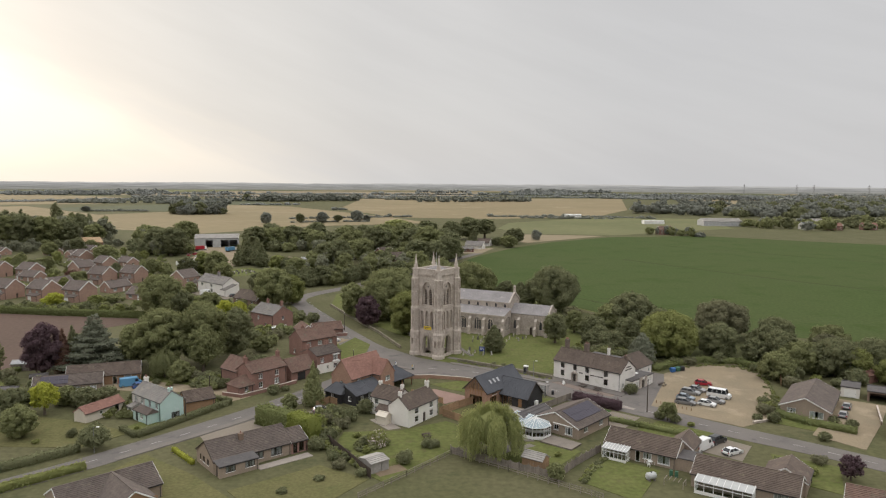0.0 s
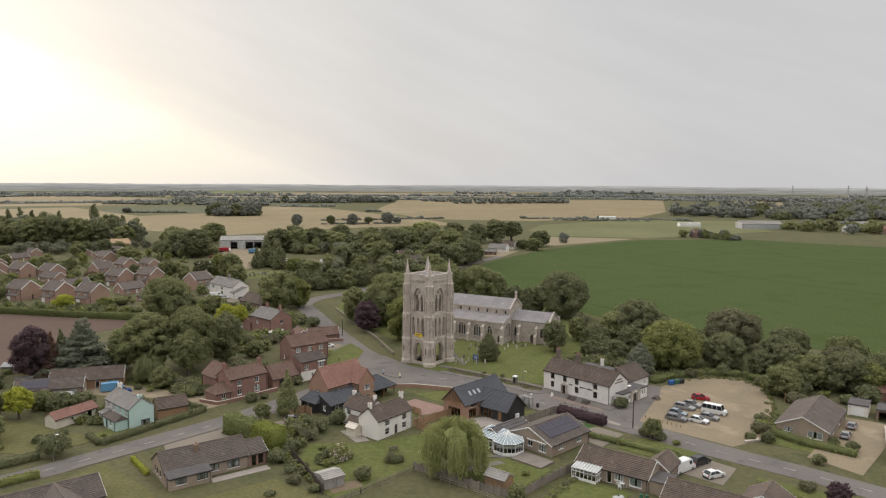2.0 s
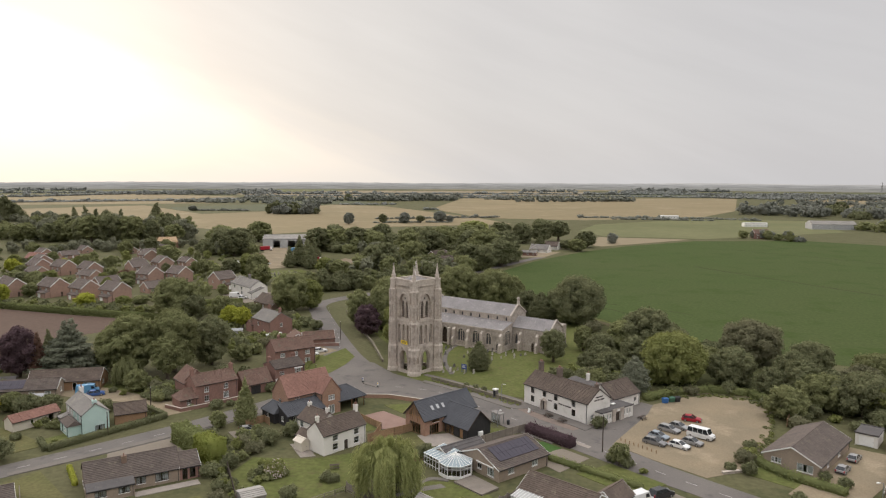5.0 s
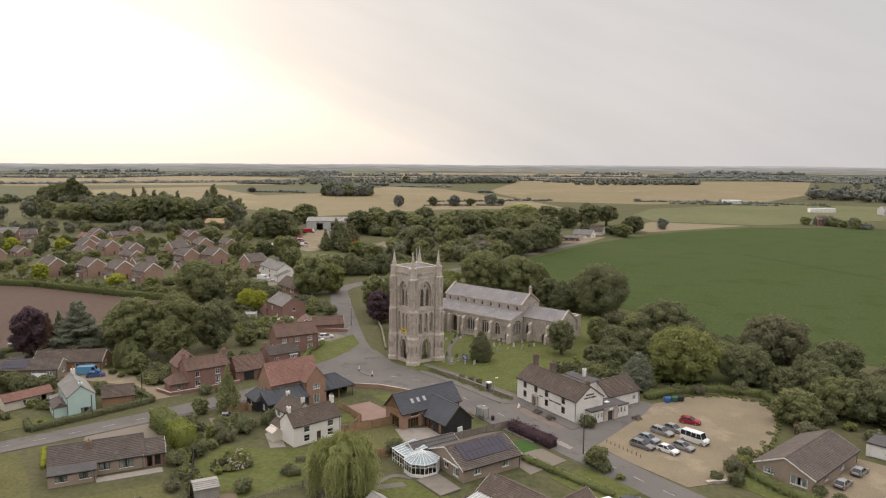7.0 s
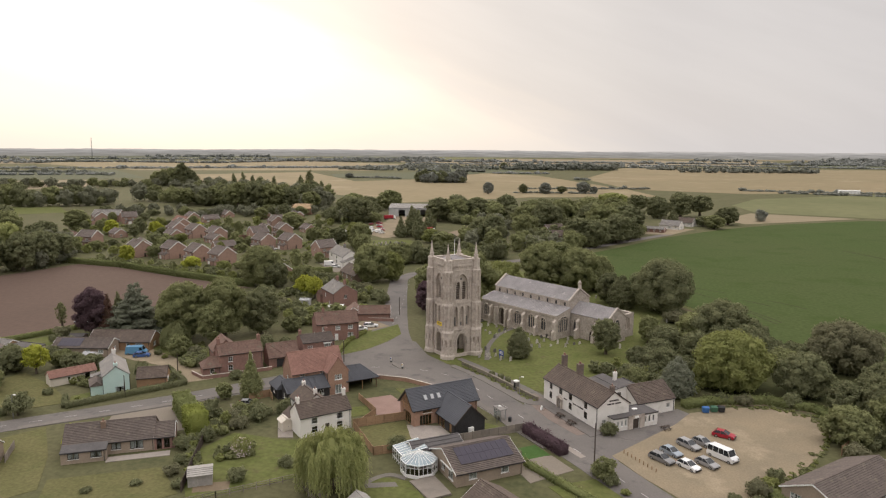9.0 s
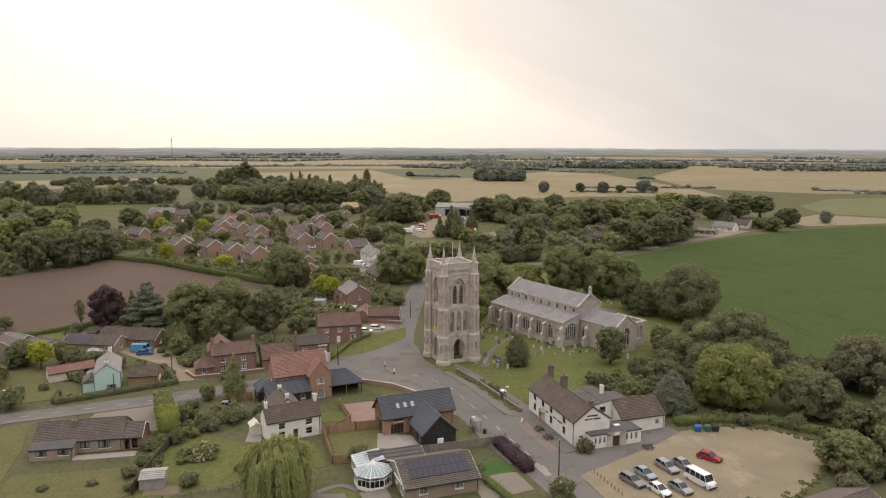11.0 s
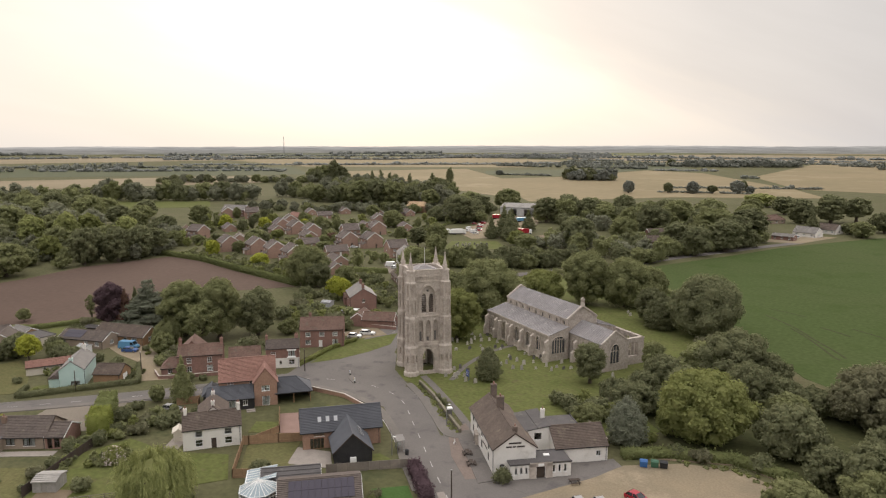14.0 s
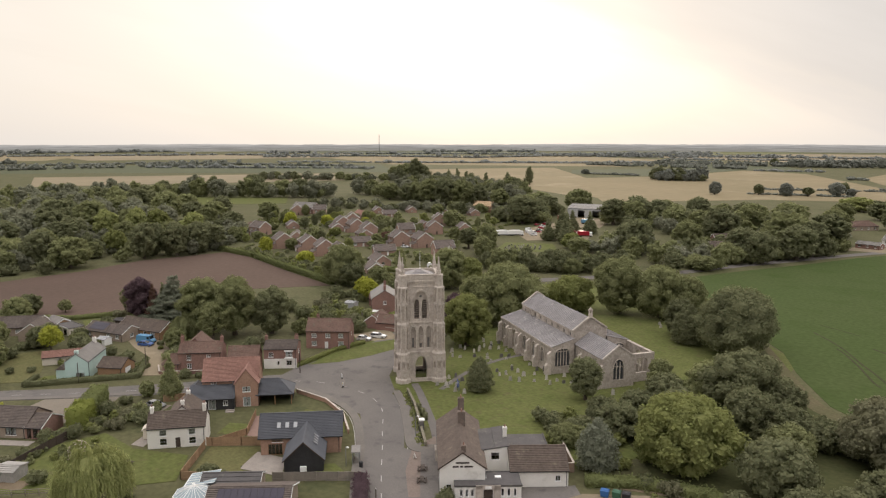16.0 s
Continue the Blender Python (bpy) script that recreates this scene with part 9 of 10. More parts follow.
for x, y, rot, paint, kind in ((57, 161, -32, "grey car", "estate"), (58.3, 164.6, -36, "pale blue car", "hatch"), (61, 169, -38, "silver car", "estate"), (63.4, 171.2, -38, "silver car", "hatch"), (61.6, 159.9, -36, "white car", "hatch"), (64.5, 162.2, -35, "silver car", "hatch"),
                               (66.9, 166.3, -35, "white minibus", "van"), (66.9, 176.6, -14, "red car", "hatch"), (-35.6, 218, 28, "white car", "hatch"), (-34.8, 222.6, 30, "white car", "estate"), (-26.7, 153.8, 25, "silver car", "hatch"),
                               (-77.6, 172.6, 30, "blue van", "van"), (-74.4, 171.2, 35, "dark blue car", "hatch"), (50.7, 133, 40, "white van", "van"), (54.8, 136.4, 38, "black car", "suv"), (55.6, 130.6, 28, "white car", "hatch"),
                               (93.5, 158.8, 55, "silver car", "hatch"), (89.3, 152.8, 55, "silver car", "hatch"), (107, 162.5, -122, "black car", "suv"),
                               (-101, 311, 20, "white car", "hatch"), (-97, 316, 120, "silver car", "hatch"), (-92, 309, 60, "black car", "hatch"), (-106, 314, 30, "white van", "van"),
                               (-151, 440, 10, "white car", "estate"), (-148, 446, 20, "red car", "hatch"), (-152, 452, 15, "silver car", "hatch"), (-158, 462, 0, "red car", "estate"), (-163, 470, 30, "white car", "hatch"), (-145, 436, 60, "white van", "van"), (-141, 432, 50, "white car", "hatch"), (-168, 480, 0, "red car", "suv"), (-156, 446, 100, "white van", "van"), (-171, 474, 100, "red car", "estate"),
                               (-60, 428, 30, "white van", "van"), (-64, 436, 30, "white van", "van"), (15, 522, 30, "silver car", "hatch"), (22, 530, 100, "white car", "hatch"), (-160, 345, 25, "white car", "hatch"), (-176, 300, 25, "silver car", "hatch"), (-214, 330, 25, "white car", "hatch")):
    car(x, y, rot, paint, kind)


def lorry(x, y, rot, colour, label):
    th = thing("lorry", x, y, rot, label, "lorry")
    g = Geo().box(-4.5, -1.2, 1.0, 2.6, 1.2, 3.4)
    part("box_body", g, colour, th)
    part("cab", Geo().prism([(2.8, -1.15), (4.5, -1.1), (4.5, 1.1), (2.8, 1.15)], 0.6, 2.8, top=[(2.8, -1.1), (4.2, -1.0), (4.2, 1.0), (2.8, 1.1)]), "white_paint", th, "white cab")
    part("windscreen", Geo().box(4.3, -0.95, 1.75, 4.47, 0.95, 2.5), "car_glass", th)
    part("chassis", Geo().box(-4.4, -0.9, 0.55, 4.3, 0.9, 0.98), "black_metal", th)
    for sx in (-3.4, -2.2, 3.5):
        for s in (-1, 1):
            part("wheel", Geo().round(0, 0, -0.15, 0.15, 0.48, 0.48, 12), "rubber", th, m=pose(sx, s * 1.0, 0.48, 90, 0, 0))


lorry(-116, 449, 40, "red car paint", "red box lorry in a scrap yard")
lorry(-122, 444, 40, "red car paint", "red box lorry in a scrap yard")
lorry(-152, 506, 60, "blue van paint", "blue box lorry in a scrap yard")
lorry(-154, 418, 60, "white_paint", "white box lorry in a scrap yard")
lorry(-148, 424, 50, "white_paint", "white box lorry in a scrap yard")
lorry(-176, 512, 40, "red car paint", "red box lorry beside a warehouse")


# ---- far buildings ----
def far_house(name, x, y, rot, L, W, ev, rd, wall, roof, label, hip=(0, 0)):
    th = thing(name, x, y, rot, label, "house" if "house" in name else "building")
    k = max(2, int(L / 4))
    ops = [("S", (j + 0.5) * L / k, 0.8, 1.3, 1.2, "w", 2) for j in range(k)] + ([("S", (j + 0.5) * L / k, 3.1, 1.3, 1.1, "w", 2) for j in range(k)] if ev > 4.4 else []) + [("E", W / 2, 0.8, 1.3, 1.2, "w", 2)]
    block(th, 0, 0, 0, L, W, ev, rd, wall, roof, ops, hip, course=0.6)
    return th


far_house("farm_house", 25, 541, -20, 14, 8, 2.6, 5.8, "white_render", "pale_slate", "white-gabled bungalow with grey roof beside the lane")
far_house("farm_house", 31, 566, -20, 16, 9, 2.6, 5.8, "white_render", "brown_tiles", "white-gabled bungalow with brown roof by the lane")
far_house("farm_garage", 17, 517, -8, 12, 6, 2.3, 3.6, "red_brick", "pale_slate", "low brick garage with grey roof beside the lane")
far_house("farm_house", -10, 602, 50, 18, 9, 2.8, 5.8, "buff_brick", "old_pantile", "low brick house with hipped tiled roof", (4, 4))
far_house("lane_house", -28, 437, 35, 12, 8, 4.6, 7.4, "red_brick", "brown_tiles", "brick house with white gables among trees by the lane")
far_house("lane_house", -38, 462, 50, 12, 8, 4.8, 8.0, "red_brick", "brown_tiles", "red brick house with brown roof among tall trees")
far_house("lane_house", -82, 440, 20, 12, 6, 2.6, 3.6, "cream_render", "metal_sheet", "low cream building with flat pale roof among trees")
far_house("farm_house", 221, 703, 10, 14, 9, 5.0, 8.4, "red_brick", "old_pantile", "red brick farmhouse at the edge of a green field")
far_house("farm_house", 436, 786, -5, 14, 9, 4.8, 8, "red_brick", "red_tiles", "red-roofed farmhouse among far trees")
far_house("farm_house", 480, 796, -5, 16, 9, 4.8, 8, "red_brick", "red_tiles", "red-roofed farmhouse among far trees")
far_house("farm_house", 520, 800, 10, 14, 9, 2.8, 6, "white_render", "old_pantile", "white farm cottage among far trees")
far_house("farm_barn", 335, 855, 0, 46, 22, 5.5, 9.0, "metal_sheet", "asbestos", "long grey farm shed with pale roof")
far_house("farm_barn", 262, 880, 4, 26, 9, 4.0, 4.6, "white_paint", "white_paint", "low white farm shed")
far_house("farm_barn", 190, 1035, 4, 24, 8, 3.5, 4.4, "white_paint", "white_paint", "low white farm shed among hedges")
far_house("farm_barn", 470, 880, 0, 26, 12, 5, 8, "white_render", "asbestos", "pale farm shed beside far trees")
far_house("farm_barn", 410, 800, 30, 12, 8, 5, 8, "white_render", "slate", "white gabled farm building")
far_house("estate_end", -288, 417, -20, 17, 8, 2.7, 6.0, "red_brick", "red_tiles", "brick house with orange tiled roof in the estate")
far_house("estate_end", -352, 412, 20, 20, 10, 4.9, 8.4, "red_brick", "pale_slate", "long brick house with grey slate roof")
far_house("estate_end", -277, 321, -20, 10, 9, 2.6, 6.0, "white_render", "old_pantile", "white-gabled house by the ploughed field")


def warehouse():
    th = thing("warehouse", -174.6, 546.4, 15, "big grey metal-clad shed with pale roof and open bays", "shed")
    b = block(th, 0, 0, 0, 32, 20, 6.8, 9.4, "metal_sheet", "asbestos", [("S", 10.5, 0, 5, 5.4, "x"), ("S", 25, 0, 12, 5.4, "x")], course=1.2, barge="white_paint")
    for x0, x1 in ((-15.9, -8.1), (-2.9, 2.6)):
        part("sliding_door", Geo().box(x0, -10.28, 0.1, x1, -10.04, 6.2), "roof_sheet", th, "pale sheet-metal sliding door", m=b)
    for x0 in (2.8, 9.0, 15.2):
        part("post", Geo().box(x0 - 0.2, -10.3, 0, x0 + 0.2, -10.02, 6.6), "metal_sheet", th, m=b)


warehouse()


def unfinished_house():
    th = thing("unfinished_house", -258, 518, 20, "half-built brick house with bare timber roof frame and scaffold", "house")
    block(th, 0, 0, 0, 16, 9, 5.0, 5.1, "orange_brick", "oak", [("S", 4, 0.8, 1.6, 1.3, "x"), ("S", 11, 0.8, 1.6, 1.3, "x"), ("S", 4, 3.2, 1.6, 1.2, "x"), ("S", 11, 3.2, 1.6, 1.2, "x")], kind="flat", gutter=None)
    for k in range(14):
        q = Geo()
        xx = -7.8 + k * 1.2
        q.beam((xx, -4.8, 5.1), (xx, 0, 8.6), 0.16, 0.2)
        q.beam((xx, 4.8, 5.1), (xx, 0, 8.6), 0.16, 0.2)
        part("rafter", q, "pale_timber", th, "bare roof timber")
    r = Geo()
    slope(r, (-8, -4.9, 5.1), (8, -4.9, 5.1), (6, 0, 8.6), (-6, 0, 8.6), 0.5)
    part("roof_slope", r, "pale_timber", th, "pale boarded roof slope")
    for k in range(6):
        q = Geo()
        q.beam((-8.6 + k * 3.4, -6.0, 0), (-8.6 + k * 3.4, -6.0, 7), 0.1, 0.1)
        part("scaffold_pole", q, "grey_metal", th)
    part("scaffold_deck", Geo().box(-8.8, -6.2, 2.4, 8.8, -5.2, 2.5).box(-8.8, -6.2, 4.6, 8.8, -5.2, 4.7), "pale_timber", th)


mat("pale_timber", (0.46, 0.33, 0.20), (0.40, 0.28, 0.17), 0.4, 3.0, 0.8, speck=0.2)
unfinished_house()
mast = thing("radio_mast", -2640, 2391, 0, "tall thin lattice radio mast on the horizon", "mast")
for k in range(3):
    a = k * math.tau / 3
    part("leg", Geo().beam((3 * math.cos(a), 3 * math.sin(a), 0), (0.8 * math.cos(a), 0.8 * math.sin(a), 84), 0.8, 0.8), "grey_metal", mast)
q = Geo()
for j in range(12):
    z = 6 + j * 6.5
    rr = 3 - 2.2 * z / 84
    for k in range(3):
        a, b = k * math.tau / 3, (k + 1) * math.tau / 3
        q.beam((rr * math.cos(a), rr * math.sin(a), z), (rr * math.cos(b), rr * math.sin(b), z), 0.5, 0.5)
part("brace", q, "grey_metal", mast)


# ---- walls, fences, street furniture ----
def low_wall(line, h, w, material, label):
    th = thing("wall", line[0][0], line[0][1], 0, label, "wall")
    ox, oy = line[0]
    g, c = Geo(), Geo()
    for (x0, y0), (x1, y1) in zip(line, line[1:]):
        g.beam((x0 - ox, y0 - oy, h / 2), (x1 - ox, y1 - oy, h / 2), w, h)
        c.beam((x0 - ox, y0 - oy, h + 0.05), (x1 - ox, y1 - oy, h + 0.05), w + 0.1, 0.1)
    part("masonry", g, material, th)
    part("coping", c, material if material == "old_wall" else "limestone", th)
    return th


low_wall([(4.6, 198.6), (12.5, 193.6), (21, 187.2), (29, 181.2)], 0.85, 0.4, "old_wall", "low mossy rubble churchyard wall along the street")
low_wall([(-12.8, 214.5), (-21.5, 236), (-36, 266), (-46, 288)], 0.8, 0.4, "old_wall", "low mossy rubble wall along the lane")
low_wall([(-12.6, 180.2), (-3, 181.4), (6, 179.2), (14, 174.6)], 0.9, 0.25, "orange_brick", "low curved new brick wall round a corner garden")
low_wall([(-52.5, 165.4), (-47.4, 163.4), (-43, 168.2), (-37, 176)], 0.8, 0.25, "red_brick", "low old brick garden wall by the street")
low_wall([(-40.6, 228.8), (-31.5, 231.6)], 1.0, 0.25, "red_brick", "brick garden wall beside outbuildings")
low_wall([(46.5, 199.5), (54.5, 192.4), (50.6, 187.4)], 1.7, 0.25, "brown_brick", "brick yard wall behind the pub")
low_wall([(94.6, 147.6), (100.4, 158.8)], 0.7, 0.25, "buff_brick", "low brick wall beside a gravel drive")
low_wall([(73, 150.4), (67.2, 148)], 0.4, 0.5, "rubble_stone", "low rubble edging of a car park")


def panel_fence(line, h, material, label, step=1.83, dip=0.0):
    th = thing("fence", line[0][0], line[0][1], 0, label, "fence", "garden fences")
    ox, oy = line[0]
    for (x0, y0), (x1, y1) in zip(line, line[1:]):
        a, b = Vector((x0 - ox, y0 - oy)), Vector((x1 - ox, y1 - oy))
        n = max(1, round((b - a).length / step))
        for k in range(n + 1):
            p = a.lerp(b, k / n)
            part("post", Geo().box(p.x - 0.06, p.y - 0.06, 0, p.x + 0.06, p.y + 0.06, h + 0.12), material, th)
            if k < n:
                q = a.lerp(b, (k + 1) / n)
                if dip:
                    for j in range(9):
                        c0, c1, top = p.lerp(q, j / 9), p.lerp(q, (j + 0.94) / 9), h - dip * math.sin(math.pi * (j + 0.5) / 9)
                        part("board", Geo().beam((*c0, top / 2), (*c1, top / 2), 0.03, top), material, th)
                else:
                    part("panel", Geo().beam((*p, h / 2), (*q, h / 2), 0.03, h), material, th)
                    part("capping", Geo().beam((*p, h + 0.02), (*q, h + 0.02), 0.08, 0.05), material, th)
                part("rail", Geo().beam((*p, h * 0.3), (*q, h * 0.3), 0.07, 0.08), material, th)
    return th


panel_fence([(-0.4, 152.3), (0.3, 153.0), (4.0, 157.0), (7.2, 160.2)], 1.7, "fence_wood", "tan timber panel fence between lawns")
panel_fence([(0.3, 151.6), (9.2, 142.8), (18.4, 150.6)], 1.6, "fence_wood", "tan timber panel fence round a lawn")
panel_fence([(-7.2, 166.6), (0.4, 160.2), (0.4, 154)], 1.4, "fence_wood", "tan timber fence beside a block-paved drive")
panel_fence([(-28.4, 156.2), (-26, 160.2), (-24, 158.4)], 1.6, "fence_wood", "tan timber fence beside a brick house")
panel_fence([(20.6, 153.6), (30.8, 164.2)], 1.6, "grey_fence", "weathered grey panel fence beside the street")
panel_fence([(20.4, 118.8), (24.6, 124.6), (30.6, 131.4)], 1.7, "grey_fence", "weathered grey panel fence with dipped tops between gardens", dip=0.28)
panel_fence([(1.8, 130.4), (8, 126.4), (14, 122.4), (20.4, 118.8)], 1.5, "grey_fence", "weathered grey panel fence with dipped tops beside a paddock", dip=0.28)
panel_fence([(-22.6, 135.4), (-12.2, 118.4)], 1.7, "dark_wood", "dark stained panel fence along a garden")
panel_fence([(86.6, 176.2), (92.6, 190.2)], 1.8, "fence_wood", "timber panel fence behind a bungalow")
panel_fence([(-52, 119.4), (-47.8, 114.6)], 1.4, "grey_fence", "short grey fence beside a bungalow")
panel_fence([(31.2, 131.6), (35, 137.4)], 1.6, "grey_fence", "weathered grey panel fence beside a patio")


def rail_fence(line, label):
    th = thing("rail_fence", line[0][0], line[0][1], 0, label, "fence")
    ox, oy = line[0]
    for (x0, y0), (x1, y1) in zip(line, line[1:]):
        a, b = Vector((x0 - ox, y0 - oy)), Vector((x1 - ox, y1 - oy))
        n = max(1, round((b - a).length / 2.0))
        for k in range(n + 1):
            p = a.lerp(b, k / n)
            part("post", Geo().box(p.x - 0.06, p.y - 0.06, 0, p.x + 0.06, p.y + 0.06, 1.2), "grey_fence", th)
        for z in (0.4, 0.75, 1.1):
            part("rail", Geo().beam((*a, z), (*b, z), 0.05, 0.1), "grey_fence", th)


rail_fence([(-13.4, 110.2), (-6, 119.2), (2.0, 129.2)], "weathered timber post and rail paddock fence")
rail_fence([(2.0, 129.2), (12, 121.8), (26.4, 110.6)], "weathered timber post and rail paddock fence")


def shed(x, y, rot, L, W, ev, rd, wall, roof, label):
    th = thing("shed", x, y, rot, label, "shed")
    block(th, 0, 0, 0, L, W, ev, rd, wall, roof, [("S", L / 2, 0, 0.9, 1.8, "d", wall)], course=0.5, barge=None, gutter=None)


shed(-12.0, 122.6, 40, 3.8, 3.6, 1.9, 2.3, "asbestos", "asbestos", "weathered grey panel shed with patchy roof")
shed(17.2, 124.6, -36, 4.2, 2.6, 1.7, 2.5, "fence_wood", "asbestos", "brown garden shed with a pale worn roof")
shed(-113, 187, 10, 5, 3, 2.0, 2.6, "grey_fence", "metal_sheet", "small pale-roofed shed by the field")
shed(111.5, 181, 30, 4.0, 3.0, 2.1, 2.9, "red_tiles", "red_tiles", "small orange-brown timber shed among trees")
shed(-84, 163.5, 20, 3, 2.4, 1.8, 2.2, "white_paint", "metal_sheet", "small white garden shed")
shed(-70, 240, 20, 3.5, 3, 2.0, 2.4, "metal_sheet", "metal_sheet", "pale blue-grey garden shed")
shed(-55.5, 236.5, 28, 5, 3, 1.9, 2.2, "grey_fence", "white_paint", "low shed with white roof behind a brick house")
shed(-102, 175.2, 25, 4, 3, 1.8, 2.2, "dark_wood", "felt", "dark shed beside a bungalow")
shed(47.6, 120.8, -33, 2.4, 2, 1.8, 2.2, "grey_fence", "felt", "grey garden shed beside a sun room")


def gravestone(x, y, rot, w, h, t, lean, material):
    g = Geo()
    n = 7
    ring = [(-w / 2, 0), (w / 2, 0)] + [(w / 2 * math.cos(k * math.pi / n), h * 0.72 + h * 0.28 * math.sin(k * math.pi / n)) for k in range(n + 1)]
    k = len(ring)
    g.add([(a, -t / 2, b) for a, b in ring] + [(a, t / 2, b) for a, b in ring], [tuple(range(k)), tuple(range(2 * k - 1, k - 1, -1))] + [(i, k + i, k + (i + 1) % k, (i + 1) % k) for i in range(k)])
    g.box(-w / 2 - 0.08, -t / 2 - 0.08, -0.05, w / 2 + 0.08, t / 2 + 0.08, 0.12)
    return piece("gravestone", g, material, "weathered %s gravestone standing in churchyard grass" % ("dark" if material == "dark_stone" else "pale grey"), "gravestone", "gravestones", m=pose(x, y, 0.0, lean, 0, rot))


rg = random.Random(3)
for ring, n in (([(-12, 228), (-4, 222), (4, 226), (6, 238), (-2, 245), (-14, 243)], 26), ([(8, 224), (16, 219), (24, 222), (30, 232), (22, 238), (12, 234)], 24), ([(2, 214), (10, 204), (14, 200), (18, 204), (10, 214)], 7)):
    for k, (x, y) in enumerate(spots(ring, n, 1.7, 8, [(15.8, 210.8, 3.4), (-11, 235, 2.5), (36, 224, 4)])):
        gravestone(x, y, 60 + rg.uniform(-12, 12), rg.uniform(0.55, 0.9), rg.uniform(0.6, 1.3), 0.14, rg.uniform(-6, 6), "dark_stone" if k % 4 == 0 else "stone_grave")
for x, y in ((50, 268.5), (48, 266), (39, 230), (18, 291), (20.5, 293), (22.5, 292), (16, 294), (6.4, 206.4), (8.2, 207.6), (14.8, 206.8), (-2, 243), (-6, 246)):
    gravestone(x, y, 60 + rg.uniform(-10, 10), 0.8, rg.uniform(0.9, 1.5), 0.15, rg.uniform(-4, 4), "stone_grave")
for k, (x, y) in enumerate(spots([(-127, 390), (-110, 400), (-102, 389), (-117, 376)], 34, 2.2, 4)):
    gravestone(x, y, 40, 0.8, 1.0, 0.15, 0, "dark_stone" if k % 2 else "stone_grave")


def pole(x, y, h, label, lamp_arm=0.0, arms=0, rot=0, material="dark_wood"):
    th = thing("street_lamp" if lamp_arm else "telegraph_pole", x, y, rot, label, "lamp post" if lamp_arm else "pole")
    part("shaft", Geo().round(0, 0, 0, h, 0.13 if not lamp_arm else 0.08, 0.09 if not lamp_arm else 0.05, 8), material, th)
    if lamp_arm:
        part("arm", Geo().beam((0, 0, h - 0.05), (lamp_arm, 0, h + 0.1), 0.06, 0.06), material, th)
        part("lantern", Geo().box(lamp_arm - 0.1, -0.12, h + 0.02, lamp_arm + 0.45, 0.12, h + 0.16), "white_paint", th, "pale lamp head")
    for k in range(arms):
        part("crossarm", Geo().box(-0.7, -0.05, h - 0.4 - k * 0.5, 0.7, 0.05, h - 0.28 - k * 0.5), material, th)
    if arms == 0 and not lamp_arm:
        part("insulator", Geo().round(0, 0, h, h + 0.14, 0.06, 0.05, 6), "white_paint", th)
    return th


pole(46.3, 155, 7.6, "dark wooden telegraph pole at the roadside", rot=20)
pole(-65.4, 129, 5.0, "pale metal street lamp beside the road", 0.7, material="grey_metal")
pole(-54.7, 147.2, 5.0, "slim wooden pole beside a hedge")
pole(-54.8, 163.2, 5.4, "dark wooden pole beside a gravel yard")
pole(24.3, 183, 4.3, "pale metal street lamp by the churchyard wall", 0.5, material="grey_metal")
pole(-24, 188.6, 5.6, "slim wooden pole at the street corner")
pole(-33.6, 240, 6.0, "dark wooden pole beside the lane")
pole(88, 134, 6, "pale metal street lamp beside the road", 0.8, rot=200, material="grey_metal")
pole(24.8, 165.8, 3.6, "slim street lamp beside a bus shelter", 0.4, material="grey_metal")


def bus_shelter(x, y, rot):
    th = thing("bus_shelter", x, y, rot, "small bus shelter with pale grey flat roof beside the street", "shelter")
    for sx in (-1.2, 1.2):
        for sy in (-0.6, 0.6):
            part("post", Geo().box(sx - 0.05, sy - 0.05, 0, sx + 0.05, sy + 0.05, 2.3), "grey_metal", th)
    part("roof", Geo().prism([(-1.5, -0.85), (1.5, -0.85), (1.5, 0.85), (-1.5, 0.85)], 2.3, 2.48, top=[(-1.4, -0.75), (1.4, -0.75), (1.4, 0.75), (-1.4, 0.75)]), "pale_slate", th, "pale grey roof")
    part("back_panel", Geo().box(-1.15, -0.62, 0.3, 1.15, -0.58, 2.2), "glass", th)
    part("side_panel", Geo().box(-1.22, -0.55, 0.3, -1.18, 0.4, 2.2), "glass", th)
    part("bench", Geo().box(-0.9, -0.5, 0.45, 0.9, -0.15, 0.52), "dark_wood", th)


bus_shelter(24.6, 168.2, -40)
for x, y, lab in ((27.0, 167.4, "black litter bin beside a bus shelter"),):
    th = thing("litter_bin", x, y, 0, lab, "bin")
    part("body", Geo().round(0, 0, 0, 0.95, 0.32, 0.36, 12), "black_metal", th)
    part("lid", Geo().round(0, 0, 0.95, 1.15, 0.4, 0.22, 12), "black_metal", th)
for x, y, colour, lab in ((63, 188.8, "plastic_blue", "blue wheeled bulk bin at the car park edge"), (64.6, 189.8, "plastic_green", "dark green wheeled bin at the car park edge"), (66.0, 190.4, "black_metal", "dark wheeled bin at the car park edge")):
    th = thing("wheeled_bin", x, y, 20, lab, "bin")
    part("body", Geo().prism([(-0.6, -0.45), (0.6, -0.45), (0.6, 0.45), (-0.6, 0.45)], 0.15, 1.15, top=[(-0.68, -0.52), (0.68, -0.52), (0.68, 0.52), (-0.68, 0.52)]), colour, th)
    part("lid", Geo().prism([(-0.7, -0.55), (0.7, -0.55), (0.7, 0.55), (-0.7, 0.55)], 1.15, 1.35, top=[(-0.6, -0.3), (0.6, -0.3), (0.6, 0.3), (-0.6, 0.3)]), colour, th)
    for sx in (-0.5, 0.5):
        part("wheel", Geo().round(0, 0, -0.05, 0.05, 0.1, 0.1, 8), "rubber", th, m=pose(sx, 0.35, 0.1, 90, 0, 0))
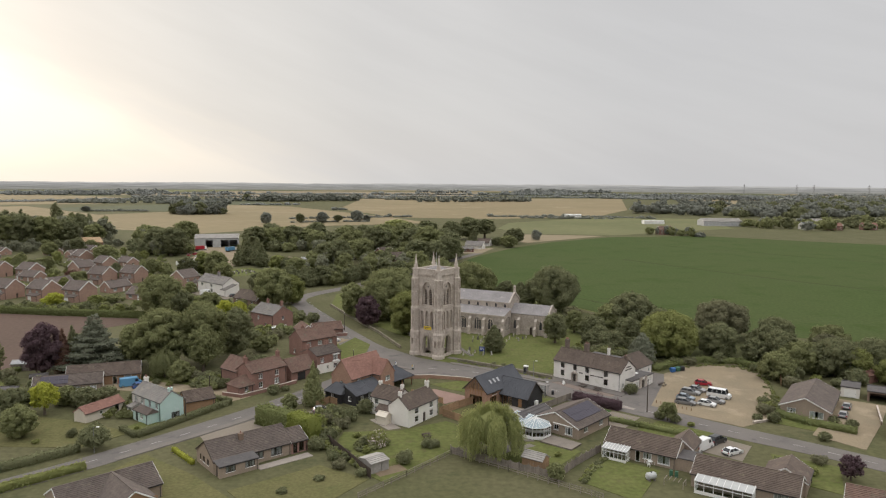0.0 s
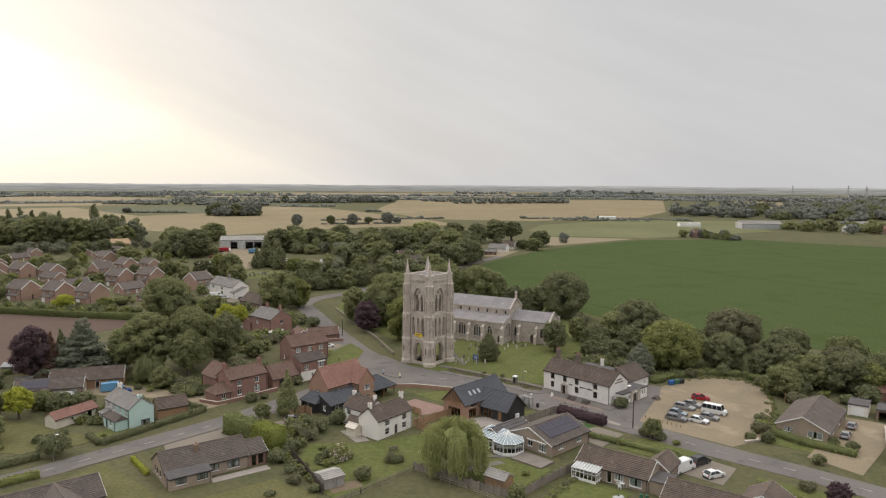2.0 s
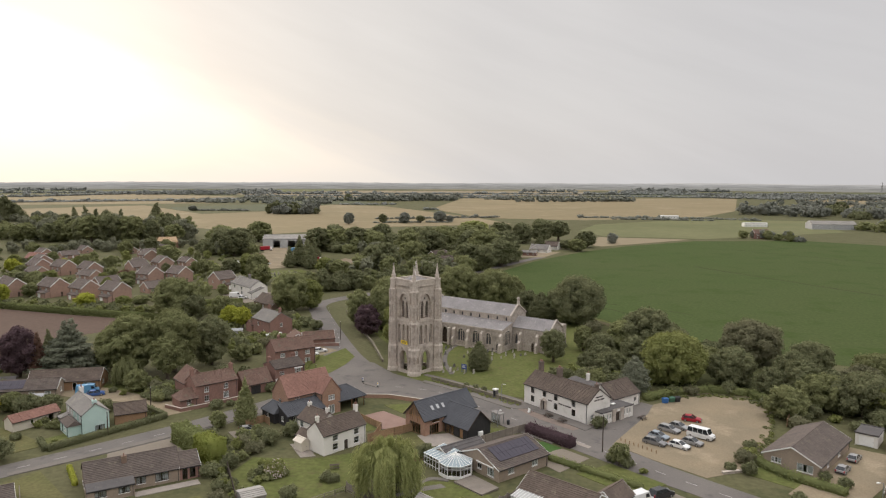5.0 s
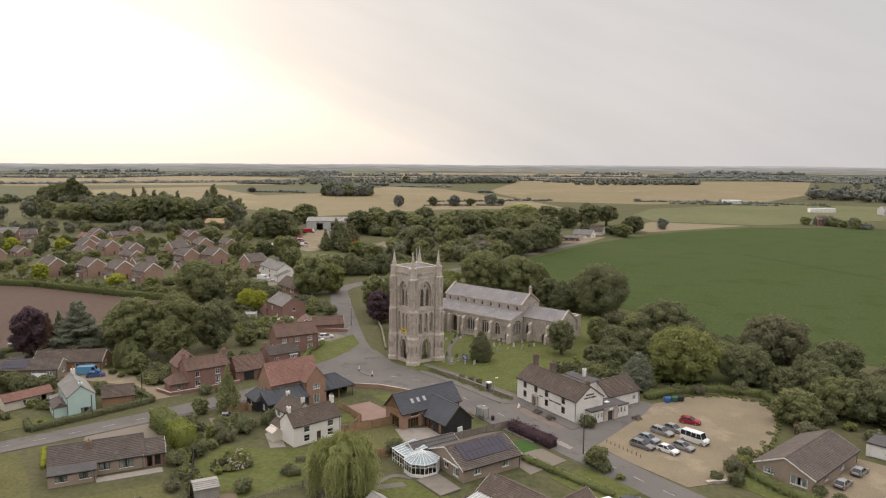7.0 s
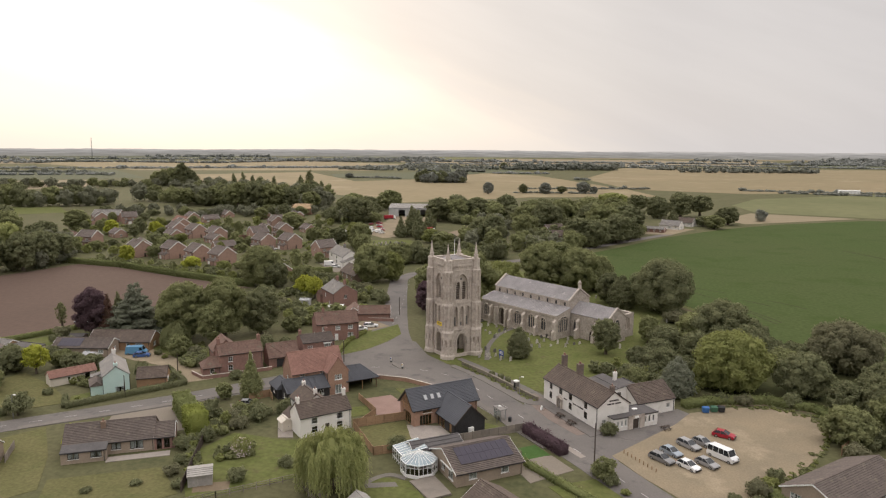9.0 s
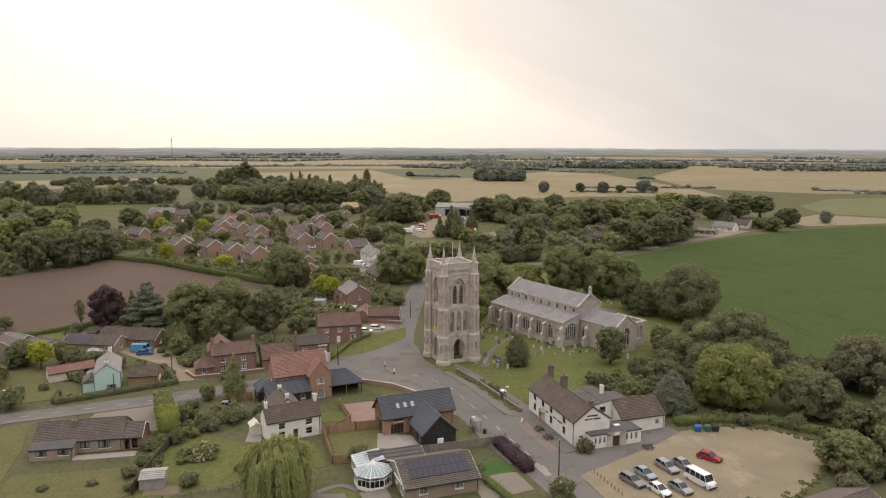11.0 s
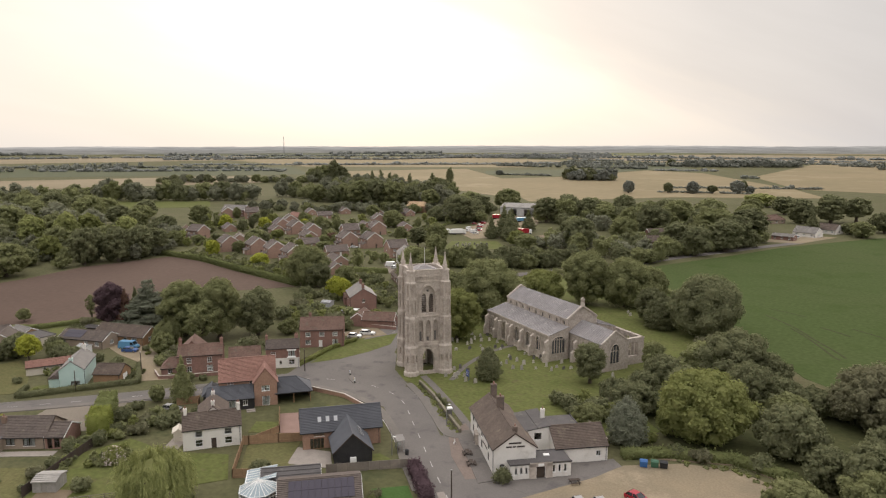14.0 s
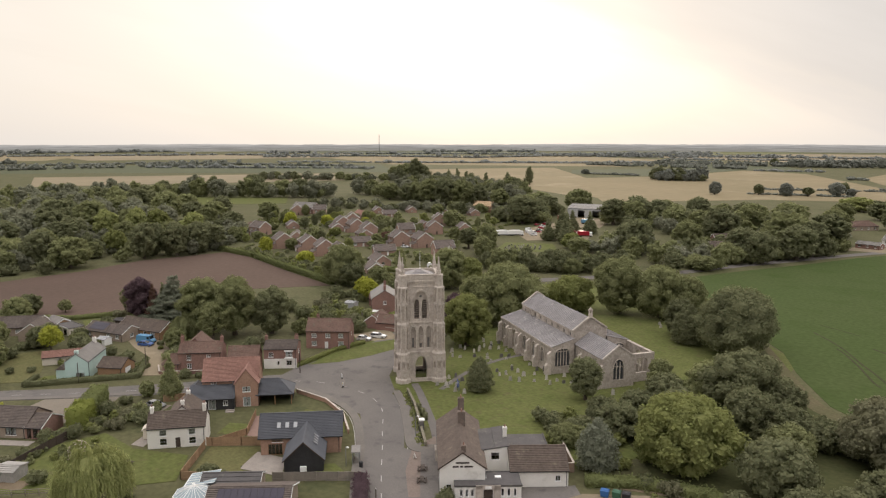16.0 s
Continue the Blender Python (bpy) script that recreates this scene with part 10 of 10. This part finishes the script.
# clipped yews and kiosk by the churchyard wall
for x, y in ((14.6, 192.9), (17.2, 191.6), (19.4, 190.2)):
    hedge([(x - 0.5, y + 0.3), (x + 0.4, y - 0.3)], 0.9, 1.4, "leaf_dark", "small dark clipped yew by the churchyard wall", 0.2)
th = thing("kiosk", 22.6, 186.2, -40, "small dark kiosk with white top by the footway", "kiosk")
part("cabinet", Geo().box(-0.45, -0.45, 0, 0.45, 0.45, 2.0), "dark_stone", th)
part("top", Geo().box(-0.55, -0.55, 2.0, 0.55, 0.55, 2.25), "white_paint", th, "white top")
part("pane", Geo().box(-0.35, -0.47, 0.6, 0.35, -0.452, 1.9), "car_glass", th)
th = thing("notice_board", 12, 207.6, -30, "blue church notice board on posts in the grass", "sign")
part("board", Geo().box(-0.85, -0.05, 0.9, 0.85, 0.05, 2.3), "sign_blue", th)
for sx in (-0.7, 0.7):
    part("post", Geo().box(sx - 0.05, -0.05, 0, sx + 0.05, 0.05, 2.4), "sign_blue", th)
for z in (1.9, 1.6, 1.3):
    part("print", Geo().box(-0.6, -0.062, z, 0.6, -0.052, z + 0.1), "white_paint", th, "white lettering")
piece("traffic_island", Geo().prism(disc(-10.4, 191.4, 3.4, 0.7, -35, 20), 0, 0.17), "paving", "raised oval kerbed island at the junction", "traffic island")
for x, y, colour, lab in ((-12.8, 193.1, "white_paint", "white illuminated bollard on a traffic island"), (-7.9, 189.7, "white_paint", "white and yellow bollard on a traffic island")):
    th = thing("bollard", x, y, -35, lab, "bollard", z=0.17)
    part("base", Geo().box(-0.2, -0.16, 0, 0.2, 0.16, 0.35), "black_metal", th)
    part("body", Geo().prism([(-0.16, -0.1), (0.16, -0.1), (0.16, 0.1), (-0.16, 0.1)], 0.35, 1.15, top=[(-0.13, -0.08), (0.13, -0.08), (0.13, 0.08), (-0.13, 0.08)]), colour, th)
    part("disc", Geo().box(-0.17, -0.13, 0.75, 0.17, -0.1, 1.05), "sign_yellow" if "yellow" in lab else "sign_blue", th)
# stakes along the car park, tables, planters
for k in range(9):
    t = k / 8
    th = thing("stake", 50.4 + 6.2 * t, 161.6 - 5.6 * t, 0, "short wooden stake at the car park edge", "post", "car park stakes")
    part("shaft", Geo().round(0, 0, 0, 0.75, 0.09, 0.08, 6), "fence_wood", th)


def picnic_table(x, y, rot):
    th = thing("picnic_table", x, y, rot, "brown wooden picnic table with fixed benches", "table")
    for k in range(4):
        part("board", Geo().box(-0.9, -0.36 + k * 0.19, 0.72, 0.9, -0.2 + k * 0.19, 0.76), "dark_wood", th)
    for s in (-1, 1):
        part("bench", Geo().box(-0.9, s * 0.75 - 0.13, 0.42, 0.9, s * 0.75 + 0.13, 0.46), "dark_wood", th)
        q = Geo()
        q.beam((s * 0.65, -0.75, 0), (s * 0.65, -0.2, 0.72), 0.08, 0.08)
        q.beam((s * 0.65, 0.75, 0), (s * 0.65, 0.2, 0.72), 0.08, 0.08)
        q.beam((s * 0.65, -0.8, 0.38), (s * 0.65, 0.8, 0.38), 0.08, 0.08)
        part("leg_frame", q, "dark_wood", th)


picnic_table(56.2, 176.0, 45)
picnic_table(35.6, 174.2, -44)
picnic_table(38.6, 171.2, -44)
picnic_table(-3.0, 138.6, 20)
th = thing("pavement_sign", 31.2, 176.4, -40, "white folding pavement sign outside the pub", "sign")
part("panel", Geo().add([(-0.3, -0.3, 0), (0.3, -0.3, 0), (0.3, 0, 1.0), (-0.3, 0, 1.0), (-0.3, 0.3, 0), (0.3, 0.3, 0)], [(0, 1, 2, 3), (4, 3, 2, 5)]), "white_paint", th)
# garden shrubs
protos_s = []
for k, (h, r, leaf) in enumerate(((1.6, 1.2, "leaf_dark"), (2.2, 1.5, "leaf_dark"), (1.2, 1.0, "leaf_fresh"), (1.8, 1.5, "leaf_brown"))):
    th = tree(-118 - 4 * k, 140, h, r, "shrub", leaf, 200 + k, 0.3, 1.9, "in a village garden", "garden shrubs")
    protos_s.append(th)


def shrub(x, y, s=1.0, k=0, z=1.0):
    return copy_thing(protos_s[k % 4], pose(x, y, 0, 0, 0, (x * 57 + y * 23) % 360) @ Matrix.Diagonal((s, s, s * z, 1)))


SHRUBS = [(46.3, 168.9, 1.3, 1), (-21.0, 117.6, 0.8, 1), (-26.4, 112.6, 0.8, 1), (-14, 119.6, 1.0, 0), (-23.7, 131.5, 1.3, 1), (-20, 126.5, 1.2, 0), (-18.2, 122.5, 1.1, 3), (-22.6, 151.6, 1.5, 0), (-19.6, 148, 1.5, 1), (-24.5, 147, 1.4, 3),
          (-6.8, 125.2, 1.3, 1), (-2.8, 133, 1.0, 1), (-25, 140.6, 1.4, 0), (-29.6, 145, 1.5, 1), (-33, 150, 1.4, 0), (-21, 143, 1.5, 3), (-17, 138, 1.0, 2), (-22.4, 135.8, 1.4, 1), (-17.2, 153.4, 1.6, 1), (12.6, 145.8, 1.5, 1), (14.6, 147.2, 1.4, 0), (10.6, 133.6, 1.0, 0),
          (22, 129, 0.9, 2), (33, 152.6, 0.8, 3), (48, 150.6, 1.3, 0), (50.4, 148.4, 1.1, 1), (53, 146, 1.0, 2), (69, 150, 1.1, 0), (72.5, 154.5, 1.6, 3), (74.2, 158, 1.7, 2), (75.4, 161.4, 1.4, 0), (72, 149, 1.2, 1), (84.6, 148.2, 1.2, 0), (86.8, 145.4, 1.0, 1),
          (-64, 160.6, 1.2, 1), (-66.4, 163.2, 1.5, 0), (-60, 173.6, 1.3, 1), (-58.4, 176.4, 1.2, 0), (-63, 178.5, 1.6, 3), (-55.6, 171, 1.4, 1), (-68, 172.6, 1.0, 2), (-72, 174.4, 1.0, 0), (-71.5, 141.6, 1.1, 0), (-74, 137.4, 0.9, 1), (-79, 133.4, 0.9, 2), (-88, 141, 1.6, 1), (-94, 146, 1.8, 0),
          (-40.5, 166.6, 1.2, 1), (-38.4, 169.4, 1.0, 0), (-47, 166.4, 1.0, 2), (-33.4, 181.6, 1.2, 1), (-46, 186, 1.8, 0), (-50, 190, 1.9, 1), (-53, 195, 1.8, 3), (-47, 196, 1.6, 0), (-44, 222, 2.0, 1), (-48, 228, 1.9, 0), (-54, 226, 2.0, 3), (-60, 222, 2.2, 1), (-56, 216, 2.0, 0), (-50, 236, 1.7, 2),
          (-66, 228, 2.2, 0), (-70, 220, 2.3, 1), (-76, 232, 2.4, 3), (-84, 240, 2.5, 0), (-80, 222, 2.2, 1), (-92, 250, 2.4, 0), (-47, 254, 1.9, 1), (-54, 262, 2.2, 0), (-62, 268, 2.4, 3), (-70, 266, 2.2, 0), (-80, 276, 2.4, 1), (-88, 284, 2.4, 0), (-96, 284, 2.0, 2),
          (41.5, 205, 1.1, 0), (44.6, 206.5, 1.5, 1), (48, 209, 2.2, 3), (53, 204, 2.0, 0), (57, 214, 2.4, 1), (66, 196.5, 1.6, 0), (70, 197, 1.5, 3), (80, 199.5, 1.6, 1), (86, 190, 1.7, 0), (89, 176, 1.8, 3), (91.5, 181, 1.9, 0), (94, 184, 1.8, 1), (98, 181, 1.6, 2), (101, 176, 1.7, 0), (107, 178, 2.2, 1),
          (60, 199.4, 1.8, 2), (66, 249, 2.6, 1), (58, 258, 2.6, 0), (50, 266, 2.6, 3), (36, 290, 2.4, 1), (22, 304, 2.6, 0), (100, 222, 2.6, 1), (110, 214, 2.6, 0), (122, 206, 2.4, 3), (84, 238, 2.4, 0),
          (-100, 170, 1.6, 1), (-107, 172, 1.8, 0), (-112, 178, 1.8, 3), (-94, 160, 1.8, 1), (-70, 156.6, 1.2, 0), (-70.6, 160, 1.6, 1), (-63, 142, 0.7, 2), (-60.6, 141.6, 0.6, 0), (62, 125, 1.2, 0), (66, 121, 1.3, 2), (70, 126, 1.1, 3), (77, 138, 1.0, 1)]
for x, y, s, k in SHRUBS:
    shrub(x, y, s, k, 0.45 if k == 1 and s == 0.8 else 0.85)
bl = tree(-12.4, 133.6, 3.2, 2.0, "shrub", "leaf_fresh", 333, 0.35, 1.4, "with pale blossom in a cottage garden")
rgb = np.random.default_rng(9)
d = rgb.normal(0, 1, (420, 3))
d /= np.linalg.norm(d, axis=1)[:, None]
d[:, 2] = np.abs(d[:, 2])
qd = leaf_quads(rgb, d * np.array([2.1, 2.1, 2.9]) * rgb.uniform(0.8, 1.02, (420, 1)) + np.array([0, 0, 0.3]), d, 0.28)
ob = new("blossom", quad_mesh("blossom", qd.reshape(-1, 3), np.arange(420 * 4).reshape(-1, 4), "blossom"))
ob.parent = bl
ob["label"] = "pale pink-white flower clusters"
# clipped yellow shrubs along a path
for k in range(9):
    t = k / 8
    hedge([(-50.8 + 5.6 * t - 0.35, 130.2 - 6 * t), (-50.8 + 5.6 * t + 0.35, 130.2 - 6 * t)], 0.7, 0.8, "leaf_lime", "small clipped golden shrub beside a path", 0.18)
hedge([(-2.4, 132.4), (-0.6, 133.6)], 1.4, 1.3, "leaf_dark", "small clipped box hedge block on a lawn", 0.22)


# ---- clutter of the near gardens ----
def oil_tank():
    th = thing("oil_tank", 36.5, 118.5, 20, "pale grey plastic oil tank on a low plinth in a garden", "tank")
    g = Geo()
    n, prof = 14, ((-0.95, 0.25), (-0.85, 0.5), (-0.6, 0.62), (0.6, 0.62), (0.85, 0.5), (0.95, 0.25))
    v = [(xx, r * math.cos(k * math.tau / n), 0.85 + r * math.sin(k * math.tau / n)) for xx, r in prof for k in range(n)]
    f = [(i * n + k, i * n + (k + 1) % n, (i + 1) * n + (k + 1) % n, (i + 1) * n + k) for i in range(5) for k in range(n)]
    f += [tuple(range(n)), tuple(range(5 * n, 6 * n))]
    g.add(v, f)
    part("tank_body", g, "roof_sheet", th)
    part("cap", Geo().round(0, 0, 1.45, 1.58, 0.16, 0.14, 10), "black_metal", th)
    for s in (-0.5, 0.5):
        part("plinth", Geo().box(s - 0.15, -0.5, 0, s + 0.15, 0.5, 0.28), "paving", th)


def water_butt(x, y):
    th = thing("water_butt", x, y, 0, "green plastic water butt beside a bungalow wall", "barrel")
    part("barrel", Geo().round(0, 0, 0, 0.5, 0.3, 0.34, 12).round(0, 0, 0.5, 1.0, 0.34, 0.29, 12), "plastic_green", th)
    part("lid", Geo().round(0, 0, 1.0, 1.06, 0.31, 0.28, 12), "plastic_green", th)


def garden_set(x, y):
    th = thing("garden_table", x, y, 10, "small white plastic garden table on a terrace", "table")
    part("tabletop", Geo().round(0, 0, 0.7, 0.74, 0.5, 0.5, 16), "white_paint", th)
    for k in range(4):
        a = k * math.pi / 2 + 0.8
        part("leg", Geo().beam((0.4 * math.cos(a), 0.4 * math.sin(a), 0), (0.3 * math.cos(a), 0.3 * math.sin(a), 0.7), 0.05, 0.05), "white_paint", th)
    first = None
    for k in range(3):
        a = k * 2.1
        m = pose(x + 0.95 * math.cos(a), y + 0.95 * math.sin(a), 0, 0, 0, math.degrees(a) + 90)
        if first is None:
            first = thing("garden_chair", 0, 0, 0, "white plastic garden chair beside a small table", "chair", "garden chairs")
            part("seat", Geo().box(-0.24, -0.24, 0.42, 0.24, 0.24, 0.46), "white_paint", first)
            part("backrest", Geo().box(-0.24, -0.28, 0.46, 0.24, -0.23, 0.9), "white_paint", first)
            for i, j in ((-1, -1), (1, -1), (1, 1), (-1, 1)):
                part("leg", Geo().box(i * 0.22 - 0.025, j * 0.22 - 0.025, 0, i * 0.22 + 0.025, j * 0.22 + 0.025, 0.42), "white_paint", first)
            first.matrix_basis = m
        else:
            copy_thing(first, m)


oil_tank()
water_butt(40.6, 120.4)
water_butt(41.4, 119.9)
garden_set(38.3, 125.2)
# timber cold frame and pergola between the bungalows
th = thing("pergola", 40.0, 116.5, -33, "low weathered timber frame in a garden", "pergola")
for k in range(5):
    part("rafter", Geo().beam((-1.6 + 0.8 * k, -1.0, 1.1), (-1.6 + 0.8 * k, 1.0, 1.1), 0.07, 0.1), "grey_fence", th)
for i, j in ((-1.6, -0.9), (1.6, -0.9), (1.6, 0.9), (-1.6, 0.9)):
    part("post", Geo().box(i - 0.05, j - 0.05, 0, i + 0.05, j + 0.05, 1.06), "grey_fence", th)
# deck and curved path of the conservatory garden
sheet("deck", [(19.6, 136.0), (22.6, 139.4), (27.6, 134.8), (25.0, 131.6)], 0.35, "grey_fence", label="raised timber deck below the bungalow windows", category="deck")
band("garden_path", [(10.6, 129.4), (12.8, 131.6), (13.6, 134.6), (15.4, 137.2), (18.6, 137.0)], 1.1, 0.085, "paving", "curved paved garden path", "path")
sheet("garden_bed", [(-12.6, 121.6), (-7.6, 124.6), (-6.0, 122.2), (-10.6, 119.0)], 0.08, "earth")
# weeds and long grass along the worn edge of the car park
wood("verge_weeds", [(74, 152), (79.5, 162), (84.5, 176), (87.5, 188), (84, 195.5), (76, 197.8), (67, 194.6), (68, 193.4), (76, 196.2), (82.6, 193.6), (85.4, 187), (82.2, 176), (77, 163), (72.6, 152.6)], 70, 0.8, 0.55, 0.7, 61, ("leaf_mid", "leaf_fresh"), 0.3, 1.3, "tufts of long grass and weeds at a gravel edge", 3, (), "weeds")
wood("verge_weeds", [(5, 196.6), (13, 191.6), (21, 185.6), (28, 180.4), (28.6, 181), (21.5, 186.4), (13.4, 192.4), (5.4, 197.6)], 34, 0.7, 0.5, 0.6, 62, ("leaf_mid", "leaf_fresh"), 0.3, 1.3, "long grass along a churchyard wall", 3, (), "weeds")


def pylon(x, y, rot, h=46):
    th = thing("pylon", x, y, rot, "tall grey steel lattice pylon far off on the plain", "pylon", "pylons")
    for i, j in ((-1, -1), (1, -1), (1, 1), (-1, 1)):
        part("leg", Geo().beam((i * 3.6, j * 3.6, 0), (i * 0.7, j * 0.7, h), 0.5, 0.5), "grey_metal", th)
    for z, w in ((h * 0.62, 8), (h * 0.76, 9), (h * 0.9, 7)):
        part("crossarm", Geo().beam((-w, 0, z), (w, 0, z), 0.6, 0.6), "grey_metal", th)
    for k in range(5):
        z0, z1 = h * k / 6, h * (k + 1) / 6
        a, b = 3.6 - 2.9 * z0 / h, 3.6 - 2.9 * z1 / h
        part("brace", Geo().beam((-a, -a, z0), (b, -b, z1), 0.35, 0.35), "grey_metal", th)


for k, (az, dist) in enumerate(((26.5, 3560), (27.6, 3500), (31.0, 3300), (32.0, 3250), (34.6, 3100), (23.0, 3580))):
    pylon(dist * math.sin(radians(az)), dist * math.cos(radians(az)), az * -1 + 20)

# thick planting in the gardens round the white house
BORDER = ("leaf_dark", "leaf_mid", "leaf_fresh", "leaf_dark", "leaf_mid")
for k, (ring, n, gap, h, r) in enumerate((([(-26, 134.6), (-12.8, 121.0), (-11.6, 122.2), (-24.6, 136.2)], 26, 0.9, 1.5, 1.0), ([(-27.5, 141), (-22, 135.5), (-20, 138), (-22, 145), (-19, 152), (-25, 154), (-29, 148)], 13, 1.8, 2.2, 1.4),
                                          ([(-9.8, 135), (-12.6, 137.4), (-17, 132.6), (-14.6, 129.4)], 10, 1.2, 1.6, 1.1), ([(24.6, 117), (32.4, 130), (31.6, 130.6), (23.6, 118)], 16, 0.9, 0.8, 0.7),
                                          ([(-56, 164.6), (-50, 159.6), (-52.6, 157.8), (-60, 163.2)], 12, 1.0, 1.2, 0.9), ([(-62, 171), (-54, 168.5), (-52.5, 173), (-58, 181), (-66, 184)], 34, 1.3, 2.2, 1.4),
                                          ([(-76, 150), (-69, 147), (-66, 150.5), (-72, 158), (-78, 160)], 16, 1.5, 1.8, 1.3), ([(36, 206), (46, 198.6), (55, 206), (50, 216), (42, 212)], 36, 1.5, 3.0, 1.9))):
    wood("garden_border", ring, n, gap, h, r, 500 + k, BORDER, 0.34 if h < 2 else 0.46, 1.2, "mixed shrubs and tall plants in a garden border", 6, (), "shrubs")
far_house("barn", -79, 291, -38, 15, 8, 2.6, 5.6, "brown_brick", "brown_tiles", "low brick barn with brown tiled roof beside a yard")
for k, (ring, n, gap, h, r, away) in enumerate((([(-47, 243), (-44, 222), (-60, 212), (-72, 225), (-92, 255), (-84, 270), (-68, 262), (-50, 270)], 64, 2.6, 3.2, 2.1, [(-60, 246, 9), (-38, 232, 8), (-44, 231, 6)]),
                                                ([(-122, 265), (-150, 268), (-190, 275), (-212, 274), (-212, 282), (-150, 277), (-118, 275)], 46, 2.8, 3.4, 2.2, [(-115, 287, 8)]),
                                                ([(-92, 270), (-70, 262), (-66, 272), (-84, 284), (-98, 290), (-108, 280)], 26, 2.8, 3.6, 2.3, [(-79, 291, 10)]))):
    wood("garden_border", ring, n, gap, h, r, 540 + k, BORDER, 0.75, 1.2, "mixed shrubs and small trees in back gardens", 7, away, "shrubs")
